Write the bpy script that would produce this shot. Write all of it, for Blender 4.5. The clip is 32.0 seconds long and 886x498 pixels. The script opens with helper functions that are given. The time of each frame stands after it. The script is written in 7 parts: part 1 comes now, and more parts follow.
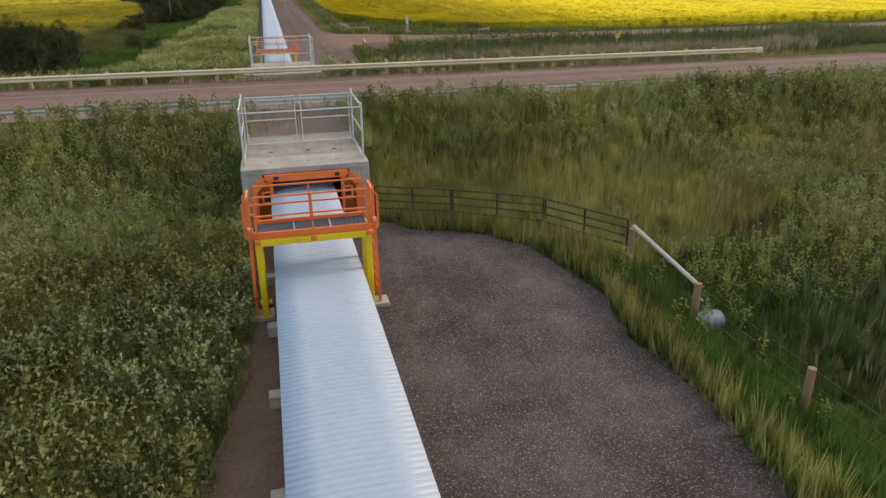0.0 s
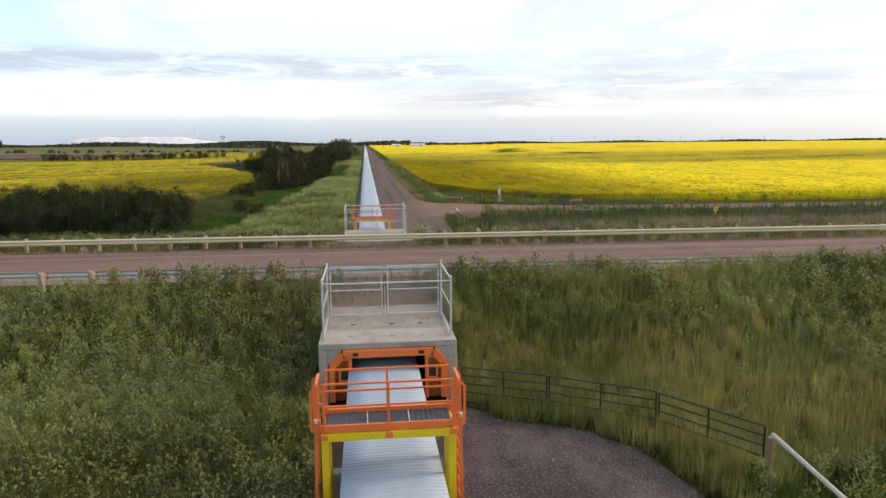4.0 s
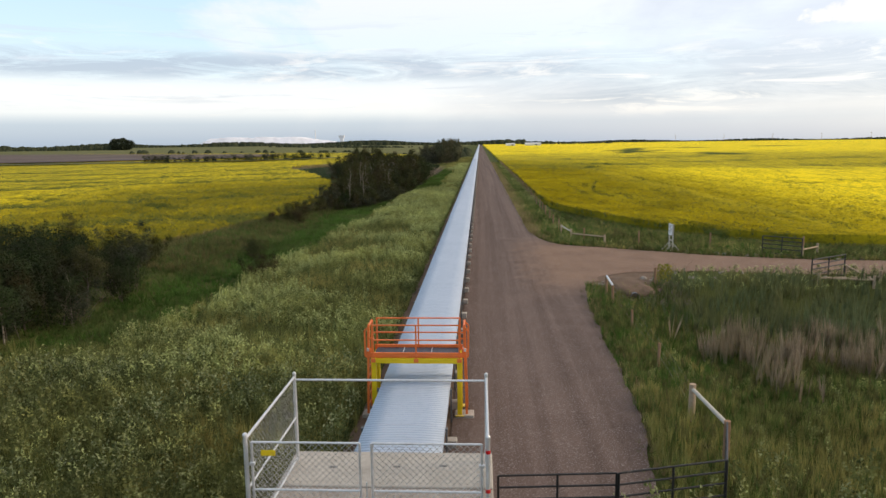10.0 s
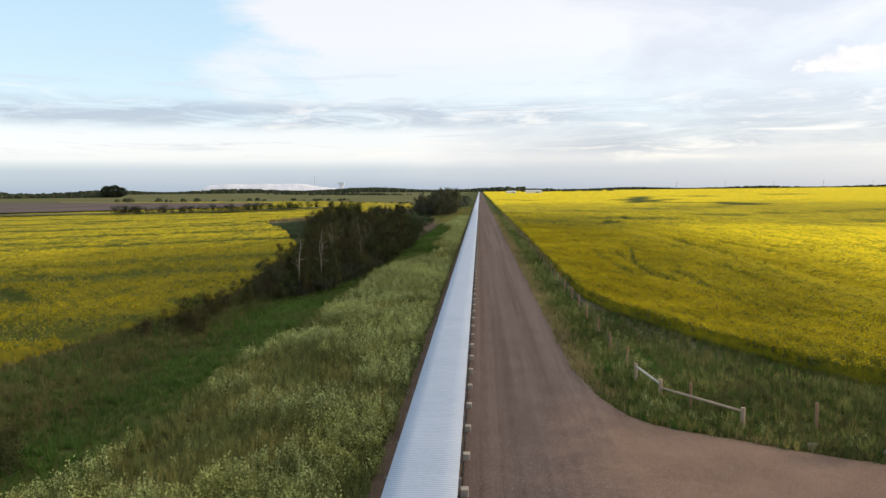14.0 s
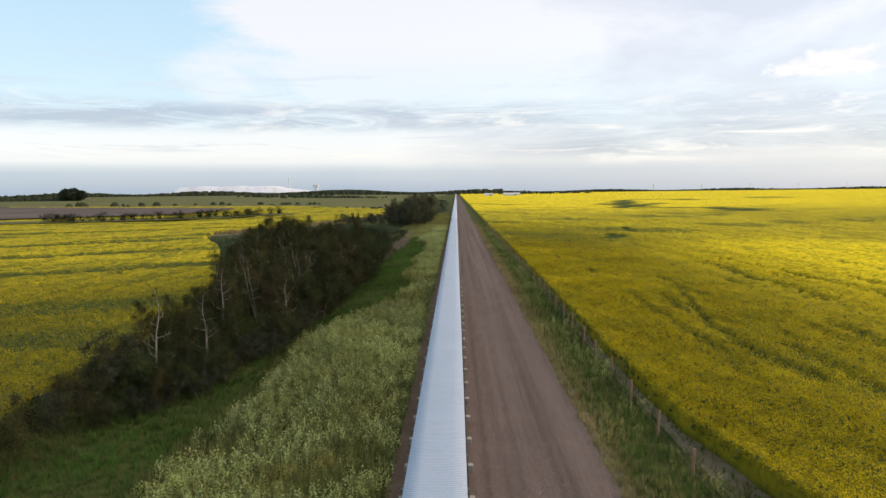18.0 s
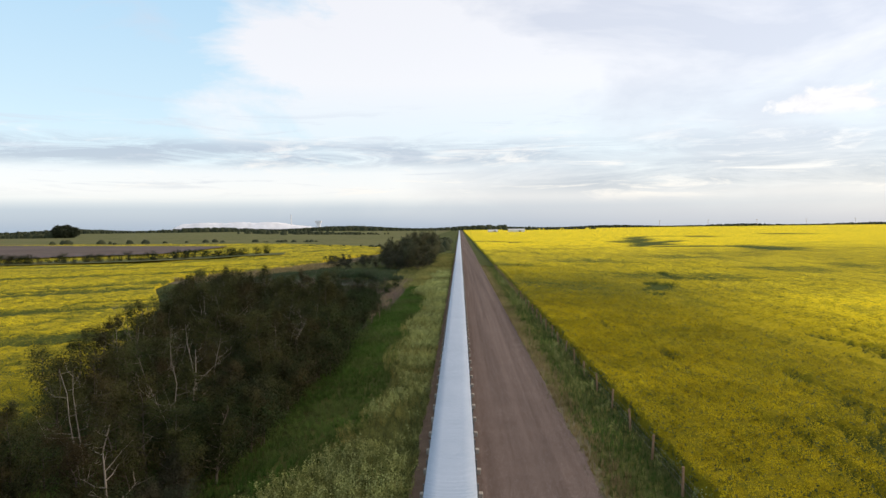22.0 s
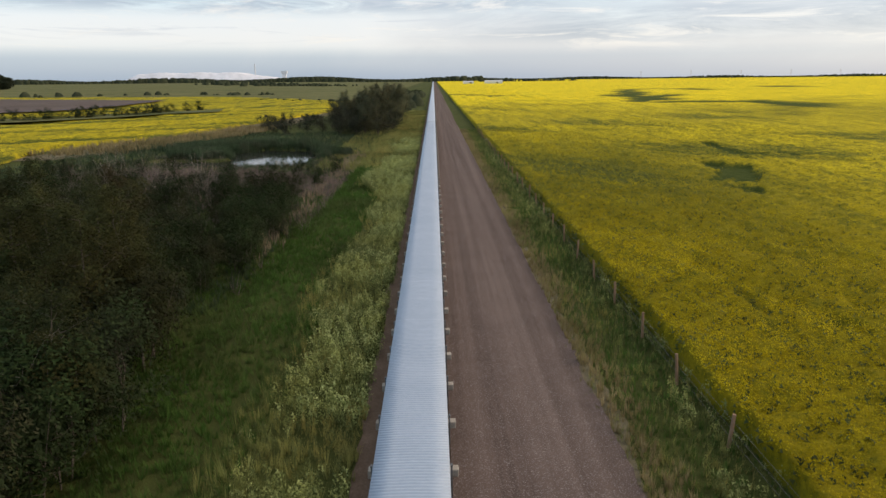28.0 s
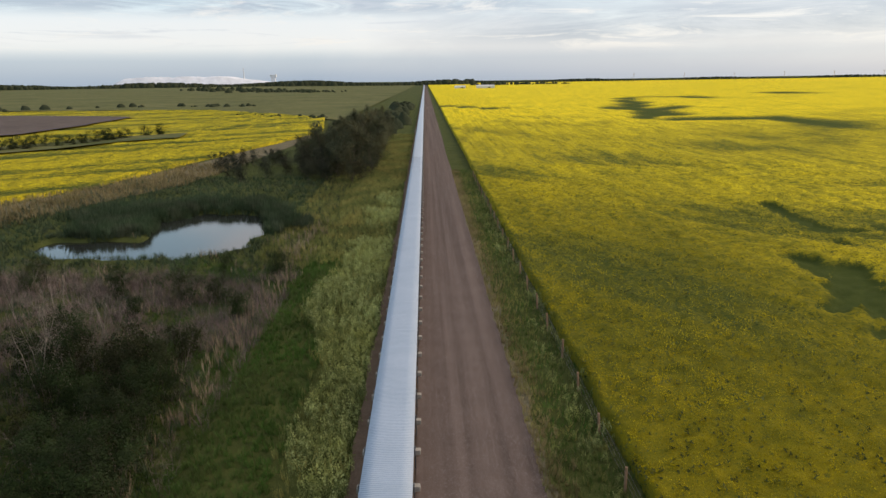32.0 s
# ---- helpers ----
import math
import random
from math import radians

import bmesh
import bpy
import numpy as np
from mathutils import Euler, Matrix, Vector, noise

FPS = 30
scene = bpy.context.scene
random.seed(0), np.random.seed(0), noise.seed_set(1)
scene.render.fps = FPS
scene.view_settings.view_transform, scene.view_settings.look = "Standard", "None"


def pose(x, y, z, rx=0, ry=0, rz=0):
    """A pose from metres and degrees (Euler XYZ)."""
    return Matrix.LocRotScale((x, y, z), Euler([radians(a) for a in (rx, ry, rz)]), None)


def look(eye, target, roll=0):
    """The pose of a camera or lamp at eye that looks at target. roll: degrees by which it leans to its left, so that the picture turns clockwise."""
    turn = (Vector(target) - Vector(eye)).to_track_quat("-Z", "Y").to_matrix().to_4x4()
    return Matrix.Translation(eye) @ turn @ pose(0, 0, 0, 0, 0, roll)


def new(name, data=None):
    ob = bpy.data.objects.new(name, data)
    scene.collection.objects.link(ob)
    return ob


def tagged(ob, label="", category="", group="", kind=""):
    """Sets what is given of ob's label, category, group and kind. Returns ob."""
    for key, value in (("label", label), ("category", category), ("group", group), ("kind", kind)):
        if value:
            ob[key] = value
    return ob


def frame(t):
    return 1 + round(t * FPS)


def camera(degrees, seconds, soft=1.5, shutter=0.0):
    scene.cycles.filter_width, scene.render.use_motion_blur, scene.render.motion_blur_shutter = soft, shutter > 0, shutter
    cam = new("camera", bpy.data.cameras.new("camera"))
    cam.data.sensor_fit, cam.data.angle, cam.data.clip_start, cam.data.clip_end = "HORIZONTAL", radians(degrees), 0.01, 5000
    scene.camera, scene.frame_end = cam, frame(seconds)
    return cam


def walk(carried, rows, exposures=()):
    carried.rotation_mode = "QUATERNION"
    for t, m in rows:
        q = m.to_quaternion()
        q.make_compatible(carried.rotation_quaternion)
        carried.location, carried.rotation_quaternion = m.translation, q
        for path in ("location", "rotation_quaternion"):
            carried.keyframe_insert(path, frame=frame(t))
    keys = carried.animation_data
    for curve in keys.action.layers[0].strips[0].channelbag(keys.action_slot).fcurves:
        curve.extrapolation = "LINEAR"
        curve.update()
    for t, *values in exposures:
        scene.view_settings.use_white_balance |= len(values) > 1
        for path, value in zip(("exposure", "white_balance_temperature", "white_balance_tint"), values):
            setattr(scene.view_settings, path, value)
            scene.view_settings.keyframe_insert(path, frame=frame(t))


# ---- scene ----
cam = camera(65.0, 32.0)
ROWS = [
    (0, -0.66, 0.00, 8.11, -13.71, -22.19, 0.75),
    (0.5, -0.61, -0.01, 8.13, -7.60, -21.92, 0.77),
    (1, -0.58, -0.04, 8.12, -6.05, -19.61, 0.73),
    (1.5, -0.60, -0.09, 8.07, -6.07, -15.50, 0.66),
    (2, -0.62, -0.15, 8.03, -6.28, -11.36, 0.58),
    (2.5, -0.65, -0.13, 7.99, -6.42, -9.04, 0.54),
    (3, -0.63, 0.21, 7.97, -6.50, -8.64, 0.52),
    (5.5, 0.27, 8.08, 8.09, -4.02, -8.88, 0.53),
    (6, 0.54, 10.58, 8.06, -2.75, -8.84, 0.56),
    (6.5, 0.84, 13.41, 8.05, -2.60, -8.81, 0.56),
    (7, 1.13, 16.47, 8.04, 0.50, -8.72, 0.65),
    (7.5, 1.43, 19.65, 8.05, 2.91, -8.65, 0.66),
    (8, 1.65, 22.88, 8.13, 3.08, -8.67, 0.64),
    (8.5, 1.82, 26.23, 8.24, 3.07, -8.67, 0.70),
    (9, 1.91, 29.69, 8.37, 3.04, -8.67, 0.68),
    (9.5, 1.98, 33.24, 8.47, 3.02, -8.68, 0.70),
    (10, 2.03, 36.98, 8.57, 3.00, -8.71, 0.70),
    (10.5, 2.04, 40.77, 8.66, 2.96, -8.73, 0.68),
    (11, 2.11, 44.47, 8.76, 2.94, -8.74, 0.61),
    (11.5, 2.14, 48.11, 8.87, 2.95, -8.69, 0.59),
    (12, 2.11, 51.73, 9.01, 2.94, -8.65, 0.59),
    (12.5, 2.04, 55.35, 9.17, 2.95, -8.61, 0.60),
    (13, 1.97, 59.05, 9.37, 2.99, -8.19, 0.62),
    (13.5, 1.88, 62.82, 9.59, 3.00, -5.99, 0.64),
    (14, 1.77, 66.66, 9.75, 3.02, -4.91, 0.63),
    (14.5, 1.67, 70.53, 9.91, 3.03, -4.81, 0.64),
    (16.5, 1.15, 85.90, 10.60, 2.82, -4.78, 0.64),
    (17, 1.03, 89.55, 10.73, 1.99, -4.78, 0.63),
    (17.5, 0.91, 93.17, 10.87, 1.08, -4.78, 0.63),
    (18, 0.79, 96.82, 11.03, 1.08, -4.78, 0.65),
    (18.5, 0.69, 100.49, 11.21, 1.09, -4.75, 0.68),
    (19, 0.61, 104.20, 11.37, 1.09, -4.34, 0.69),
    (19.5, 0.56, 107.90, 11.48, 1.10, -1.39, 0.66),
    (20, 0.52, 111.60, 11.59, 1.13, 1.13, 0.66),
    (20.5, 0.49, 115.29, 11.66, 1.18, 1.80, 0.65),
    (21, 0.48, 118.95, 11.68, 1.24, 1.52, 0.65),
    (21.5, 0.49, 122.64, 11.68, 1.30, 0.24, 0.68),
    (22, 0.49, 126.38, 11.70, 1.37, -1.83, 0.72),
    (22.5, 0.46, 130.14, 11.67, 1.39, -4.08, 0.73),
    (23, 0.46, 133.88, 11.62, 1.38, -6.30, 0.72),
    (23.5, 0.44, 137.66, 11.56, 1.37, -8.34, 0.75),
    (24, 0.46, 141.41, 11.50, 1.37, -10.26, 0.74),
    (24.5, 0.48, 145.12, 11.41, 1.38, -12.25, 0.79),
    (25, 0.48, 148.80, 11.31, 0.81, -13.54, 0.79),
    (25.5, 0.45, 152.45, 11.22, 0.00, -13.78, 0.80),
    (27.5, 0.65, 166.39, 11.49, -0.70, -13.87, 0.60),
    (28, 0.75, 169.72, 11.60, -0.77, -13.85, 0.58),
    (28.5, 0.87, 173.00, 11.75, -0.85, -13.91, 0.62),
    (29, 1.00, 176.29, 12.03, -0.82, -13.92, 0.62),
    (29.5, 1.17, 179.67, 12.52, -0.76, -13.90, 0.65),
    (30, 1.32, 183.09, 13.27, -0.69, -13.83, 0.73),
    (30.5, 1.49, 186.59, 14.28, -0.60, -13.76, 0.77),
    (31, 1.64, 190.20, 15.37, -0.53, -13.71, 0.84),
    (31.5, 1.77, 193.79, 16.23, -0.70, -13.72, 0.86),
    (32, 1.90, 197.38, 17.04, -1.46, -13.75, 0.86),
]
walk(cam, [(t, pose(x, y, z, 90 + pitch, roll, yaw)) for t, x, y, z, yaw, pitch, roll in ROWS],
     [(0.0, 0.18, 6700, 13), (3.0, 0.18, 6700, 13), (7.0, 0.15, 6700, 13), (13.0, 0.0, 6700, 13), (21.0, 0.0, 6700, 13), (25.0, -0.08, 6700, 13), (32.0, -0.14, 6700, 13)])

# ---- daylight: bright high cloud, low veiled sun to the right ----
SUN_EL, SUN_AZ = 28.0, 82.0  # degrees; azimuth from +y towards +x
world = bpy.data.worlds.new("sky")
scene.world = world
world.use_nodes = True


def node(nt, kind, **values):
    n = nt.nodes.new(kind)
    for key, value in values.items():
        n.inputs[key.replace("_", " ")].default_value = value
    return n


def math_node(nt, op, a, b=None, clamp=False):
    n = nt.nodes.new("ShaderNodeMath")
    n.operation, n.use_clamp = op, clamp
    for k, v in enumerate((a, b)):
        if v is None:
            continue
        if isinstance(v, (int, float)):
            n.inputs[k].default_value = v
        else:
            nt.links.new(v, n.inputs[k])
    return n.outputs[0]


def mix_colour(nt, fac, a, b, blend="MIX"):
    n = nt.nodes.new("ShaderNodeMix")
    n.data_type, n.blend_type = "RGBA", blend
    for k, v in ((0, fac), (6, a), (7, b)):
        if isinstance(v, (int, float)):
            n.inputs[k].default_value = v
        elif isinstance(v, tuple):
            n.inputs[k].default_value = (*v, 1) if len(v) == 3 else v
        else:
            nt.links.new(v, n.inputs[k])
    return n.outputs[2]


def ramp(nt, fac, stops):
    n = nt.nodes.new("ShaderNodeValToRGB")
    while len(n.color_ramp.elements) < len(stops):
        n.color_ramp.elements.new(0.5)
    for e, (at, value) in zip(n.color_ramp.elements, stops):
        e.position = at
        e.color = (value, value, value, 1) if isinstance(value, (int, float)) else (*value, 1)
    nt.links.new(fac, n.inputs[0])
    return n.outputs[0]


def noise_tex(nt, vec, scale, detail=4.0, rough=0.55, distort=0.0):
    n = node(nt, "ShaderNodeTexNoise", Scale=scale, Detail=detail, Roughness=rough, Distortion=distort)
    if vec is not None:
        nt.links.new(vec, n.inputs["Vector"])
    return n.outputs["Fac"]


def build_sky():
    nt = world.node_tree
    nt.nodes.clear()
    sky = nt.nodes.new("ShaderNodeTexSky")
    sky.sky_type, sky.sun_disc = "NISHITA", False
    sky.sun_elevation, sky.sun_rotation = radians(SUN_EL), radians(SUN_AZ)
    co = nt.nodes.new("ShaderNodeTexCoord")
    sep = nt.nodes.new("ShaderNodeSeparateXYZ")
    nt.links.new(co.outputs["Generated"], sep.inputs[0])
    up = math_node(nt, "MAXIMUM", sep.outputs[2], 0.0)
    east = math_node(nt, "ARCTAN2", sep.outputs[0], sep.outputs[1])

    def sky_noise(kx, ky, detail, rough, distort, shift):
        comb = nt.nodes.new("ShaderNodeCombineXYZ")
        nt.links.new(math_node(nt, "MULTIPLY", east, kx), comb.inputs[0])
        nt.links.new(math_node(nt, "MULTIPLY", up, ky), comb.inputs[1])
        comb.inputs[2].default_value = shift
        return noise_tex(nt, comb.outputs[0], 1.0, detail, rough, distort)

    clear = ramp(nt, up, [(0.0, (0.60, 0.67, 0.76)), (0.05, (0.84, 0.92, 0.98)), (0.14, (0.64, 0.87, 0.99)), (0.30, (0.50, 0.78, 0.98)), (0.8, (0.34, 0.58, 0.90))])
    # tall bright cloud, thinning to clear sky on the left
    side = math_node(nt, "MULTIPLY", math_node(nt, "ADD", east, 0.22), 0.62)
    tall = math_node(nt, "ADD", sky_noise(2.2, 5.0, 7.0, 0.6, 0.7, 3.1), side)
    look_sky = mix_colour(nt, math_node(nt, "MULTIPLY", ramp(nt, tall, [(0.44, 0.0), (0.56, 1.0)]), ramp(nt, up, [(0.10, 0.35), (0.20, 1.0)])), clear, (0.98, 0.99, 1.0))
    # its grey underside further right
    under = math_node(nt, "ADD", sky_noise(2.4, 6.5, 6.0, 0.6, 0.4, 8.6), math_node(nt, "MULTIPLY", east, 0.30))
    look_sky = mix_colour(nt, ramp(nt, under, [(0.50, 0.0), (0.68, 0.9)]), look_sky, (0.70, 0.74, 0.82))
    # flat grey streaks low down: a ragged band on the left, a broad sheet on the right
    fine = ramp(nt, sky_noise(6.0, 46.0, 9.0, 0.68, 0.8, 1.4), [(0.36, 0.0), (0.53, 1.0)])
    left_band = math_node(nt, "MULTIPLY", ramp(nt, up, [(0.080, 0.0), (0.094, 1.0), (0.112, 1.0), (0.128, 0.0)]), ramp(nt, math_node(nt, "ADD", east, 0.6), [(0.0, 1.0), (0.6, 0.9), (0.9, 0.5)]))
    right_band = math_node(nt, "MULTIPLY", ramp(nt, up, [(0.040, 0.0), (0.056, 1.0), (0.080, 1.0), (0.100, 0.0)]), ramp(nt, math_node(nt, "ADD", east, 0.6), [(0.52, 0.0), (0.80, 1.0)]))
    sheet_n = ramp(nt, sky_noise(4.6, 34.0, 9.0, 0.66, 0.7, 5.2), [(0.34, 0.15), (0.54, 1.0)])
    streak = math_node(nt, "MAXIMUM", math_node(nt, "MULTIPLY", fine, left_band), math_node(nt, "MULTIPLY", sheet_n, right_band))
    pale_band = math_node(nt, "MULTIPLY", ramp(nt, up, [(0.036, 0.0), (0.052, 0.7), (0.075, 0.7), (0.095, 0.0)]), ramp(nt, math_node(nt, "ADD", east, 0.6), [(0.45, 1.0), (0.85, 0.15)]))
    look_sky = mix_colour(nt, pale_band, look_sky, (0.96, 0.97, 1.0))
    look_sky = mix_colour(nt, math_node(nt, "MULTIPLY", streak, 0.85), look_sky, (0.40, 0.47, 0.60))
    thread = math_node(nt, "MULTIPLY", ramp(nt, sky_noise(7.0, 70.0, 8.0, 0.66, 0.8, 9.3), [(0.54, 0.0), (0.66, 0.7)]), ramp(nt, up, [(0.04, 0.0), (0.06, 1.0), (0.13, 0.8), (0.19, 0.0)]))
    look_sky = mix_colour(nt, thread, look_sky, (0.66, 0.71, 0.81))
    glint = math_node(nt, "MULTIPLY", ramp(nt, sky_noise(6.5, 48.0, 8.0, 0.66, 0.7, 6.7), [(0.54, 0.0), (0.66, 1.0)]), ramp(nt, up, [(0.03, 0.0), (0.045, 0.8), (0.10, 0.8), (0.16, 0.0)]))
    look_sky = mix_colour(nt, glint, look_sky, (1.0, 0.98, 0.96))
    # one small heap cloud to the right
    heap_n = sky_noise(16.0, 34.0, 7.0, 0.62, 0.4, 4.4)
    ex = math_node(nt, "DIVIDE", math_node(nt, "SUBTRACT", east, 0.49), 0.070)
    ey = math_node(nt, "DIVIDE", math_node(nt, "SUBTRACT", up, 0.148), 0.019)
    rr = math_node(nt, "ADD", math_node(nt, "MULTIPLY", ex, ex), math_node(nt, "MULTIPLY", ey, ey))
    heap = ramp(nt, math_node(nt, "SUBTRACT", math_node(nt, "MULTIPLY", heap_n, 4.0), math_node(nt, "ADD", math_node(nt, "MULTIPLY", rr, 0.7), 0.95)), [(0.30, 0.0), (0.75, 1.0)])
    heap = math_node(nt, "MULTIPLY", heap, ramp(nt, up, [(0.132, 0.0), (0.140, 1.0)]))
    look_sky = mix_colour(nt, heap, look_sky, mix_colour(nt, ramp(nt, heap_n, [(0.4, 0.0), (0.6, 1.0)]), (0.86, 0.82, 0.82), (1.0, 0.97, 0.95)))
    # bank of haze along the horizon
    bank = math_node(nt, "MULTIPLY", ramp(nt, up, [(0.0, 1.0), (0.028, 0.8), (0.042, 0.0)]), ramp(nt, sky_noise(1.1, 8.0, 3.0, 0.5, 0.0, 12.0), [(0.35, 0.7), (0.6, 1.0)]))
    bank = math_node(nt, "MULTIPLY", bank, ramp(nt, math_node(nt, "ADD", east, 0.6), [(0.45, 1.0), (0.85, 0.6)]))
    haze = mix_colour(nt, math_node(nt, "MULTIPLY", bank, 0.97), look_sky, (0.29, 0.45, 0.66))
    bg_sky = node(nt, "ShaderNodeBackground", Strength=0.05)
    nt.links.new(sky.outputs[0], bg_sky.inputs[0])
    # the cloud is thinner and brighter overhead
    bg_cloud = nt.nodes.new("ShaderNodeBackground")
    nt.links.new(math_node(nt, "MULTIPLY", ramp(nt, up, [(0.42, 0.64), (0.70, 0.68)]), 1.25), bg_cloud.inputs[1])
    nt.links.new(mix_colour(nt, ramp(nt, up, [(0.45, 0.0), (0.75, 0.7)]), haze, (1.0, 0.95, 0.87)), bg_cloud.inputs[0])
    add = nt.nodes.new("ShaderNodeAddShader")
    out = nt.nodes.new("ShaderNodeOutputWorld")
    nt.links.new(bg_sky.outputs[0], add.inputs[0])
    nt.links.new(bg_cloud.outputs[0], add.inputs[1])
    nt.links.new(add.outputs[0], out.inputs[0])


build_sky()
sun = new("sun", bpy.data.lights.new("sun", "SUN"))
sun.data.energy, sun.data.angle, sun.data.color = 2.3, radians(15), (1.0, 0.82, 0.60)
az, el = radians(SUN_AZ), radians(SUN_EL)
sun.matrix_world = look((0, 0, 200), (-200 * math.cos(el) * math.sin(az), -200 * math.cos(el) * math.cos(az), 200 - 200 * math.sin(el)))


# ---- materials ----
def material(name, build, rough=0.8, metal=0.0, spec=0.05):
    m = bpy.data.materials.new(name)
    m.use_nodes = True
    nt = m.node_tree
    bsdf = nt.nodes["Principled BSDF"]
    bsdf.inputs["Roughness"].default_value = rough
    bsdf.inputs["Metallic"].default_value = metal
    bsdf.inputs["Specular IOR Level"].default_value = spec
    co = nt.nodes.new("ShaderNodeTexCoord").outputs["Object"]
    pos = nt.nodes.new("ShaderNodeNewGeometry").outputs["Position"]
    build(nt, bsdf, pos, co)
    return m


def bump(nt, bsdf, height, strength=0.4, dist=0.02):
    b = node(nt, "ShaderNodeBump", Strength=strength, Distance=dist)
    nt.links.new(height, b.inputs["Height"])
    nt.links.new(b.outputs[0], bsdf.inputs["Normal"])


def colour_to(nt, bsdf, sock):
    nt.links.new(sock, bsdf.inputs["Base Color"])


def mottled(c1, c2, s1=0.4, s2=9.0, c3=None, bump_scale=30.0, bump_k=0.3, dist=0.02):
    """Two scales of variation between c1 and c2, with flecks of c3."""
    def build(nt, bsdf, pos, co):
        a = noise_tex(nt, pos, s1, 4, 0.6)
        b = noise_tex(nt, pos, s2, 5, 0.65)
        f = math_node(nt, "ADD", math_node(nt, "MULTIPLY", a, 0.5), math_node(nt, "MULTIPLY", b, 0.5))
        col = mix_colour(nt, ramp(nt, f, [(0.36, 0.0), (0.64, 1.0)]), c1, c2)
        if c3:
            f3 = ramp(nt, noise_tex(nt, pos, s2 * 2.3, 3, 0.7), [(0.58, 0.0), (0.72, 0.7)])
            col = mix_colour(nt, f3, col, c3)
        colour_to(nt, bsdf, col)
        bump(nt, bsdf, noise_tex(nt, pos, bump_scale, 4, 0.7), bump_k, dist)
    return build


def leafy(c1, c2, c3, scale=0.35, trans=0.35, by_plant=0.0, brown=(0.075, 0.055, 0.030)):
    """Foliage: colour differs leaf by leaf and drifts over the ground; by_plant lets whole plants differ, some browner."""
    cs = (c1, c2, c3)

    def build(nt, bsdf, pos, co):
        geo = nt.nodes.new("ShaderNodeNewGeometry")
        c1, c2, c3 = ((0.97 * c[0], c[1], 1.6 * c[2]) if c[1] > c[0] else c for c in cs)
        rnd = geo.outputs["Random Per Island"]
        drift = noise_tex(nt, pos, scale, 3, 0.6)
        col = mix_colour(nt, ramp(nt, rnd, [(0.1, 0.0), (0.9, 1.0)]), c1, c2)
        col = mix_colour(nt, ramp(nt, drift, [(0.42, 0.0), (0.66, 0.85)]), col, c3)
        tone = math_node(nt, "ADD", ramp(nt, noise_tex(nt, pos, 1.4, 3, 0.65), [(0.34, 0.40), (0.68, 0.92)]), ramp(nt, noise_tex(nt, pos, 0.11, 2, 0.5), [(0.35, 0.0), (0.65, 0.36)]))
        if by_plant:
            own = nt.nodes.new("ShaderNodeObjectInfo").outputs["Random"]
            col = mix_colour(nt, ramp(nt, own, [(0.55, 0.0), (1.0, by_plant)]), col, brown)
            tone = math_node(nt, "MULTIPLY", tone, ramp(nt, math_node(nt, "FRACT", math_node(nt, "MULTIPLY", own, 7.31)), [(0.0, 1.0 - 0.45 * by_plant), (1.0, 1.0)]))
        hsv = node(nt, "ShaderNodeHueSaturation", Saturation=1.0, Fac=1.0)
        nt.links.new(tone, hsv.inputs["Value"])
        nt.links.new(col, hsv.inputs["Color"])
        col = hsv.outputs[0]
        colour_to(nt, bsdf, col)
        tr = nt.nodes.new("ShaderNodeBsdfTranslucent")
        nt.links.new(col, tr.inputs[0])
        mixs = node(nt, "ShaderNodeMixShader", Fac=trans)
        nt.links.new(bsdf.outputs[0], mixs.inputs[1])
        nt.links.new(tr.outputs[0], mixs.inputs[2])
        nt.links.new(mixs.outputs[0], nt.nodes["Material Output"].inputs[0])
    return build


def painted(c, wear=(0.25, 0.2, 0.17), amount=0.12):
    def build(nt, bsdf, pos, co):
        f = ramp(nt, noise_tex(nt, pos, 5.0, 5, 0.7), [(0.6, 0.0), (0.75, amount * 3)])
        tone = noise_tex(nt, pos, 1.2, 3, 0.6)
        base = mix_colour(nt, ramp(nt, tone, [(0.35, 0.0), (0.65, 1.0)]), tuple(v * 0.88 for v in c), c)
        colour_to(nt, bsdf, mix_colour(nt, f, base, wear))
        bump(nt, bsdf, noise_tex(nt, pos, 60, 3, 0.6), 0.08, 0.003)
    return build


M = {}
M["soil"] = material("grass_soil", mottled((0.040, 0.051, 0.014), (0.084, 0.096, 0.027), 0.30, 9.0, (0.12, 0.11, 0.045), 14.0, 0.9, 0.12), 0.95)


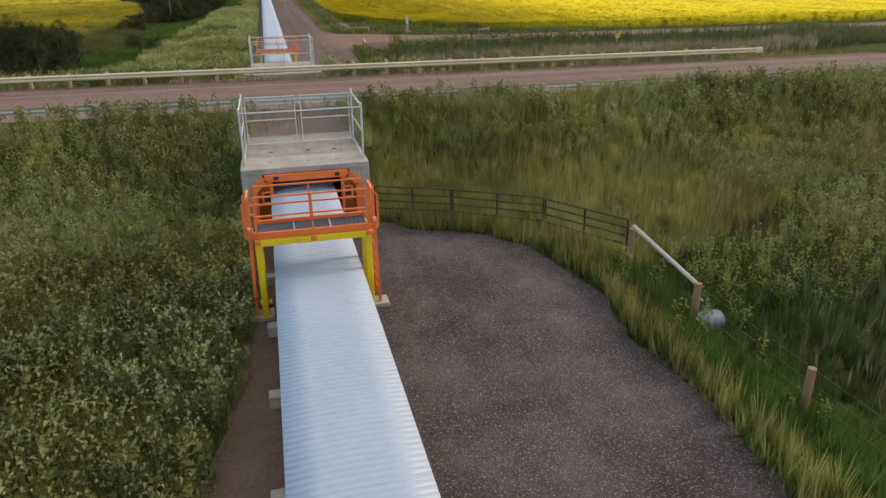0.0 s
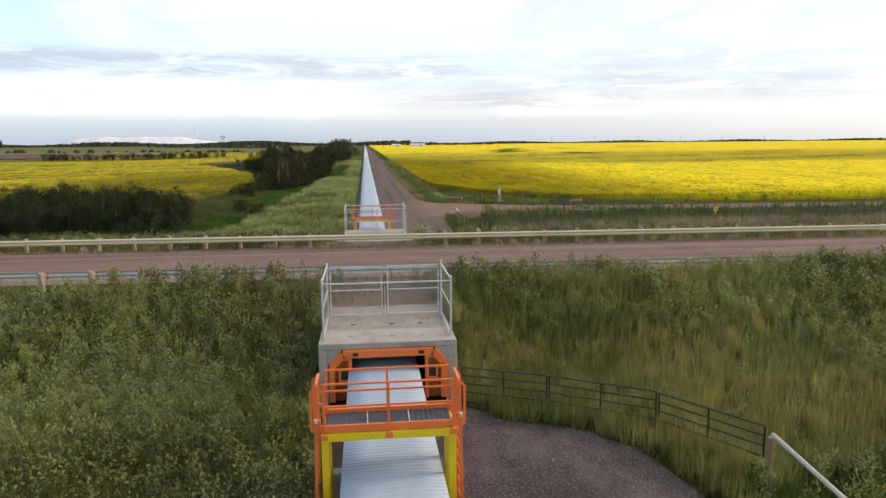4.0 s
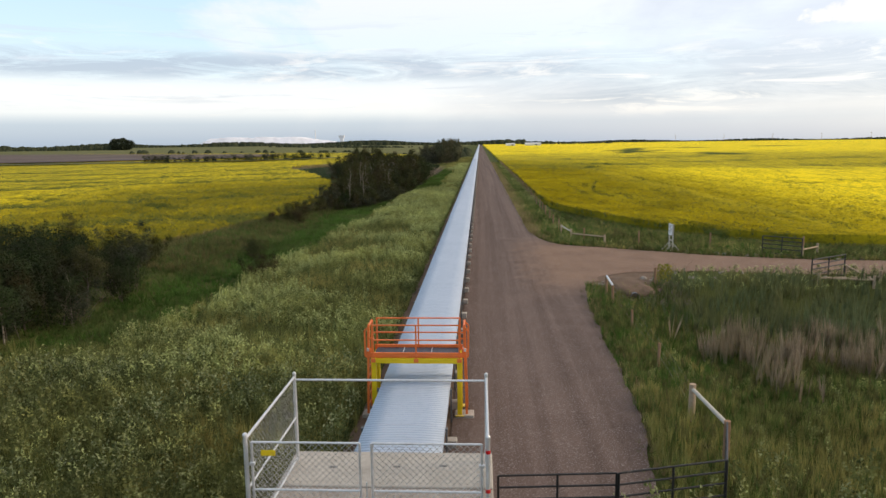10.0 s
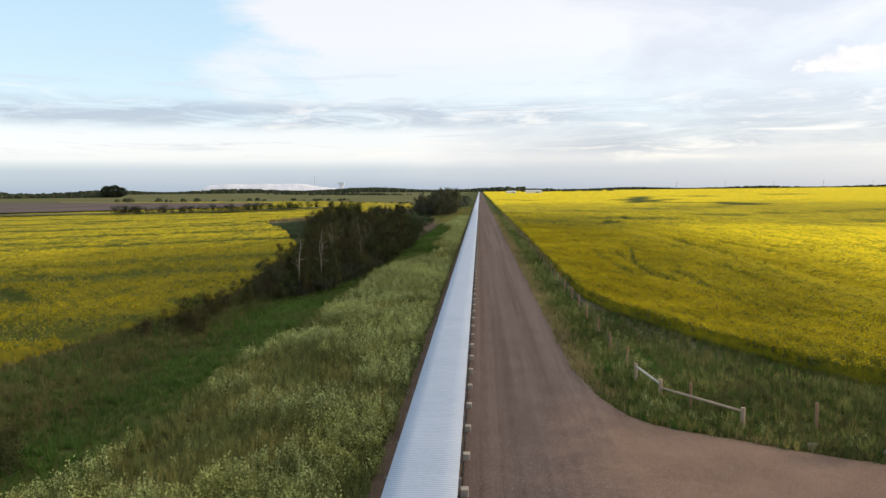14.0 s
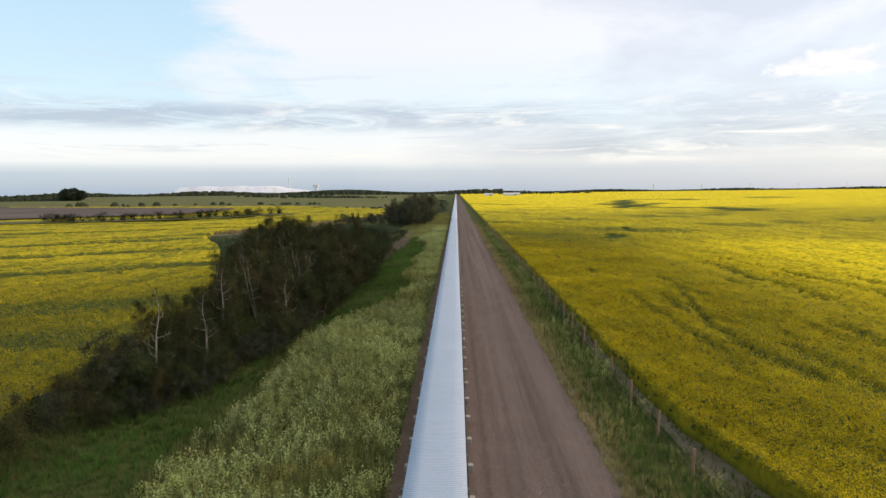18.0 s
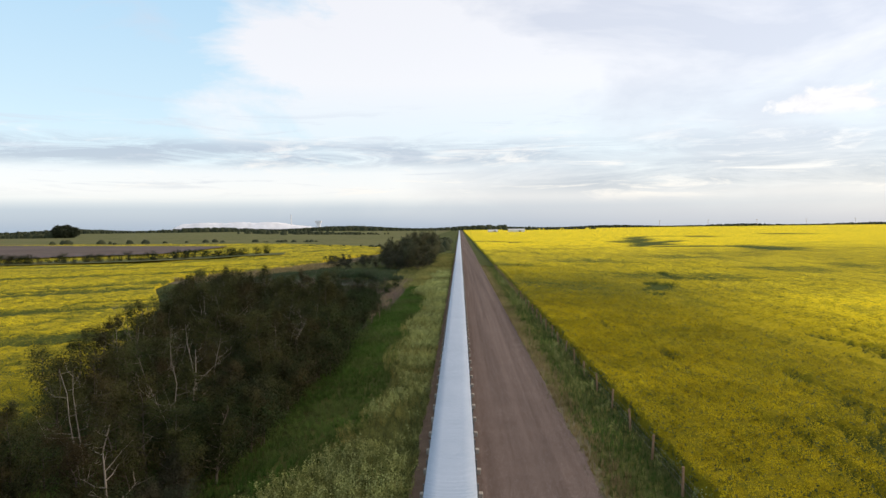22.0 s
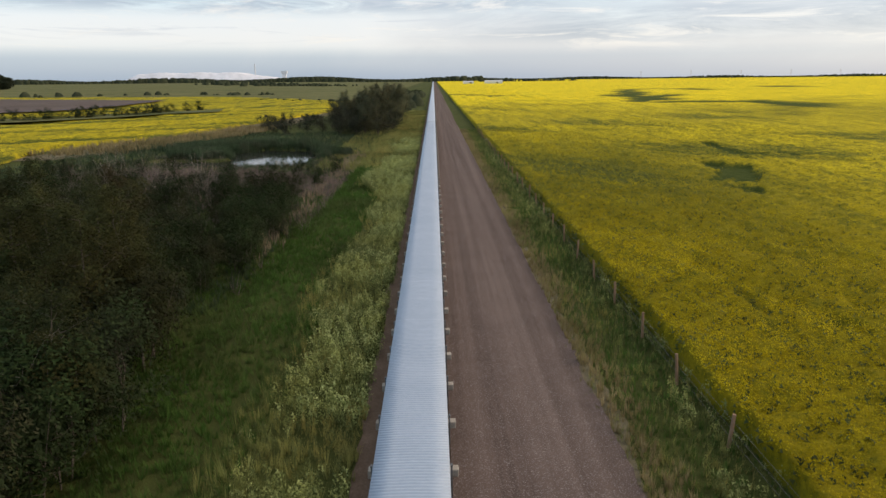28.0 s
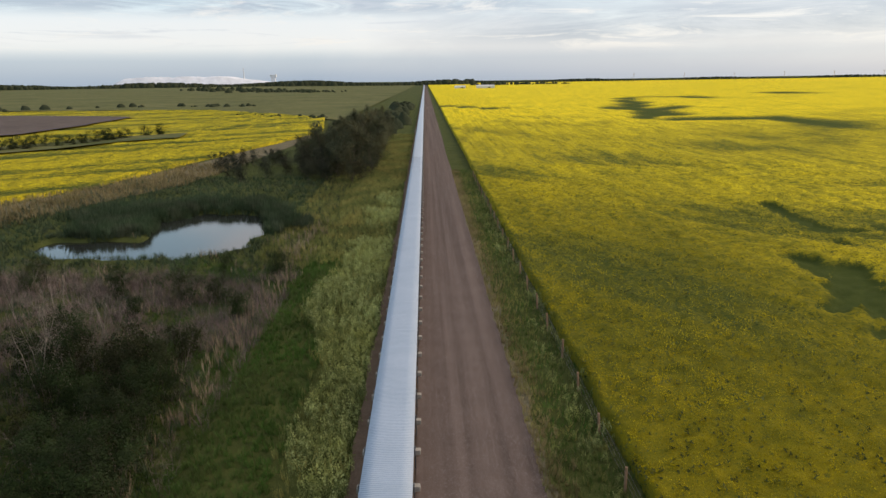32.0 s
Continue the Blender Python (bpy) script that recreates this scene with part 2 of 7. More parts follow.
def road_surface(along, base=((0.100, 0.068, 0.056), (0.172, 0.120, 0.098)), warm=(0.240, 0.156, 0.108), turn_off=False, track_k=0.5):
    """Packed gravel: stones, long wheel tracks and loose patches; the turn-off is browner."""
    def build(nt, bsdf, pos, co):
        st = nt.nodes.new("ShaderNodeMapping")
        st.inputs["Scale"].default_value = (1.5, 0.012, 1) if along == "y" else (0.012, 1.5, 1)
        nt.links.new(pos, st.inputs["Vector"])
        track = noise_tex(nt, st.outputs[0], 1.0, 4, 0.6, 0.15)
        patch = noise_tex(nt, pos, 0.45, 5, 0.65)
        grain = noise_tex(nt, pos, 16.0, 4, 0.75)
        f = math_node(nt, "ADD", math_node(nt, "MULTIPLY", track, track_k), math_node(nt, "ADD", math_node(nt, "MULTIPLY", patch, 0.7 - track_k), math_node(nt, "MULTIPLY", grain, 0.3)))
        col = mix_colour(nt, ramp(nt, f, [(0.40, 0.0), (0.60, 1.0)]), *base)
        if turn_off:
            sp = nt.nodes.new("ShaderNodeSeparateXYZ")
            nt.links.new(pos, sp.inputs[0])
            wob = math_node(nt, "MULTIPLY", patch, 5.0)
            fx = math_node(nt, "MULTIPLY", math_node(nt, "SUBTRACT", math_node(nt, "ADD", sp.outputs[0], wob), 6.5), 0.30, True)
            dy = math_node(nt, "ABSOLUTE", math_node(nt, "SUBTRACT", sp.outputs[1], 86.5))
            fy = math_node(nt, "MULTIPLY", math_node(nt, "SUBTRACT", 13.0, dy), 0.14, True)
            tan = mix_colour(nt, ramp(nt, math_node(nt, "ADD", math_node(nt, "MULTIPLY", patch, 0.6), math_node(nt, "MULTIPLY", grain, 0.4)), [(0.38, 0.0), (0.62, 1.0)]), tuple(0.72 * v for v in warm), warm)
            col = mix_colour(nt, math_node(nt, "MULTIPLY", math_node(nt, "MULTIPLY", fx, fy), 0.85), col, tan)
        fleck = ramp(nt, noise_tex(nt, pos, 26.0, 2, 0.7), [(0.57, 0.0), (0.66, 0.75)])
        col = mix_colour(nt, fleck, col, (0.30, 0.265, 0.25))
        dark = ramp(nt, noise_tex(nt, pos, 21.0, 2, 0.7), [(0.30, 0.7), (0.43, 0.0)])
        col = mix_colour(nt, dark, col, (0.06, 0.048, 0.044))
        colour_to(nt, bsdf, col)
        bump(nt, bsdf, noise_tex(nt, pos, 30.0, 4, 0.7), 0.7, 0.03)
    return build


M["gravel"] = material("gravel", road_surface("y", ((0.082, 0.059, 0.050), (0.150, 0.110, 0.093)), turn_off=True), 0.95)
M["yard"] = material("yard_gravel", road_surface("y", ((0.040, 0.031, 0.030), (0.108, 0.087, 0.084)), track_k=0.15), 0.95)
M["road"] = material("road_gravel", road_surface("x", ((0.120, 0.081, 0.067), (0.240, 0.165, 0.137))), 0.95)
M["dirt"] = material("dirt", mottled((0.098, 0.068, 0.048), (0.168, 0.120, 0.088), 0.8, 10.0, (0.2, 0.17, 0.14), 20.0, 0.6, 0.03), 0.95)
M["dry_soil"] = material("dry_grass_ground", mottled((0.11, 0.095, 0.058), (0.19, 0.16, 0.10), 0.3, 2.5, (0.07, 0.085, 0.03), 6.0, 0.8, 0.2), 0.95)
M["concrete"] = material("concrete", mottled((0.28, 0.26, 0.225), (0.42, 0.39, 0.345), 1.3, 9.0, (0.18, 0.16, 0.14), 45.0, 0.25, 0.008), 0.85)
M["stained"] = material("stained_concrete", mottled((0.20, 0.175, 0.15), (0.36, 0.325, 0.285), 1.6, 9.0, (0.12, 0.10, 0.085), 45.0, 0.3, 0.008), 0.9)
M["cover"] = material("galvanised_sheet", mottled((0.285, 0.352, 0.44), (0.345, 0.41, 0.50), 0.35, 5.0, None, 40.0, 0.04, 0.004), 0.45, 0.0, 0.55)
M["galv"] = material("galvanised_pipe", mottled((0.50, 0.51, 0.52), (0.66, 0.67, 0.68), 2.0, 20.0, None, 60.0, 0.05, 0.002), 0.45, 0.6, 0.5)
M["orange"] = material("orange_paint", painted((0.80, 0.19, 0.045)), 0.5, 0.0, 0.3)
M["yellow"] = material("yellow_paint", painted((0.78, 0.55, 0.01)), 0.5, 0.0, 0.4)
M["black"] = material("black_pipe", painted((0.022, 0.022, 0.023)), 0.5, 0.0, 0.4)
M["grate"] = material("dark_grating", mottled((0.07, 0.075, 0.09), (0.12, 0.125, 0.15), 2.0, 25.0), 0.6, 0.4)
M["rail"] = material("weathered_guard_rail", mottled((0.56, 0.46, 0.31), (0.70, 0.60, 0.43), 0.6, 6.0, (0.34, 0.27, 0.18), 40, 0.1, 0.004), 0.6, 0.0)
M["rail_back"] = material("zinc_guard_rail", mottled((0.48, 0.46, 0.41), (0.60, 0.58, 0.53), 0.6, 6.0, (0.42, 0.37, 0.3), 40, 0.1, 0.004), 0.5, 0.2)
M["wood"] = material("weathered_wood", mottled((0.30, 0.22, 0.15), (0.44, 0.34, 0.24), 1.5, 16.0, (0.2, 0.15, 0.1), 40, 0.4, 0.01), 0.85)
M["post_red"] = material("brown_fence_wood", mottled((0.22, 0.130, 0.078), (0.32, 0.205, 0.130), 1.5, 16.0, None, 40, 0.4, 0.01), 0.85)
M["pale_wood"] = material("pale_rail_wood", mottled((0.36, 0.335, 0.29), (0.50, 0.465, 0.40), 1.5, 12.0, None, 40, 0.3, 0.01), 0.85)
M["wire"] = material("rusty_wire", mottled((0.16, 0.14, 0.13), (0.26, 0.23, 0.21), 2.0, 20.0), 0.6, 0.3)
M["steel"] = material("dark_weathered_steel", mottled((0.12, 0.125, 0.13), (0.20, 0.205, 0.21), 2.0, 16.0), 0.55, 0.4)
M["rust"] = material("rust_red_mesh", mottled((0.16, 0.045, 0.018), (0.25, 0.075, 0.030), 2.0, 20.0), 0.7)
M["red"] = material("red_band", painted((0.5, 0.02, 0.02)), 0.5)
M["zinc_mark"] = material("faint_grey_paint", mottled((0.20, 0.195, 0.185), (0.28, 0.27, 0.255), 3.0, 20.0), 0.8)
M["bark"] = material("bark", mottled((0.075, 0.062, 0.050), (0.150, 0.125, 0.102), 2.0, 12.0, None, 30, 0.5, 0.02), 0.9)
M["dead"] = material("bleached_bark", mottled((0.17, 0.145, 0.12), (0.30, 0.265, 0.225), 2.0, 12.0, None, 30, 0.4, 0.02), 0.9)
M["leaf"] = material("tree_leaves", leafy((0.042, 0.052, 0.013), (0.080, 0.092, 0.021), (0.086, 0.076, 0.026), 0.35, 0.28, 0.8), 0.75, 0.0, 0.02)
M["grove_leaf"] = material("grove_leaves", leafy((0.078, 0.094, 0.034), (0.140, 0.152, 0.056), (0.145, 0.130, 0.060), 0.2, 0.35, 0.6, (0.13, 0.10, 0.055)), 0.7)
M["marsh"] = material("marsh_willow_leaves", leafy((0.024, 0.042, 0.009), (0.046, 0.066, 0.015), (0.040, 0.047, 0.015), 0.3, 0.25, 0.6, (0.045, 0.038, 0.020)), 0.75, 0.0, 0.02)
M["bush"] = material("willow_leaves", leafy((0.036, 0.047, 0.018), (0.066, 0.080, 0.031), (0.060, 0.062, 0.028), 0.35, 0.3, 0.5), 0.7)
M["weed"] = material("weed_leaves", leafy((0.082, 0.104, 0.024), (0.160, 0.180, 0.044), (0.165, 0.168, 0.036), 0.35, 0.45), 0.75)
M["rank"] = material("rank_weed_leaves", leafy((0.105, 0.115, 0.030), (0.195, 0.195, 0.055), (0.175, 0.160, 0.042), 0.35, 0.45), 0.75)
M["pale"] = material("pale_seed_heads", leafy((0.37, 0.41, 0.10), (0.53, 0.56, 0.15), (0.42, 0.43, 0.09), 0.35, 0.45), 0.8)
M["tips"] = material("weed_tips", leafy((0.23, 0.26, 0.075), (0.35, 0.37, 0.13), (0.28, 0.28, 0.075), 0.35, 0.45), 0.75)
M["sage"] = material("pale_weed_leaves", leafy((0.178, 0.210, 0.048), (0.310, 0.340, 0.084), (0.27, 0.280, 0.052), 0.35, 0.45), 0.75)
M["olive"] = material("olive_grass_blades", leafy((0.105, 0.115, 0.032), (0.175, 0.175, 0.055), (0.20, 0.165, 0.075), 0.25, 0.45), 0.8)
M["grass"] = material("grass_blades", leafy((0.18, 0.205, 0.038), (0.30, 0.31, 0.068), (0.35, 0.30, 0.10), 0.22, 0.5), 0.7)
M["green_grass"] = material("lush_grass_blades", leafy((0.050, 0.112, 0.013), (0.106, 0.182, 0.025), (0.108, 0.142, 0.028), 0.16, 0.5), 0.7)
M["dry"] = material("dry_grass_blades", leafy((0.26, 0.20, 0.10), (0.40, 0.32, 0.17), (0.22, 0.19, 0.08)), 0.85)
M["marsh_reed"] = material("marsh_reed_blades", leafy((0.046, 0.080, 0.024), (0.080, 0.118, 0.038), (0.10, 0.11, 0.045)), 0.75)
M["straw"] = material("bleached_straw", leafy((0.38, 0.32, 0.22), (0.55, 0.48, 0.36), (0.42, 0.36, 0.25), 0.5, 0.3), 0.85)
M["reed"] = material("reed_blades", leafy((0.095, 0.130, 0.036), (0.165, 0.190, 0.062), (0.18, 0.175, 0.07)), 0.75)
M["dryreed"] = material("dry_reed_blades", leafy((0.29, 0.225, 0.15), (0.46, 0.37, 0.265), (0.24, 0.205, 0.12)), 0.85)
M["twig"] = material("grey_twigs", leafy((0.180, 0.134, 0.124), (0.30, 0.235, 0.215), (0.145, 0.112, 0.100), 0.3, 0.0), 0.9)
M["yellow_leaf"] = material("bright_leaves", leafy((0.22, 0.22, 0.03), (0.34, 0.32, 0.04), (0.2, 0.2, 0.04)), 0.7)
M["flower"] = material("canola_flowers", leafy((0.48, 0.375, 0.011), (0.68, 0.53, 0.018), (0.40, 0.34, 0.016), 0.14, 0.35), 0.8)


def build_crop(nt, bsdf, pos, co):
    """Canola canopy: yellow heads over green stems; coloured darker under scattered heads, bare where the attribute
    says so.
    """
    att = nt.nodes.new("ShaderNodeAttribute")
    att.attribute_name = "bare"
    fine = noise_tex(nt, pos, 3.6, 5, 0.82)
    mid = noise_tex(nt, pos, 0.9, 4, 0.6)
    stretch = nt.nodes.new("ShaderNodeMapping")
    stretch.inputs["Rotation"].default_value = (0, 0, 0.06)
    stretch.inputs["Scale"].default_value = (0.34, 0.05, 1)
    nt.links.new(pos, stretch.inputs["Vector"])
    streak = noise_tex(nt, stretch.outputs[0], 1.0, 5, 0.6, 0.6)
    f = math_node(nt, "ADD", math_node(nt, "MULTIPLY", fine, 0.46), math_node(nt, "ADD", math_node(nt, "MULTIPLY", mid, 0.30), math_node(nt, "MULTIPLY", streak, 0.24)))
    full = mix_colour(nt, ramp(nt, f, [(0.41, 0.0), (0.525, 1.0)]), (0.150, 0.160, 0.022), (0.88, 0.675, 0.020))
    # darkened copy of full: colours in the dark gaps between scattered heads
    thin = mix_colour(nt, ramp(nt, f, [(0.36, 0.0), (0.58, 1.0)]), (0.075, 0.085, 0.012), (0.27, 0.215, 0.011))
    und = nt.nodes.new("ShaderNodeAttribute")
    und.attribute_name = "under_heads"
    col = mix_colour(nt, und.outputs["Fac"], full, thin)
    col = mix_colour(nt, ramp(nt, math_node(nt, "ADD", att.outputs["Fac"], math_node(nt, "MULTIPLY", math_node(nt, "SUBTRACT", fine, 0.5), 2.4)), [(0.30, 0.0), (0.70, 1.0)]), col, mix_colour(nt, mid, (0.034, 0.052, 0.012), (0.088, 0.104, 0.026)))
    colour_to(nt, bsdf, col)
    bump(nt, bsdf, noise_tex(nt, pos, 7.0, 4, 0.8), 0.9, 0.18)


M["crop"] = material("canola_canopy", build_crop, 0.9, 0.0, 0.02)


def build_water(nt, bsdf, pos, co):
    bsdf.inputs["Base Color"].default_value = (0.02, 0.022, 0.02, 1)
    bump(nt, bsdf, noise_tex(nt, pos, 1.6, 4, 0.6), 0.08, 0.02)


M["water"] = material("pond_water", build_water, 0.06, 0.0, 0.6)


# ---- mesh helpers ----
def mesh_object(name, verts, faces, mat, smooth=False, uv=None):
    me = bpy.data.meshes.new(name)
    me.from_pydata([tuple(map(float, v)) for v in verts], [], faces)
    me.materials.append(mat)
    if smooth:
        me.polygons.foreach_set("use_smooth", [True] * len(me.polygons))
    return new(name, me)


def array_mesh(name, verts, faces, mat, smooth=False):
    """A mesh from numpy arrays; faces all of one length."""
    me = bpy.data.meshes.new(name)
    verts, faces = np.asarray(verts, np.float32), np.asarray(faces, np.int32)
    n, k = faces.shape
    me.vertices.add(len(verts))
    me.vertices.foreach_set("co", verts.ravel())
    me.loops.add(n * k)
    me.loops.foreach_set("vertex_index", faces.ravel())
    me.polygons.add(n)
    me.polygons.foreach_set("loop_start", np.arange(0, n * k, k, dtype=np.int32))
    me.polygons.foreach_set("loop_total", np.full(n, k, np.int32))
    if smooth:
        me.polygons.foreach_set("use_smooth", np.ones(n, bool))
    me.update(calc_edges=True)
    me.materials.append(mat)
    return me


def part(name, bm, mat, parent=None, label="", at=None, smooth=False):
    me = bpy.data.meshes.new(name)
    bm.to_mesh(me)
    bm.free()
    me.materials.append(mat)
    if smooth:
        me.polygons.foreach_set("use_smooth", [True] * len(me.polygons))
    ob = new(name, me)
    if parent is not None:
        ob.parent = parent
    if at is not None:
        ob.matrix_basis = at
    if label:
        tagged(ob, label)
    return ob


def share(name, me, parent, m, label=""):
    ob = new(name, me)
    ob.parent = parent
    ob.matrix_basis = m
    if label:
        tagged(ob, label)
    return ob


def thing(name, at, label, category, group="", kind=""):
    ob = new(name)
    ob.matrix_basis = at
    return tagged(ob, label, category, group, kind)


def add_box(bm, cx, cy, cz, sx, sy, sz, m=None, bevel=0.0):
    mat = Matrix.Translation((cx, cy, cz)) @ Matrix.Diagonal((sx, sy, sz, 1))
    if m is not None:
        mat = m @ mat
    made = bmesh.ops.create_cube(bm, size=1.0, matrix=mat)["verts"]
    if bevel:
        edges = {e for v in made for e in v.link_edges}
        bmesh.ops.bevel(bm, geom=list(edges), offset=bevel, segments=1, affect="EDGES")
    return bm


def add_bar(bm, a, b, r, sides=8, r2=None):
    """A round bar from a to b."""
    a, b = Vector(a), Vector(b)
    d = b - a
    m = Matrix.Translation((a + b) / 2) @ d.to_track_quat("Z", "Y").to_matrix().to_4x4()
    bmesh.ops.create_cone(bm, cap_ends=True, segments=sides, radius1=r, radius2=r if r2 is None else r2, depth=d.length, matrix=m)
    return bm


def add_beam(bm, a, b, w, h):
    """A square bar from a to b."""
    a, b = Vector(a), Vector(b)
    d = b - a
    up = "Y" if abs(d.normalized().z) < 0.99 else "X"
    m = Matrix.Translation((a + b) / 2) @ d.to_track_quat("Z", up).to_matrix().to_4x4() @ Matrix.Diagonal((w, h, d.length, 1))
    bmesh.ops.create_cube(bm, size=1.0, matrix=m)
    return bm


def box_bm(*args, **kw):
    return add_box(bmesh.new(), *args, **kw)


def bar_bm(*args, **kw):
    return add_bar(bmesh.new(), *args, **kw)


def beam_bm(*args):
    return add_beam(bmesh.new(), *args)


# ---- the lie of the land ----
def road_mid(x):
    return 36.15 - 0.032 * x


def smooth01(v, a, b):
    t = np.clip((v - a) / (b - a), 0, 1)
    return t * t * (3 - 2 * t)


def wave(x, y):
    return (np.sin(x * 0.21 + 1.3) * np.cos(y * 0.17) + 0.6 * np.sin(x * 0.47 + y * 0.39) + 0.4 * np.sin(y * 0.83 - x * 0.71 + 2.0)) / 2.0


POND_LOBES = ((-24.6, 279.5, 7.0, 12.5, 0.22), (-32.0, 270.6, 9.6, 4.2, -0.22))  # x, y, half widths, turn


def in_pond(x, y):
    """Below 1 inside the pond."""
    best = np.full(np.shape(x), 9.0)
    for cx_, cy_, rx_, ry_, turn in POND_LOBES:
        c, sn = math.cos(turn), math.sin(turn)
        dx, dy = (x - cx_) * c + (y - cy_) * sn, (y - cy_) * c - (x - cx_) * sn
        ang = np.arctan2(dy / ry_, dx / rx_)
        best = np.minimum(best, np.hypot(dx / rx_, dy / ry_) / (0.96 + 0.06 * np.sin(3 * ang + 0.4) + 0.05 * np.sin(7 * ang + 2.0) + 0.03 * np.sin(13 * ang)))
    return best


def land(x, y):
    """Height of the ground."""
    x, y = np.asarray(x, float), np.asarray(y, float)
    d = np.abs(y - road_mid(x))
    z = 2.25 * (1 - smooth01(d, 4.9, 12.8))
    tunnel = (np.abs(x - 0.15) < 1.75) & (((y > 10) & (y < 25.2)) | ((y > 48.1) & (y < 62)))
    z = np.where(tunnel, 0.0, z)
    top = (np.abs(x - 0.15) < 2.6) & (((y >= 25.2) & (y < 31)) | ((y > 41) & (y <= 48.1)))
    z = np.where(top, np.minimum(1.86 + 0.39 * smooth01(np.minimum(np.abs(y - 26.3), np.abs(y - 46.0)), 0.0, 4.5), 2.25), z)
    flat = ((x > -2.0) & (x < 7.0)) | ((x > -2) & (y > 78) & (y < 91))
    calm = np.where(flat | (d < 5.5), 0.0, 1.0)
    off = np.hypot(x, 0 * y)
    z = z + calm * 0.10 * wave(x, y) * smooth01(off, 2, 10)
    z = z - 0.55 * smooth01(-x, 8.2, 11.0) * (1 - smooth01(-x, 17.5, 21.5)) * smooth01(y, 56, 68) * (1 - smooth01(y, 420, 460))
    z = z - 0.65 * smooth01(x, 8.2, 11.5) * (1 - smooth01(x, 45, 60)) * smooth01(y, 50, 58) * (1 - smooth01(y, 74.5, 79.0))
    z = z - 0.75 * smooth01(x, 8.0, 10.5) * (1 - smooth01(x, 14, 17)) * (1 - smooth01(y, 18, 23))
    z = z * smooth01(in_pond(x, y), 1.0, 1.35) - 0.9 * (1 - smooth01(in_pond(x, y), 0.9, 1.15))
    z = z + 3.0 * smooth01(-x, 60, 500) * smooth01(y, 150, 900)
    return z


def steps(lo, hi, fine, outer, grow=1.3):
    """Grid lines: fine between lo and hi, then wider and wider to +-outer."""
    mid = list(np.arange(lo, hi + 1e-6, fine))
    s, v = fine, mid[-1]
    while v < outer:
        s *= grow
        v += s
        mid.append(v)
    s, v = fine, mid[0]
    while v > -outer:
        s *= grow
        v -= s
        mid.insert(0, v)
    return np.array(mid)


def grid_faces(ny, nx):
    i = np.arange(ny - 1)[:, None] * nx + np.arange(nx - 1)[None, :]
    return np.stack([i, i + 1, i + nx + 1, i + nx], -1).reshape(-1, 4)


def sheet(name, xs, ys, zf, mat, lift=0.0):
    X, Y = np.meshgrid(xs, ys)
    Z = zf(X, Y) + lift
    me = array_mesh(name, np.stack([X, Y, Z], -1).reshape(-1, 3), grid_faces(len(ys), len(xs)), mat, True)
    return new(name, me)


gx = np.unique(np.round(np.concatenate([steps(-45, 40, 0.9, 4600), np.arange(-4, 4.01, 0.35)]), 3))
gy = np.unique(np.round(np.concatenate([steps(-12, 330, 1.0, 4600), np.arange(16, 60.01, 0.4)]), 3))
tagged(sheet("ground", gx, gy, land, M["soil"]), "grassy prairie ground reaching flat to the horizon", "ground", kind="structure")


def strip(name, left, right, mat, lift, along="y", n_across=8, label="", category=""):
    """A ground strip between two edge polylines given as arrays of points, ragged at the edges."""
    L, R = np.asarray(left, float), np.asarray(right, float)
    u = np.linspace(0, 1, n_across)[None, :, None]
    P = L[:, None, :] * (1 - u) + R[:, None, :] * u
    Z = land(P[..., 0], P[..., 1]) + lift
    V = np.concatenate([P, Z[..., None]], -1).reshape(-1, 3)
    me = array_mesh(name, V, grid_faces(len(L), n_across), mat, True)
    return tagged(new(name, me), label, category, kind="structure")




def ragged(n, amp, seed):
    r = np.random.default_rng(seed)
    a = np.cumsum(r.normal(0, 1, n)) * 0.25
    a -= np.convolve(np.pad(a, 12, "edge"), np.ones(25) / 25, "valid")
    return np.clip(a, -2, 2) * amp


# cross road on its bank
cx = np.concatenate([np.linspace(-900, -61, 60), np.arange(-60, 60, 0.5), np.linspace(60.5, 900, 60)])
mid = road_mid(cx)
strip("road", np.stack([cx, mid - 4.3 + ragged(len(cx), 0.12, 1)], -1), np.stack([cx, mid + 4.3 + ragged(len(cx), 0.12, 2)], -1), M["road"], 0.03, label="brown gravel cross road on a low bank", category="road")
# service road beside the conveyor, with the first yard and the turn-off
ry = np.concatenate([np.arange(-12, 22.5, 0.4)])
yard_r = np.interp(ry, [-12, 5, 7.4, 10.5, 12.8, 15.2, 18.7, 20.2, 21.2, 22.4], [6.6, 6.7, 6.84, 7.07, 6.85, 7.35, 6.6, 5.6, 3.2, 2.4]) + ragged(len(ry), 0.28, 3)
strip("yard", np.stack([np.full(len(ry), 1.15), ry], -1), np.stack([yard_r, ry], -1), M["yard"], 0.03, label="grey-brown gravel yard beside the conveyor", category="ground")
ry = np.concatenate([np.arange(50.5, 330, 0.5), np.linspace(331, 2400, 120)])
edge = np.interp(ry, [50.5, 52, 57, 63.3, 72.2, 76.8, 78.5, 79.5, 94.0, 94.8, 95.8, 98.9, 103.1, 113, 240, 2400], [4.5, 6.2, 6.9, 7.3, 7.65, 8.14, 8.6, 9.4, 9.6, 8.9, 8.2, 7.28, 6.62, 6.6, 6.65, 6.65]) + ragged(len(ry), 0.22, 4)
strip("service_road", np.stack([np.full(len(ry), 1.15), ry], -1), np.stack([edge, ry], -1), M["gravel"], 0.056, label="brown gravel service road along the conveyor", category="road")
sx = np.concatenate([np.arange(8.0, 60, 0.5), np.linspace(61, 900, 60)])
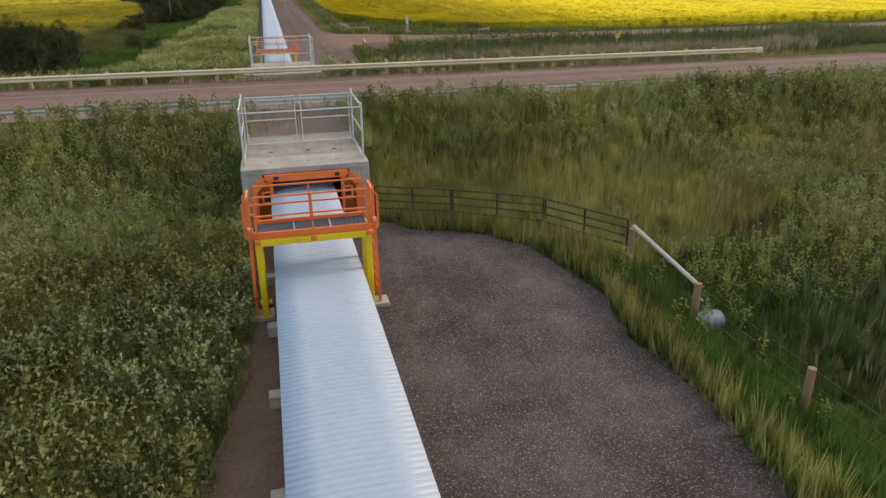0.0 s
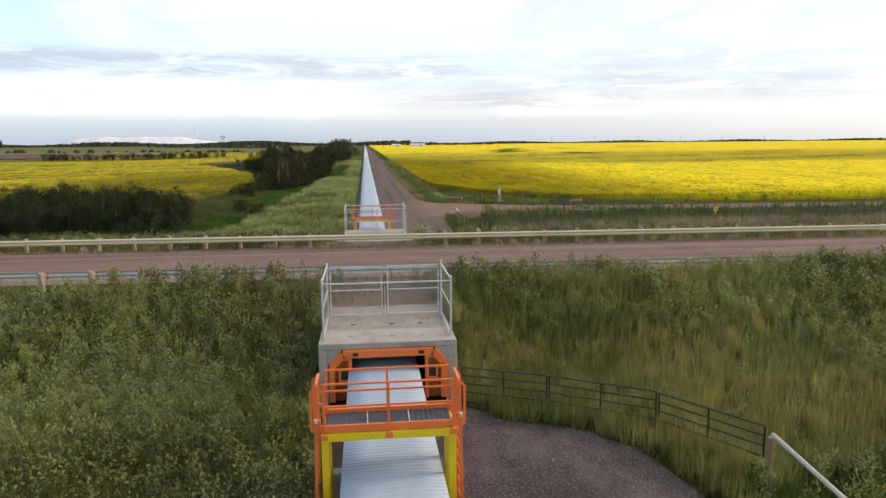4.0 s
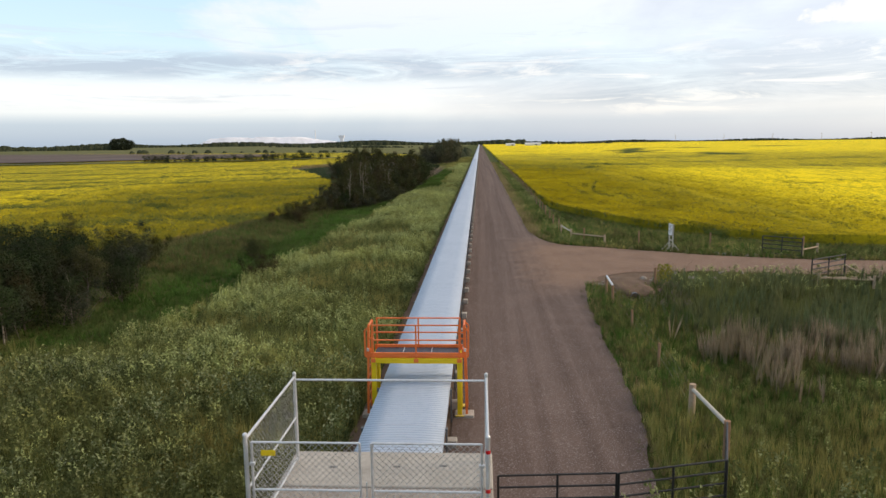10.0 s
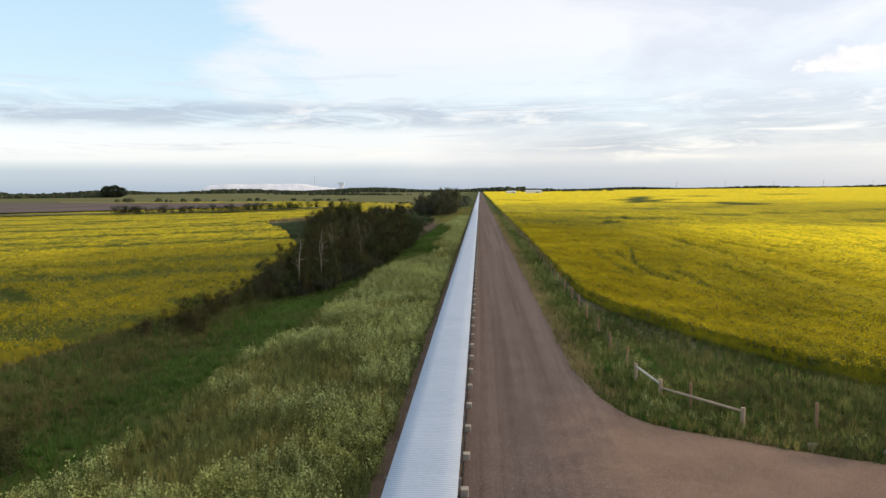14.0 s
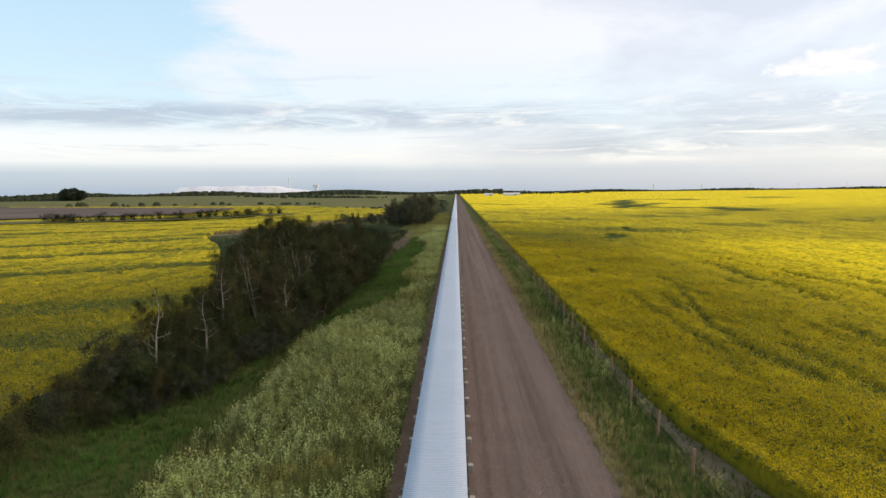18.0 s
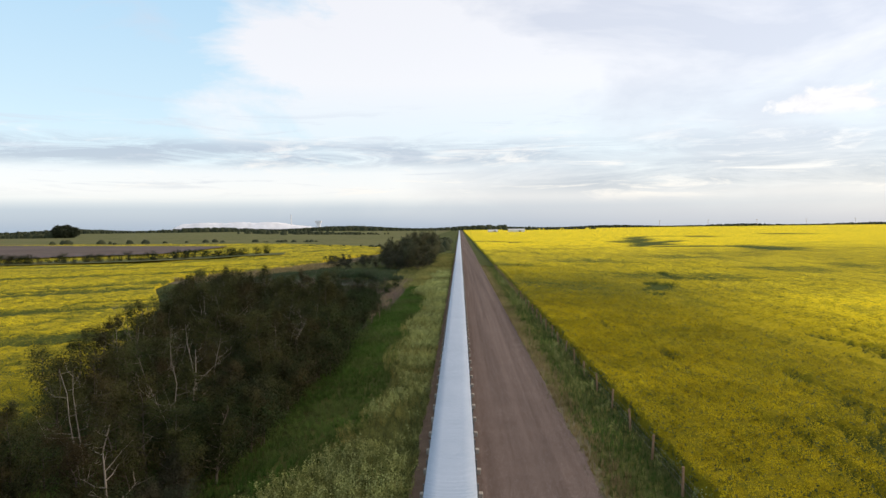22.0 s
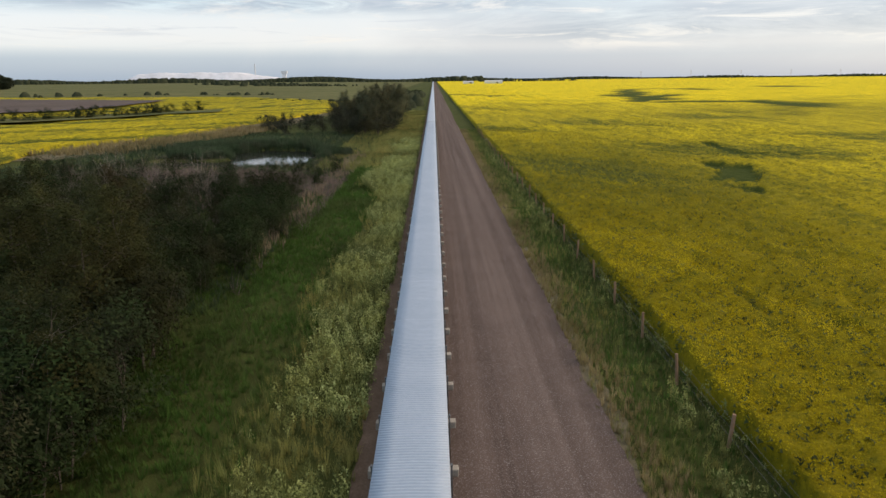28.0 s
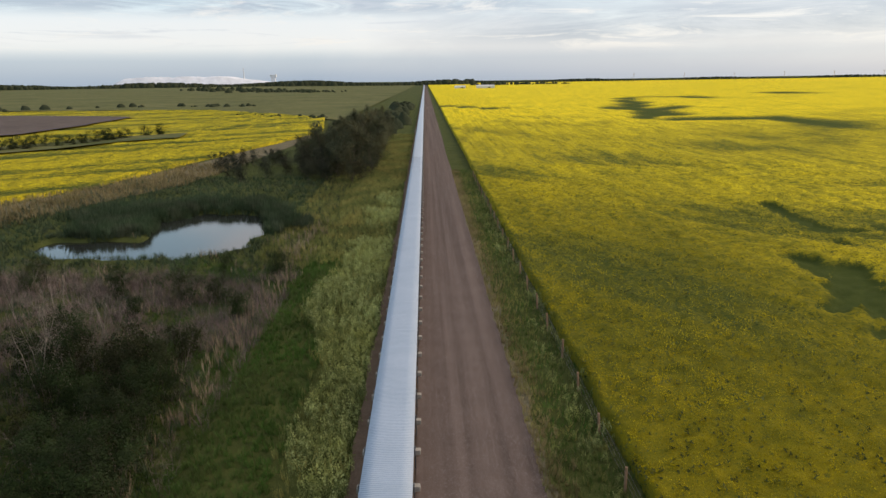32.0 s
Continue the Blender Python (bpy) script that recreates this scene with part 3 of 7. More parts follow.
lo = np.interp(sx, [8.5, 9.7, 11.7, 16.2, 23.3, 60, 900], [79.4, 81.0, 82.2, 82.6, 81.4, 79.5, 60]) + ragged(len(sx), 0.12, 6)
hi = np.interp(sx, [8.8, 10.4, 13.1, 15.8, 19.2, 26.2, 60, 900], [94.9, 93.8, 92.1, 90.8, 88.9, 86.7, 84.2, 65]) + ragged(len(sx), 0.12, 7)
strip("side_road", np.stack([sx, lo], -1), np.stack([sx, hi], -1), M["gravel"], 0.05, n_across=24, label="brown gravel side road leaving the service road", category="road")
kx = np.arange(8.3, 13.6, 0.3)
strip("shoulder_dirt", np.stack([kx, np.interp(kx, [8.3, 9.2, 11, 13.4], [78.2, 77.2, 77.3, 79.0]) + ragged(len(kx), 0.25, 31)], -1), np.stack([kx, np.interp(kx, [8.3, 8.5, 9.7, 11.7, 13.4], [79.3, 79.6, 81.2, 82.5, 82.7])], -1), M["dirt"], 0.02, label="stony brown dirt shoulder of the turn-off", category="ground")
kx = np.arange(-60, 40, 0.4)
strip("road_shoulder", np.stack([kx, road_mid(kx) + 3.9], -1), np.stack([kx, road_mid(kx) + 6.3 + ragged(len(kx), 0.4, 32)], -1), M["dirt"], 0.018, label="bare brown dirt shoulder behind the guard rail", category="ground")
ky = np.arange(106, 150, 0.5)
strip("field_edge_dirt", np.stack([np.interp(ky, [106, 112, 120, 128, 150], [14.2, 12.4, 10.6, 10.1, 10.1]) + ragged(len(ky), 0.2, 35), ky], -1), np.stack([np.interp(ky, [106, 109.5, 120, 128, 150], [17.8, 16.3, 12.3, 11.2, 10.9]), ky], -1), M["dry_soil"], 0.02, n_across=5, label="bare trampled earth at the canola edge", category="ground")
ky = np.concatenate([np.arange(93, 330, 0.5)])
strip("verge_earth", np.stack([np.full(len(ky), 6.4), ky], -1), np.stack([7.15 + ragged(len(ky), 0.35, 33), ky], -1), M["dry_soil"], 0.02, n_across=5, label="dry trodden edge of the service road", category="ground")
# bare strip under the conveyor
ry = np.concatenate([np.arange(-12, 25, 0.5)])
strip("bare_strip", np.stack([np.interp(ry, [-12, 8, 10, 13, 15.5, 25], [-2.9, -2.7, -2.4, -1.95, -1.8, -1.8]) + ragged(len(ry), 0.25, 8), ry], -1), np.stack([np.full(len(ry), 1.2), ry], -1), M["dirt"], 0.02, label="bare brown earth under the conveyor", category="ground")
ry = np.concatenate([np.arange(48.5, 330, 0.5), np.linspace(331, 2400, 100)])
strip("bare_strip", np.stack([-1.85 + ragged(len(ry), 0.2, 9), ry], -1), np.stack([np.full(len(ry), 1.2), ry], -1), M["dirt"], 0.02, label="bare brown earth under the conveyor", category="ground")

rx = np.arange(26.25, 31.8, 0.3)
strip("bank_dirt", np.stack([-1.85 - 0.1 * (rx - 26.25) + ragged(len(rx), 0.25, 21), rx], -1), np.stack([2.2 + 0.1 * (rx - 26.25) + ragged(len(rx), 0.25, 22), rx], -1), M["dirt"], 0.022, label="bare gravelly dirt between culvert roof and road", category="ground")
rx = np.arange(40.6, 45.5, 0.3)
strip("bank_dirt", np.stack([-3.4 + 0.25 * (rx - 40.2) + ragged(len(rx), 0.35, 23), rx], -1), np.stack([2.5 + ragged(len(rx), 0.25, 24), rx], -1), M["dirt"], 0.022, label="bare gravelly dirt between road and culvert roof", category="ground")


# ---- crop fields ----
def capsules(X, Y, lines, ragged_by):
    """1 inside thick broken lines (xa, ya, xb, yb, half width)."""
    b = np.zeros_like(X)
    for xa, ya, xb, yb, w in lines:
        L2 = (xb - xa) ** 2 + (yb - ya) ** 2
        f = np.clip(((X - xa) * (xb - xa) + (Y - ya) * (yb - ya)) / L2, 0, 1)
        d = np.hypot(X - xa - f * (xb - xa), Y - ya - f * (yb - ya)) / w
        d = d + ragged_by * (np.sin(Y * 1.7 / w ** 0.5) * np.sin(X * 2.1 / w ** 0.5 + 1) + 0.6 * np.sin(X * 4.3 / w ** 0.5 + Y * 3.1 / w ** 0.5))
        b = np.maximum(b, 1 - smooth01(d, 0.55, 1.35))
    return b


BARE_NEAR = ((46, 285.3, 44.9, 277, 1.2), (44.9, 277, 44.6, 270, 1.4), (44.6, 270, 47.7, 269.1, 1.0), (43.4, 265, 43.0, 263, 0.8), (35.9, 258.3, 35.4, 252.2, 1.5), (37.4, 254, 35.2, 247.8, 2.6), (35, 247.8, 34.2, 243, 1.7), (31.8, 239.3, 32.1, 235.5, 1.2), (51.2, 270.6, 51.7, 266.7, 1.2), (33, 246, 31, 244.6, 1.2))
BARE_FAR = ((88, 489, 98, 463, 6), (98, 463, 127, 470, 9), (127, 470, 140, 452, 9), (140, 452, 138, 424, 6), (104, 577, 112, 546, 9), (112, 546, 105, 500, 9), (141, 580, 112, 546, 8), (152, 766, 197, 763, 12), (197, 763, 220, 694, 10), (112, 560, 152, 740, 8), (11, 640, 36, 595, 6), (36, 595, 67, 600, 5), (64, 450, 68, 441, 3), (322, 843, 342, 728, 14))
BARE_ROWS = ((24.3, 171.8, 19.7, 148.5, 0.35), (19.7, 148.5, 19.4, 139.8, 0.5), (19.4, 139.8, 20.6, 134, 0.45), (17.6, 162.6, 17.3, 150.9, 0.3), (17.3, 150.9, 17.6, 136, 0.4), (35, 198, 35, 160, 0.45), (19.9, 165, 22.3, 143, 0.3), (22.3, 143, 22.3, 122, 0.4), (22.3, 122, 26.1, 113.7, 0.4), (20.8, 103.2, 22.8, 98.9, 0.5), (22.8, 98.9, 23.4, 95.5, 0.4), (16.5, 164.1, 19.7, 164, 0.4), (19.7, 164, 21.4, 161, 0.5), (24.1, 178.2, 24.2, 163, 0.4), (32.7, 196, 36.6, 186, 0.4), (29, 150, 28.2, 132, 0.4), (27, 128, 28, 112, 0.35), (40, 190, 41, 160, 0.5))
BARE_LEFT = ((-80, 257.3, -74.3, 260.4, 1.6), (-74.3, 260.4, -69.7, 268, 1.4), (-59, 229.5, -54.6, 231.5, 1.3), (-54.6, 231.5, -48.5, 236, 1.5), (-38.8, 148.3, -36.5, 148, 0.7), (-31.5, 145.6, -29.6, 145.2, 0.7), (-86, 247, -71, 255, 1.5))


def bare_right(X, Y):
    b = np.maximum(capsules(X, Y, BARE_NEAR, 0.22), capsules(X, Y, BARE_FAR, 0.18))
    b = np.maximum(b, 0.8 * capsules(X, Y, BARE_ROWS, 0.4))
    v = np.sin(0.11 * Y + 0.19 * X + 1.6 * np.sin(X * 0.06)) + np.sin(0.063 * Y - 0.05 * X + 1.5 * np.sin(Y * 0.021)) + 0.4 * np.sin(0.6 * Y + 0.9 * X)
    u = X + 0.9 * np.sin(Y * 0.043 + X * 0.05) - 0.03 * (Y - 140)
    line = smooth01(np.sin(1.9 * u + np.sin(u * 0.43)), 0.80, 0.98)
    seg = smooth01(np.sin(0.10 * Y + 3 * np.sin(u * 0.9)) + 0.6 * np.sin(0.27 * Y + u * 2) + 0.5 * np.sin(0.9 * Y + 4 * u), 0.35, 1.0)
    b = np.maximum(b, 0.9 * line * seg * (1 - smooth01(Y, 190, 260)) * smooth01(X, 14, 17) * (1 - smooth01(X, 60, 90)))
    dull = 0.46 * smooth01(Y, 190, 245) * (1 - 0.7 * smooth01(Y, 360, 560))
    return np.maximum(b, dull + 0.18 * smooth01(v, 0.2, 1.9))


def bare_left(X, Y):
    v = np.sin(0.34 * Y - 0.15 * X + 2.0 * np.sin(X * 0.05)) + np.sin(0.15 * Y - 0.10 * X + 1.5 * np.sin(Y * 0.06)) + 0.5 * np.sin(1.1 * Y - 0.5 * X)
    b = 0.42 + 0.06 * smooth01(Y, 150, 190) + 0.30 * smooth01(v, -0.1, 1.9)
    u = X + 1.6 * np.sin(Y * 0.05) + 0.8 * np.sin(Y * 0.13 + X * 0.1) - 0.12 * (Y - 150)
    line = smooth01(np.sin(1.25 * u + np.sin(u * 0.31)), 0.62, 0.95)
    seg = smooth01(np.sin(0.09 * Y + 2.5 * np.sin(u * 0.5)) + 0.6 * np.sin(0.23 * Y + u), 0.0, 0.8)
    b = np.maximum(b, 0.85 * smooth01(X, -95, -60) * line * seg * (1 - 0.7 * smooth01(Y, 205, 265)))
    v2 = Y + 0.58 * X
    wet = smooth01(np.sin(0.75 * v2 + 1.2 * np.sin(X * 0.16)) + 0.8 * np.sin(X * 0.33 + Y * 0.12) + 0.4 * np.sin(1.3 * X - 0.7 * Y), 0.5, 1.2)
    b = np.maximum(b, 0.95 * wet * np.exp(-((Y - 126 + 0.58 * (X + 36)) / 17) ** 2))
    return np.clip(np.maximum(b, capsules(X, Y, BARE_LEFT, 0.3)), 0, 1)


def crop_height(X, Y):
    return 1.0 + 0.10 * np.sin(X * 0.35 + Y * 0.12) * np.sin(Y * 0.2) + 0.06 * np.sin(X * 1.9 + Y * 0.6)


def field(name, edge_y, edge_x, side, ys, widths, bare, label, heads):
    """A crop standing from an edge line outward; side +1 to the right, -1 to the left."""
    ex = np.interp(ys, edge_y, edge_x) + ragged(len(ys), 0.18, 11)
    X = ex[:, None] + side * widths[None, :]
    Y = np.repeat(ys[:, None], len(widths), 1)
    b = bare(X, Y)
    r = np.random.default_rng(3)
    rough = r.normal(0, 1, X.shape) * np.where(widths < 60, 0.10, 0.02)[None, :]
    Z = land(X, Y) + (crop_height(X, Y) + rough - 0.18 * heads(X, Y)) * (1 - 0.72 * smooth01(b, 0.25, 1.0))
    foot = np.stack([X[:, 0] - side * 0.1, Y[:, 0], land(X[:, 0], Y[:, 0]) - 0.1], -1)
    V = np.concatenate([foot[:, None], np.stack([X, Y, Z], -1)], 1)
    ny, nx = V.shape[:2]
    bb = np.concatenate([np.full((ny, 1), 0.5), b], 1)
    front = V[0].copy()
    front[:, 2] = land(front[:, 0], front[:, 1]) - 0.1
    V = np.concatenate([front[None], V], 0)
    bb = np.concatenate([np.full((1, nx), 0.5), bb], 0)
    faces = grid_faces(ny + 1, nx)
    if side < 0:
        faces = faces[:, ::-1]
    me = array_mesh(name, V.reshape(-1, 3), faces, M["crop"], True)
    att = me.attributes.new("bare", "FLOAT", "POINT")
    att.data.foreach_set("value", bb.ravel().astype(np.float32))
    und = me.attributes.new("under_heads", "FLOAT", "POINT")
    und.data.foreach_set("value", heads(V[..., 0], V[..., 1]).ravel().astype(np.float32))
    return tagged(new(name, me), label, "crop field", kind="stuff")


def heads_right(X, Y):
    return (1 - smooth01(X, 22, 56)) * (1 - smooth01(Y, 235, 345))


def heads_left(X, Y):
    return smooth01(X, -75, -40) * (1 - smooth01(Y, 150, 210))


wide = np.concatenate([np.arange(0, 45, 0.45), 45 * 1.12 ** np.arange(0, 36)])
ys_r = np.concatenate([[80, 84, 87, 90, 92, 94, 95.5], np.arange(96.5, 330, 0.6), 330 * 1.035 ** np.arange(1, 62)])
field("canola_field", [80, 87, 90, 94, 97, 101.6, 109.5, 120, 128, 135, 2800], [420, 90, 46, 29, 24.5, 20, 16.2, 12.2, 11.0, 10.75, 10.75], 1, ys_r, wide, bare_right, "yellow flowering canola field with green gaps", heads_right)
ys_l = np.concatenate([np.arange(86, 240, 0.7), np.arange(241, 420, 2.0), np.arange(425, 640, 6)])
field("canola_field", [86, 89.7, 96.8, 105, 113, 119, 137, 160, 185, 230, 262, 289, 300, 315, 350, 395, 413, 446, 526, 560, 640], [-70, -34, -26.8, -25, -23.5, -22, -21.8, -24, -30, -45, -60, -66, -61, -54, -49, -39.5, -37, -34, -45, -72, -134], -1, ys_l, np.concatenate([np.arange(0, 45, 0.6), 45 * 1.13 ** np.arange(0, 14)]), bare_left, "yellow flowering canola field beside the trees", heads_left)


# ---- covered conveyor ----
def rib_sheet(length, width, pitch=0.1475, depth=0.015, side=0.32):
    """A ribbed roof sheet, ribs across, a little crowned, with turned-down sides. Its top centre is at z 0."""
    bays = max(1, int(round(length / pitch)))
    step = length / bays
    at = [(k + f) * step for k in range(bays) for f in (0.0, 0.58, 0.68, 0.90)] + [length]
    ys = np.array(at)
    zs = np.array([(0.0, 0.0, -1.0, -1.0)[k % 4] for k in range(bays * 4)] + [0.0]) * depth
    n = len(ys) - 1
    xs = np.array([-0.5, -0.5, -0.25, 0.0, 0.25, 0.5, 0.5]) * width
    crown = np.array([-side, -0.045, -0.012, 0.0, -0.012, -0.045, -side])
    V = np.stack([np.repeat(xs[None], n + 1, 0), np.repeat(ys[:, None], 7, 1), crown[None] + zs[:, None] * np.array([0.2, 1, 1, 1, 1, 1, 0.2])[None]], -1)
    return V.reshape(-1, 3), grid_faces(n + 1, 7)


COVER_Z, BAY = 1.2, 2.95
sv, sf = rib_sheet(BAY, 2.136)
cover_me = array_mesh("cover_sheet", sv, sf, M["cover"])
foot_bm = bmesh.new()
add_box(foot_bm, 0, 0, 0.13, 0.30, 0.30, 0.30, bevel=0.02)
add_box(foot_bm, 0.13, 0, 0.20, 0.06, 0.12, 0.10)
block_me = bpy.data.meshes.new("foot_block")
foot_bm.to_mesh(block_me)
foot_bm.free()
block_me.materials.append(M["concrete"])
leg_bm = bmesh.new()
add_box(leg_bm, 0, 0, 0.58, 0.045, 0.09, 1.05)
add_box(leg_bm, 0, 0, 1.08, 0.06, 0.12, 0.06)
leg_me = bpy.data.meshes.new("leg")
leg_bm.to_mesh(leg_me)
leg_bm.free()
leg_me.materials.append(M["steel"])


def conveyor(name, y0, bays, right, label):
    t = thing(name, pose(0, y0, 0), label, "conveyor")
    for k in range(bays):
        share("cover_sheet", cover_me, t, pose(0, k * BAY, COVER_Z - 0.015))
        for s in (-1, 1):
            if right or s < 0:
                share("foot_block", block_me, t, pose(s * 1.2, k * BAY + 1.2, 0))
            share("leg", leg_me, t, pose(s * (1.12 if right else 1.0), k * BAY, 0))
    for s in (-1, 1):
        part("stringer", beam_bm((s * 0.98, 0, 0.78), (s * 0.98, bays * BAY, 0.78), 0.06, 0.16), M["galv"], t)
    part("belt", box_bm(0, bays * BAY / 2, 0.72, 1.5, bays * BAY, 0.03), M["black"], t, "black rubber belt")
    return t


conveyor("conveyor", -12.6, 20, False, "covered belt conveyor with ribbed pale blue-grey steel cover")
conv = conveyor("conveyor", 48.5, 100, True, "covered belt conveyor with ribbed pale blue-grey steel cover")
far_v, far_f = rib_sheet(2000, 2.136, 10.0, 0.001)
share("far_cover", array_mesh("far_cover", far_v, far_f, M["cover"]), conv, pose(0, 100 * BAY, COVER_Z))
far_bm = bmesh.new()
for k in range(160):
    for s in (-1, 1):
        add_box(far_bm, s * 1.2, 100 * BAY + k * BAY, 0.16, 0.34, 0.3, 0.36)
tagged(part("far_footing", far_bm, M["concrete"], conv), kind="stuff")


# ---- culverts under the cross road ----
CX = 0.15


def chain_link(bm, a, b, z0, z1, cell=0.11, r=0.0035):
    """Diamond wire between two upright lines."""
    a, b = Vector(a), Vector(b)
    L, H = (b - a).length, z1 - z0
    d = (b - a).normalized()
    nrm = Vector((-d.y, d.x, 0))
    for s in (1, -1):
        k = -int(H / cell) - 1
        while k * cell < L:
            u0, u1 = k * cell, k * cell + H
            v0, v1 = 0.0, H
            if u0 < 0:
                v0, u0 = -u0, 0.0
            if u1 > L:
                v1, u1 = v1 - (u1 - L), L
            k += 1
            if v1 - v0 < 0.02:
                continue
            if s < 0:
                p0, p1 = a + d * (L - u0), a + d * (L - u1)
            else:
                p0, p1 = a + d * u0, a + d * u1
            p0, p1 = Vector((p0.x, p0.y, z0 + v0)), Vector((p1.x, p1.y, z0 + v1))
            w = (p1 - p0).cross(nrm).normalized() * r
            vs = [bm.verts.new(q) for q in (p0 - w, p0 + w, p1 + w, p1 - w)]
            bm.faces.new(vs)
    return bm


def culvert(name, y_mouth, y_back, side, label):
    """A concrete box; the mouth faces -y for side 1, +y for side -1. Slab top at z 2.0."""
    t = thing(name, pose(CX, 0, 0), label, "culvert")
    f = side
    L = abs(y_back - y_mouth)
    ym = (y_mouth + y_back) / 2
    for s in (-1, 1):
        part("wall", box_bm(s * 1.97, ym, 0.85, 0.28, L, 1.9, bevel=0.02), M["concrete"], t)
        hb = bmesh.new()
        vs = [hb.verts.new(v) for v in ((s * 1.83, y_mouth, 1.8), (s * 1.83, y_mouth, 1.35), (s * 1.4, y_mouth, 1.8))]
        ws = [hb.verts.new((v.co.x, y_back, v.co.z)) for v in vs]
        hb.faces.new(vs), hb.faces.new(ws[::-1])
        for k in range(3):
            hb.faces.new((vs[k], vs[(k + 1) % 3], ws[(k + 1) % 3], ws[k]))
        bmesh.ops.recalc_face_normals(hb, faces=hb.faces)
        part("haunch", hb, M["concrete"], t)
    split = y_mouth + f * 1.55
    part("roof_slab", box_bm(0, (y_mouth + split) / 2, 1.9, 4.22, abs(split - y_mouth) - 0.02, 0.2, bevel=0.02), M["concrete"], t, "pale concrete slab with lifting holes")
    part("roof_slab", box_bm(0, (split + y_back) / 2, 1.885, 4.22, abs(y_back - split) - 0.02, 0.2, bevel=0.02), M["stained"], t, "stained concrete slab")
    for k, (hx, hy) in enumerate(((-1.15, 0.75), (0.15, 0.7), (1.1, 0.65), (1.15, 2.2), (-1.1, 2.25), (0.2, 2.25))):
        part("lifting_hole", box_bm(hx, y_mouth + f * hy, 1.99, 0.16, 0.07, 0.03, bevel=0.01), M["black"], t)
    return t


near_culvert = culvert("culvert", 22.9, 28.2, 1, "concrete box culvert carrying the road over the conveyor")
culvert("culvert", 51.05, 45.2, -1, "concrete box culvert carrying the road over the conveyor")
slab_bm = bmesh.new()
add_box(slab_bm, 0, 0, 0, 4.7, 1.75, 0.12, bevel=0.02)
tagged(part("apron_slab", slab_bm, M["concrete"], at=pose(0.1, 46.3, 1.97, 1.5, 0, 0)), "worn concrete apron slab half covered with dirt", "slab")


def portal(y, f):
    """Orange chamfered frame in a culvert mouth with mesh side panels."""
    t = thing("portal_frame", pose(CX, y, 0), "orange steel frame with mesh panels in the culvert mouth", "frame", "culvert mouth frames")
    pts = [(-1.72, 0.2), (-1.72, 1.3), (-1.38, 1.68), (1.38, 1.68), (1.72, 1.3), (1.72, 0.2)]
    for a, b in zip(pts, pts[1:]):
        part("frame_bar", beam_bm((a[0], 0, a[1]), (b[0], 0, b[1]), 0.16, 0.22), M["orange"], t)
    for s in (-1, 1):
        part("upright", beam_bm((s * 1.17, 0.02, 0.2), (s * 1.17, 0.02, 1.62), 0.1, 0.1), M["orange"], t)
        part("crossbar", beam_bm((s * 1.17, 0.0, 1.52), (s * 1.66, 0.0, 1.52), 0.07, 0.07), M["orange"], t)
        pb = chain_link(bmesh.new(), (min(s * 1.2, s * 1.66), 0.03, 0), (max(s * 1.2, s * 1.66), 0.03, 0), 0.25, 1.5, 0.06, 0.004)
        part("mesh_panel", pb, M["orange"], t)
        part("side_panel", box_bm(s * 1.43, 0.07, 0.85, 0.46, 0.02, 1.3), M["rust"], t, "rust-red mesh side panel")
        ring = part("bracket", box_bm(s * 1.34, f * -0.06, 0.86, 0.34, 0.03, 0.06), M["orange"], t)
        part("bracket_bar", box_bm(s * 1.34, f * -0.06, 1.22, 0.34, 0.03, 0.06), M["orange"], ring)
        for e in (-0.14, 0.14):
            part("bracket_bar", box_bm(s * 1.34 + e, f * -0.06, 1.04, 0.06, 0.03, 0.3), M["orange"], ring)
        part("hatch", box_bm(s * 1.34, f * -0.05, 1.04, 0.2, 0.02, 0.26), M["black"], ring, "dark hatch")
        part("slot", box_bm(s * 1.0, f * -0.085, 1.68, 0.16, 0.02, 0.1), M["black"], t, "dark slot")
    return t


for k in range(5):
    part("stamped_mark", box_bm(0.5 + 0.11 * k, 22.9, 1.9, 0.07, 0.008, 0.11), M["zinc_mark"], near_culvert, "faint grey stamped mark")
portal(22.86, 1)
portal(51.12, -1)


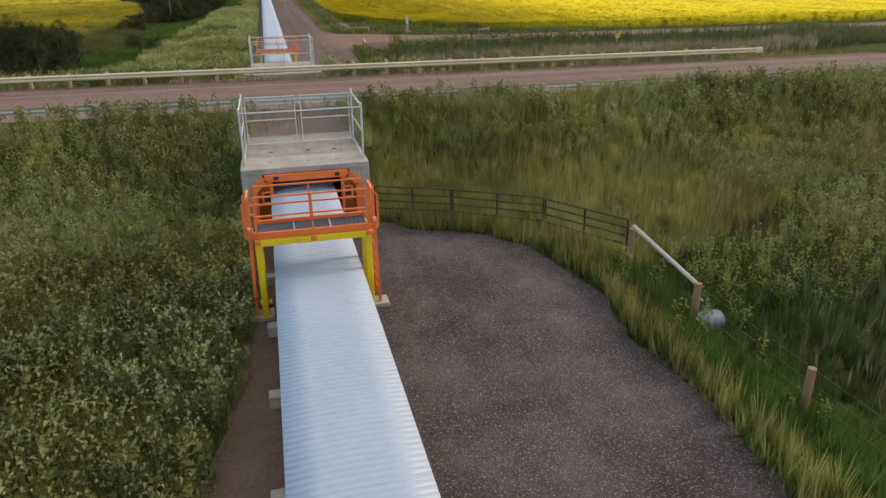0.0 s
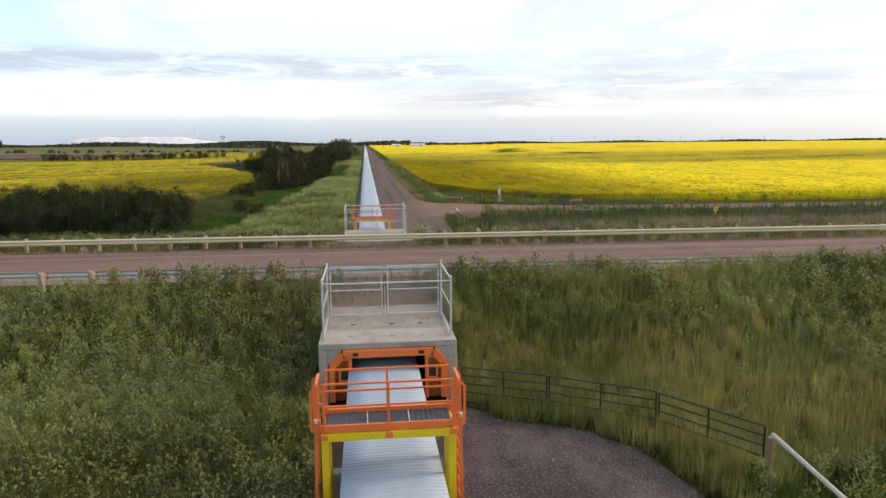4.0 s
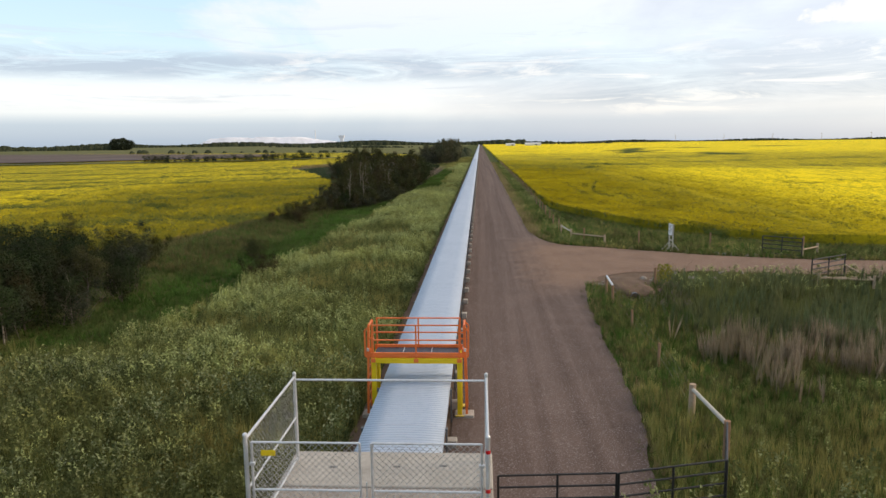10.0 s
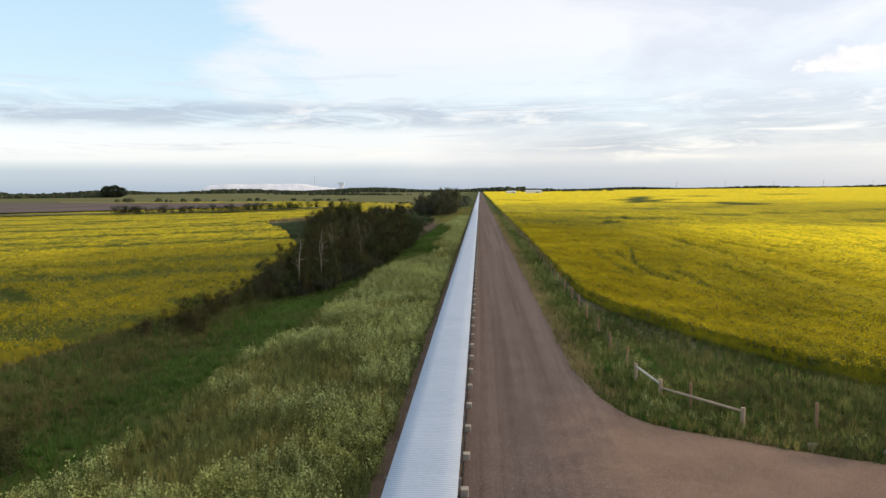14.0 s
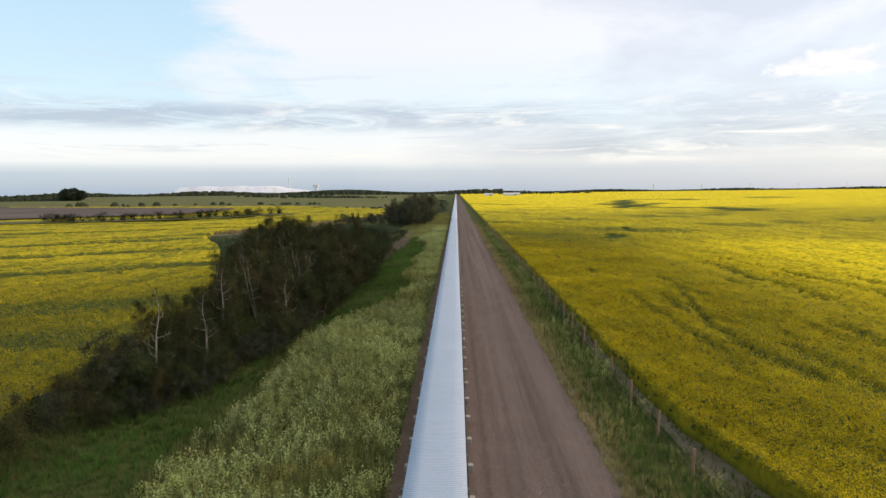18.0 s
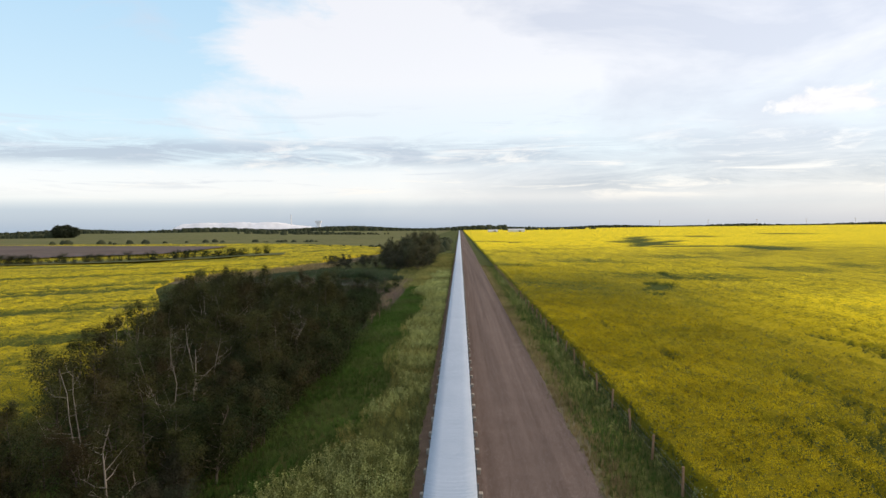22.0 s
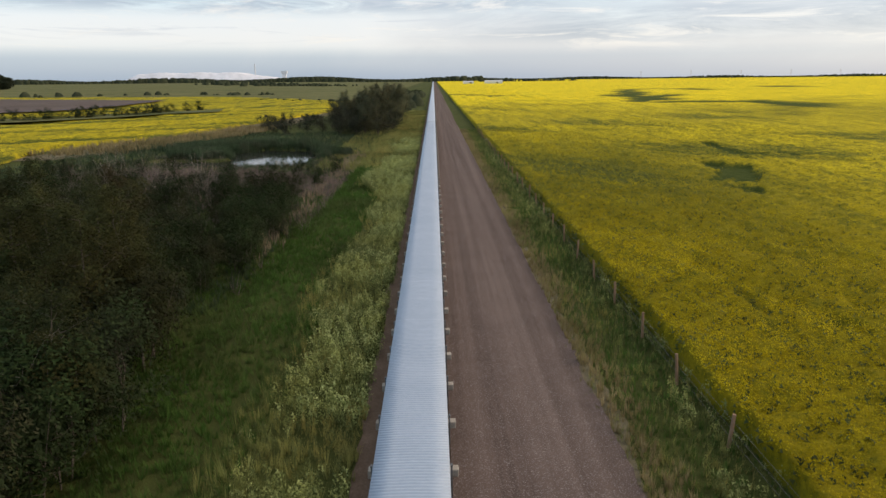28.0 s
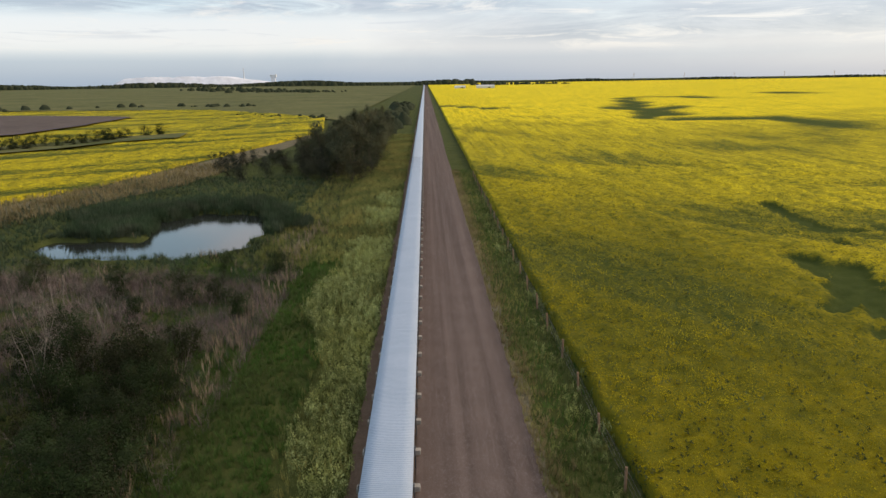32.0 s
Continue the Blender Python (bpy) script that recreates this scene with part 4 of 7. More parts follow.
def rail_fence(name, y_open, y_gate, label):
    """Chain link fence on three sides of a culvert roof, with a pair of gates and a single pipe at the open end."""
    t = thing(name, pose(CX, 0, 2.0), label, "fence")
    x0, x1, H = -1.97, 1.99, 1.82
    g = M["galv"]
    for x in (x0, x1):
        for y in (y_open, y_gate):
            part("post", bar_bm((x, y, -0.05), (x, y, H + 0.06), 0.036, 10), g, t)
            part("post_cap", bmesh_sphere(x, y, H + 0.07, 0.042), g, t)
        part("top_rail", bar_bm((x, y_open, H), (x, y_gate, H), 0.024, 8), g, t)
        part("middle_rail", bar_bm((x, y_open, H * 0.52), (x, y_gate, H * 0.52), 0.018, 8), g, t)
        part("bottom_rail", bar_bm((x, y_open, 0.06), (x, y_gate, 0.06), 0.02, 8), g, t)
        ya, yb = sorted((y_open, y_gate))
        part("chain_link", chain_link(bmesh.new(), (x, ya, 0), (x, yb, 0), 0.06, H), g, t)
    part("cross_pipe", bar_bm((x0, y_open, H - 0.06), (x1, y_open, H - 0.06), 0.024, 8), g, t)
    for a, b in ((x0 + 0.1, -0.09), (0.11, x1 - 0.1)):
        gate = part("gate", bar_bm((a, y_gate, 0.08), (a, y_gate, H - 0.05), 0.024, 8), g, t)
        for p, q in (((b, 0.08), (b, H - 0.05)), ((a, H - 0.05), (b, H - 0.05)), ((a, 0.08), (b, 0.08)), ((a, H * 0.52), (b, H * 0.52))):
            part("gate_pipe", bar_bm((p[0], y_gate, p[1]), (q[0], y_gate, q[1]), 0.02, 8), g, gate)
        part("gate_mesh", chain_link(bmesh.new(), (a, y_gate, 0), (b, y_gate, 0), 0.08, H - 0.05), g, gate)
        for hz_ in (0.4, 1.4):
            part("hinge", box_bm(a if a < 0 else b, y_gate, hz_, 0.09, 0.07, 0.06, bevel=0.01), g, gate)
    if y_gate > 40:
        part("tag", box_bm(x0 + 0.38, y_gate - 0.03, H - 0.22, 0.24, 0.012, 0.1, bevel=0.004), M["yellow"], t, "small yellow tag")
        for z in (0.95, 1.62):
            part("reflector_band", bar_bm((x1, y_gate, z), (x1, y_gate, z + 0.06), 0.042, 10), M["red"], t, "red reflector band")
    part("drop_rod", bar_bm((0.01, y_gate, 0.02), (0.01, y_gate, H * 0.6), 0.012, 8), g, t)
    return t


def bmesh_sphere(x, y, z, r):
    bm = bmesh.new()
    bmesh.ops.create_uvsphere(bm, u_segments=10, v_segments=6, radius=r, matrix=Matrix.Translation((x, y, z)))
    return bm


rail_fence("chain_link_fence", 23.35, 26.2, "galvanised chain link fence with closed gates on the culvert roof")
rail_fence("chain_link_fence", 50.6, 47.55, "galvanised chain link fence with closed gates on the culvert roof")


# ---- crossover stairs ----
def crossover(y, xa, xb, P, label):
    """Orange and yellow step-over platform straddling the conveyor. y: its front edge, P: underside of its beams."""
    t = thing("crossover_platform", pose(0, y, 0), label, "platform", "conveyor crossovers")
    D = 0.9
    o, w = M["orange"], M["yellow"]
    mid = (xa + xb) / 2
    for x in (xa, xb):
        for d in (0.06, D - 0.06):
            part("leg", box_bm(x, d, P / 2, 0.15, 0.12, P, bevel=0.012), w, t, "yellow steel leg")
            part("base_plate", box_bm(x, d, 0.12, 0.28, 0.24, 0.03), w, t)
        part("pad", box_bm(x + (0.14 if x > 0 else -0.10), D / 2 - 0.25, 0.05, 0.6, 0.5, 0.18, bevel=0.02), M["concrete"], t, "concrete footing")
        part("end_beam", beam_bm((x, 0, P + 0.08), (x, D, P + 0.08), 0.12, 0.16), w, t)
    for d in (0.0, D):
        part("beam", beam_bm((xa - 0.07, d, P + 0.08), (xb + 0.07, d, P + 0.08), 0.14, 0.16), w, t, "yellow cross beam")
        part("toe_board", box_bm(mid, d, P + 0.25, xb - xa + 0.16, 0.05, 0.16, bevel=0.008), o, t)
        for x in (xa, mid, xb):
            part("rail_post", beam_bm((x, d - 0.045, P + 0.05), (x, d - 0.045, P + 1.22), 0.045, 0.04), o, t)
            part("fixing", box_bm(x, d - 0.055, P + 0.09, 0.15, 0.05, 0.13, bevel=0.012), o, t)
        for h in (0.74, 1.21):
            part("hand_rail", beam_bm((xa, d - 0.045, P + h), (xb, d - 0.045, P + h), 0.038, 0.038), o, t)
    deck = part("deck", box_bm(mid, D / 2, P + 0.22, xb - xa, D - 0.06, 0.025), M["grate"], t, "dark open steel grating")
    for k in range(24):
        x = xa + (k + 0.5) * (xb - xa) / 24
        part("grating_bar", box_bm(x, D / 2, P + 0.238, 0.010, D - 0.08, 0.02), M["grate"], deck)
    for k in range(2):
        part("deck_seam", box_bm(xa + (k + 1) * (xb - xa) / 3, D / 2, P + 0.24, 0.02, D - 0.08, 0.026), M["galv"], deck)
    for s, x in ((-1, xa - 0.15), (1, xb + 0.15)):
        lad = part("ladder", beam_bm((x + s * 0.07, 0.1, 0.1), (x, 0.1, P + 1.15), 0.07, 0.07), o, t, "orange side ladder")
        part("stile", beam_bm((x + s * 0.07, D - 0.1, 0.1), (x, D - 0.1, P + 1.15), 0.07, 0.07), o, lad)
        for k in range(6):
            z = 0.4 + 0.3 * k
            xx = x + s * 0.07 * (1 - z / (P + 1.15))
            part("rung", beam_bm((xx, 0.1, z), (xx, D - 0.1, z), 0.03, 0.05), o, lad)
        part("gusset", box_bm(x, 0.06, P + 0.3, 0.16, 0.05, 0.3, bevel=0.015), o, lad)
        part("gate_latch", box_bm(x + s * 0.02, 0.0, P + 0.42, 0.07, 0.06, 0.1, bevel=0.01), M["galv"], lad, "zinc latch")
        part("grab_rail", beam_bm((x, 0.1, P + 1.15), (x, D - 0.1, P + 1.15), 0.05, 0.05), o, lad)
        for d in (0.1, D - 0.1):
            part("grab_stay", beam_bm((x, d, P + 0.75), (x - s * 0.16, d, P + 0.75), 0.04, 0.04), o, lad)
            part("hoop", beam_bm((x + s * 0.12, d, P + 0.2), (x + s * 0.12, d, P + 1.0), 0.05, 0.05), o, lad)
            part("hoop_stay", beam_bm((x + s * 0.12, d, P + 1.0), (x, d, P + 1.12), 0.045, 0.045), o, lad)
            part("hoop_foot", beam_bm((x + s * 0.12, d, P + 0.2), (x, d, P + 0.08), 0.045, 0.045), o, lad)
    return t


crossover(15.92, -1.37, 1.26, 2.0, "orange and yellow steel crossover platform over the conveyor")
crossover(57.7, -1.30, 1.37, 1.82, "orange and yellow steel crossover platform over the conveyor")


# ---- guard rails ----
def w_beam(x0, x1, line, z, face):
    """A W profile rail following line(x)."""
    prof = [(0.0, -0.155), (0.08, -0.10), (0.08, -0.06), (0.0, -0.015), (0.0, 0.015), (0.08, 0.06), (0.08, 0.10), (0.0, 0.155)]
    xs = np.arange(x0, x1 + 0.01, (x1 - x0) / max(1, round((x1 - x0) / 3.8)))
    V = [(x, line(x) + face * p, z + q) for x in xs for p, q in prof]
    return np.array(V), grid_faces(len(xs), len(prof))


def guard_rail(name, x0, x1, offset, face, first, mat, label, spacing=1.91):
    t = thing(name, pose(0, 0, 0), label, "guard rail")
    line = lambda x: road_mid(x) + offset
    V, F = w_beam(x0, x1, line, 2.25 + 0.55, face)
    share("rail", array_mesh("rail", V, F, mat, False), t, Matrix())
    bm = box_bm(0, 0, 0.32, 0.18, 0.2, 1.1, bevel=0.03)
    me = bpy.data.meshes.new("post")
    bm.to_mesh(me)
    bm.free()
    me.materials.append(M["wood"])
    bb = box_bm(0, 0, 0.56, 0.17, 0.16, 0.36, bevel=0.02)
    mb = bpy.data.meshes.new("spacer_block")
    bb.to_mesh(mb)
    bb.free()
    mb.materials.append(M["wood"])
    r = random.Random(4)
    x = first - spacing * int((first - x0) / spacing)
    skip = abs(first) < 5
    while x < x1:
        if not (-3.0 < x < 3.0 and skip):
            tilt = r.uniform(-2, 2)
            share("post", me, t, pose(x, line(x) - face * 0.28, 2.15 + r.uniform(-0.04, 0.05), r.uniform(-3, 3), tilt, 0))
            share("spacer_block", mb, t, pose(x, line(x) - face * 0.09, 2.2, 0, tilt, 0))
        x += spacing
    return t


guard_rail("guard_rail", -75, 75, -5.05, 1, -3.86, M["rail_back"], "zinc steel guard rail on wooden posts")
guard_rail("guard_rail", -75, 29.8, 5.0, -1, -3.62, M["rail"], "weathered buff guard rail on wooden posts")
end_bm = box_bm(0, 0, 0, 0.5, 0.12, 0.36, bevel=0.03)
tagged(part("rail_terminal", end_bm, M["rail"], at=pose(30.0, road_mid(30) + 4.95, 2.8)), "buff steel end terminal of the guard rail", "rail end")


# ---- tube gates and fences ----
def tube_gate(a, b, label, height=1.2, lift=0.15, bars=5, group="tube gates", pipe=0.024):
    a, b = Vector(a), Vector(b)
    L = (b - a).length
    ang = math.degrees(math.atan2(b.y - a.y, b.x - a.x))
    t = thing("tube_gate", pose(a.x, a.y, a.z, 0, 0, ang), label, "gate", group)
    for k in range(bars):
        z = lift + height * (k / (bars - 1)) ** 0.9
        part("gate_bar", bar_bm((0, 0, z), (L, 0, z), pipe, 7), M["black"], t)
    for x in (0.0, L / 2, L):
        part("upright", bar_bm((x, 0, lift - (0.15 if x else 0.0)), (x, 0, lift + height), pipe * 1.15, 7), M["black"], t)
    return t


def wood_post(x, y, h, mat, label, r=0.09, group="wooden posts", lean=0.0):
    z = float(land(x, y))
    bm = bar_bm((0, 0, -0.3), (0, 0, h), r, 9, r * 0.92)
    return tagged(part("wooden_post", bm, mat, at=pose(x, y, z, lean, lean * 0.7, 0)), label, "post", group)


def at_ground(x, y):
    return (x, y, float(land(x, y)))


for a, b in (((2.35, 22.5), (4.73, 21.42)), ((4.79, 21.38), (7.35, 19.73)), ((7.4, 19.66), (8.98, 17.22))):
    tube_gate(at_ground(*a), at_ground(*b), "black steel tube gate panel at the gravel yard", 1.08, 0.15)
wood_post(9.06, 17.05, 1.3, M["post_red"], "weathered brown wooden gate post")
wood_post(8.84, 13.34, 1.12, M["post_red"], "weathered brown wooden corner post", 0.1)
tagged(part("brace_rail", bar_bm((9.05, 16.98, 1.08), (8.85, 13.42, 0.88), 0.055, 9), M["pale_wood"]), "pale round brace rail between two posts", "rail")
wood_post(8.85, 9.5, 1.05, M["post_red"], "reddish wooden fence post in the grass")
for a, b in (((2.4, 51.3), (5.0, 51.5)), ((5.05, 51.5), (7.6, 52.2)), ((7.62, 52.2), (8.38, 54.4))):
    tube_gate(at_ground(*a), at_ground(*b), "black steel tube gate panel by the service road")
wood_post(8.42, 54.5, 1.35, M["post_red"], "weathered wooden gate post")
wood_post(8.52, 57.8, 1.15, M["wood"], "weathered wooden corner post", 0.11)
tagged(part("brace_rail", bar_bm((8.43, 54.6, 1.22), (8.52, 57.7, 1.0), 0.06, 9), M["pale_wood"]), "pale round brace rail between two posts", "rail")
tube_gate(at_ground(23.1, 89.6), at_ground(25.2, 87.85), "black steel farm gate standing open by the side road", 1.25, pipe=0.035)
tube_gate(at_ground(21.76, 78.87), at_ground(24.63, 80.78), "black steel farm gate standing open by the side road", 1.25, pipe=0.035)
for x, y in ((21.9, 78.2), (24.9, 77.9), (24.75, 80.95), (27.3, 90.0), (25.4, 88.2)):
    wood_post(x, y, 0.75, M["wood"], "weathered wooden post braced beside a farm gate", 0.09)
for a, b in (((21.9, 78.2, 0.5), (24.9, 77.9, 0.5)), ((24.75, 80.9, 0.7), (24.9, 78.0, 0.45)), ((25.4, 88.2, 0.55), (27.3, 90.0, 0.5))):
    tagged(part("brace_rail", bar_bm(at_ground(*a[:2])[:2] + (float(land(*a[:2])) + a[2],), at_ground(*b[:2])[:2] + (float(land(*b[:2])) + b[2],), 0.06, 9), M["wood"]), "weathered wooden rail between gate posts", "rail")
for x, y in ((10.1, 98.8), (12.3, 94.6)):
    wood_post(x, y, 0.85, M["wood"], "weathered wooden brace post", 0.1)
tagged(part("brace_rail", bar_bm((10.1, 98.8, 0.45), (12.3, 94.6, 0.7), 0.06, 9), M["wood"]), "weathered wooden rail between two posts", "rail")
wood_post(9.5, 101.2, 1.0, M["wood"], "weathered wooden corner post of the fence", 0.09)
tagged(part("brace_rail", bar_bm((9.5, 101.2, 0.85), (10.1, 98.8, 0.62), 0.055, 9), M["pale_wood"]), "short pale brace rail between two posts", "rail")
tagged(part("brace_rail", bar_bm((9.16, 76.0, 1.0), (9.14, 74.1, 0.86), 0.055, 9), M["galv"]), "grey steel rail leaning on a post at the turn-off", "rail")

# pasture fence along the service road
post_bm = bar_bm((0, 0, -0.3), (0, 0, 1.25), 0.065, 8, 0.06)
post_me = bpy.data.meshes.new("fence_post")
post_bm.to_mesh(post_me)
post_bm.free()
post_me.materials.append(M["post_red"])
fence = thing("wire_fence", pose(0, 0, 0), "wire fence on reddish wooden posts along the canola", "fence")
rp = random.Random(8)
fy = [103.3 + 4.8 * k for k in range(46)]
for y in fy:
    x = 9.5 + 0.55 * min(1, max(0, (y - 101) / 70)) + rp.uniform(-0.05, 0.05)
    share("fence_post", post_me, fence, pose(x, y, float(land(x, y)) + rp.uniform(-0.1, 0.05), rp.uniform(-4, 4), rp.uniform(-4, 4), 0))
for h in (0.4, 0.7, 1.0):
    part("wire", bar_bm((9.5, 101, h), (10.05, 172, h), 0.005, 4), M["wire"], fence)
    part("wire", bar_bm((10.05, 172, h), (10.05, 318, h), 0.005, 4), M["wire"], fence)

for a, b in (((8.84, 13.34), (8.85, 9.5)), ((8.85, 9.5), (9.35, 2.0)), ((8.52, 57.8), (8.9, 63.3)), ((8.9, 63.3), (9.0, 68.6)), ((9.0, 68.6), (9.14, 74.1))):
    run = thing("fence_wires", pose(0, 0, 0), "rusty fence wires strung between wooden posts", "fence wire", "loose wire runs")
    za, zb = float(land(*a)), float(land(*b))
    for h in (0.45, 0.75, 1.05):
        part("wire", bar_bm((*a, za + h), (*b, zb + h), 0.003, 4), M["wire"], run)

# notice board on its stand
board = thing("notice_board", pose(16.9, 91.6, 0, 0, 0, -85), "white notice board on a braced wooden stand", "sign")
for s in (-0.36, 0.36):
    part("stand_post", box_bm(s, 0, 1.05, 0.09, 0.09, 2.1), M["pale_wood"], board)
    part("brace", beam_bm((s, -0.55, 0.05), (s, 0, 0.62), 0.06, 0.06), M["pale_wood"], board)
    part("brace", beam_bm((s, 0.55, 0.05), (s, 0, 0.62), 0.06, 0.06), M["pale_wood"], board)
    part("foot", box_bm(s, 0, 0.04, 0.09, 1.2, 0.08), M["pale_wood"], board)
part("crosspiece", box_bm(0, 0, 0.82, 0.72, 0.07, 0.09), M["pale_wood"], board)
M["white"] = material("white_sign_paint", painted((0.78, 0.78, 0.76)), 0.5)
part("panel", box_bm(0, -0.07, 1.66, 0.78, 0.02, 0.86), M["white"], board, "white painted panel")


# ---- plants ----
def scatter(name, tmpl_v, tmpl_f, mat, P, height, spread, label, category, seed=1, lean=0.12):
    """One object of many plants: a template of loose leaves set at every point of P."""
    r = np.random.default_rng(seed)
    n = len(P)
    if n == 0:
        return None
    a = r.uniform(0, 2 * np.pi, n)
    c, s = np.cos(a)[:, None], np.sin(a)[:, None]
    tv = np.asarray(tmpl_v, float)
    X = (tv[None, :, 0] * c - tv[None, :, 1] * s) * spread[:, None]
    Y = (tv[None, :, 0] * s + tv[None, :, 1] * c) * spread[:, None]
    Z = tv[None, :, 2] * height[:, None]
    lx, ly = r.normal(0, lean, (n, 1)), r.normal(0, lean, (n, 1))
    X, Y = X + lx * Z, Y + ly * Z
    V = np.stack([X + P[:, 0:1], Y + P[:, 1:2], Z + P[:, 2:3]], -1).reshape(-1, 3)
    k = len(tv)
    F = (np.asarray(tmpl_f)[None] + (np.arange(n) * k)[:, None, None]).reshape(-1, len(tmpl_f[0]))
    ob = new(name, array_mesh(name, V, F, mat))
    return tagged(ob, label, category, kind="stuff")


def tuft(blades, seed, width=0.035, out=0.5, bend=0.35):
    """Grass: thin blades from one root, height 1."""
    r = np.random.default_rng(seed)
    V, F = [], []
    for k in range(blades):
        a = r.uniform(0, 2 * np.pi)
        d = np.array([np.cos(a), np.sin(a)])
        p = np.array([-d[1], d[0]]) * width * r.uniform(0.6, 1.2)
        root = d * r.uniform(0, 0.35) * out
        h = r.uniform(0.55, 1.0)
        tip = root + d * out * r.uniform(0.4, 1.0)
        i = len(V)
        V += [(*(root - p), 0), (*(root + p), 0), (*(tip), h)]
        F += [(i, i + 1, i + 2)]
    return V, F


def leaf_plant(leaves, seed, size=0.14, radius=0.28, low=0.1, high=1.0, taper=0.5, single=False):
    """A bushy stem: diamond leaves round an axis, height 1."""
    r = np.random.default_rng(seed)
    V, F = [], []
    for k in range(leaves):
        z = low + (high - low) * (k + r.uniform(0, 1)) / leaves
        a = r.uniform(0, 2 * np.pi)
        rad = radius * (1 - taper * (z - low)) * r.uniform(0.3, 1.0)
        c = np.array([np.cos(a) * rad, np.sin(a) * rad, z])
        u = r.normal(0, 1, 3)
        u /= np.linalg.norm(u)
        w = np.cross(u, r.normal(0, 1, 3))
        w /= np.linalg.norm(w)
        s = size * r.uniform(0.6, 1.2)
        i = len(V)
        if single:
            V += [tuple(c - u * s - w * s * 0.5), tuple(c + u * s), tuple(c - u * s * 0.5 + w * s * 0.8)]
            F += [(i, i + 1, i + 2)]
            continue
        V += [tuple(c - u * s), tuple(c + w * s * 0.45), tuple(c + u * s), tuple(c - w * s * 0.45)]
        F += [(i, i + 1, i + 2), (i, i + 2, i + 3)]
    return V, F


def spots(x0, x1, y0, y1, per_m2, seed, keep=None):
    """Random ground points in a rectangle; keep(x, y) gives the chance of each."""
    r = np.random.default_rng(seed)
    n = int((x1 - x0) * (y1 - y0) * per_m2)
    x, y = r.uniform(x0, x1, n), r.uniform(y0, y1, n)
    if keep is not None:
        fade = (smooth01(x, x0, x0 + 9) if x0 < -25 else 1.0) * (1 - smooth01(x, x1 - 9, x1) if x1 > 25 else 1.0)
        ok = r.uniform(0, 1, n) < keep(x, y) * fade
        x, y = x[ok], y[ok]
    return np.stack([x, y, land(x, y)], -1)


def patchy(x, y, f=0.35, k=0.0):
    """Smooth patches, 0 to 1."""
    v = np.sin(x * f + 1.7 * np.sin(y * f * 0.7 + k)) * np.cos(y * f * 0.9 + 1.3 * np.sin(x * f * 0.8 + k)) + 0.5 * np.sin(x * f * 2.3 + k) * np.sin(y * f * 2.1)
    return np.clip(0.5 + 0.45 * v, 0, 1)


def sizes(n, lo, hi, seed):
    return np.random.default_rng(seed).uniform(lo, hi, n)


def off_built(x, y):
    """1 where plants may stand: off the roads, the yard and the culverts."""
    ok = np.abs(y - road_mid(x)) > 4.6
    yard = np.interp(y, [-12, 5, 7.4, 10.5, 12.8, 15.2, 18.7, 20.2, 21.2, 22.4, 22.6], [6.6, 6.7, 6.84, 7.07, 6.85, 7.35, 6.6, 5.6, 3.2, 2.6, -9])
    ok &= ~((y < 22.6) & (x > -np.interp(y, [8, 10, 13, 15.5], [2.6, 2.3, 1.85, 1.65])) & (x < yard))
    ok &= ~((np.abs(x - 0.15) < 2.15) & (y > 22) & (y < 28.3))
    ok &= ~((np.abs(x - 0.15) < 2.5) & (y > 42.4) & (y < 52))
    svc = np.interp(y, [49, 50.5, 52, 57, 63.3, 72.2, 76.8, 78.5, 79.5, 81.5, 94.0, 94.8, 95.8, 98.9, 103.1, 2400], [-9, 4.5, 6.2, 6.9, 7.3, 7.65, 8.14, 8.6, 9.4, 10.2, 9.7, 8.9, 8.2, 7.28, 6.62, 6.65])
    ok &= ~((y > 49) & (x > -1.7) & (x < svc))
    lo = np.interp(x, [8.5, 9.7, 11.7, 16.2, 23.3, 60, 900], [79.4, 81.0, 82.2, 82.6, 81.4, 79.5, 60])
    hi = np.interp(x, [8.8, 10.4, 13.1, 15.8, 19.2, 26.2, 60, 900], [94.9, 93.8, 92.1, 90.8, 88.9, 86.7, 84.2, 65])
    ok &= ~((x > 8.8) & (y > lo) & (y < hi))
    ok &= ~((x > 8.3) & (x < 13.2) & (y > np.interp(x, [8.3, 9.2, 11, 13.4], [78.4, 77.5, 77.6, 79.2])) & (y < 82.5))
    ok &= ~((y > 40) & (y < road_mid(x) + 6.2 + 0.6 * np.sin(x * 0.9) * np.sin(x * 2.3)))
    return ok


TUFT_A, TUFT_B = tuft(12, 1, 0.025), tuft(9, 2, 0.040, 0.35)
WEED_A = leaf_plant(38, 3, 0.062, 0.25, 0.08, 1.0, 0.5, True)
HEADS = leaf_plant(15, 5, 0.056, 0.24, 0.74, 1.12, 0.0, True)
REED = tuft(8, 6, 0.022, 0.22, 0.2)
TWIGS = tuft(8, 9, 0.014, 0.5, 0.2)


def weeds(name, box, per_m2, lo, hi, seed, keep, label, head_share=0.6, leaf=None, tips=None):
    P = spots(*box, per_m2, seed, keep)
    h = sizes(len(P), lo, hi, seed + 1)
    scatter(name, *WEED_A, leaf or M["weed"], P, h, h * 0.95, label, "weeds", seed + 2)
    sel = np.random.default_rng(seed + 3).uniform(0, 1, len(P)) < head_share
    scatter(name + "_heads", *HEADS, tips or M["pale"], P[sel], h[sel], h[sel] * 0.95, "pale green seed heads over the leafy weeds", "weeds", seed + 2)


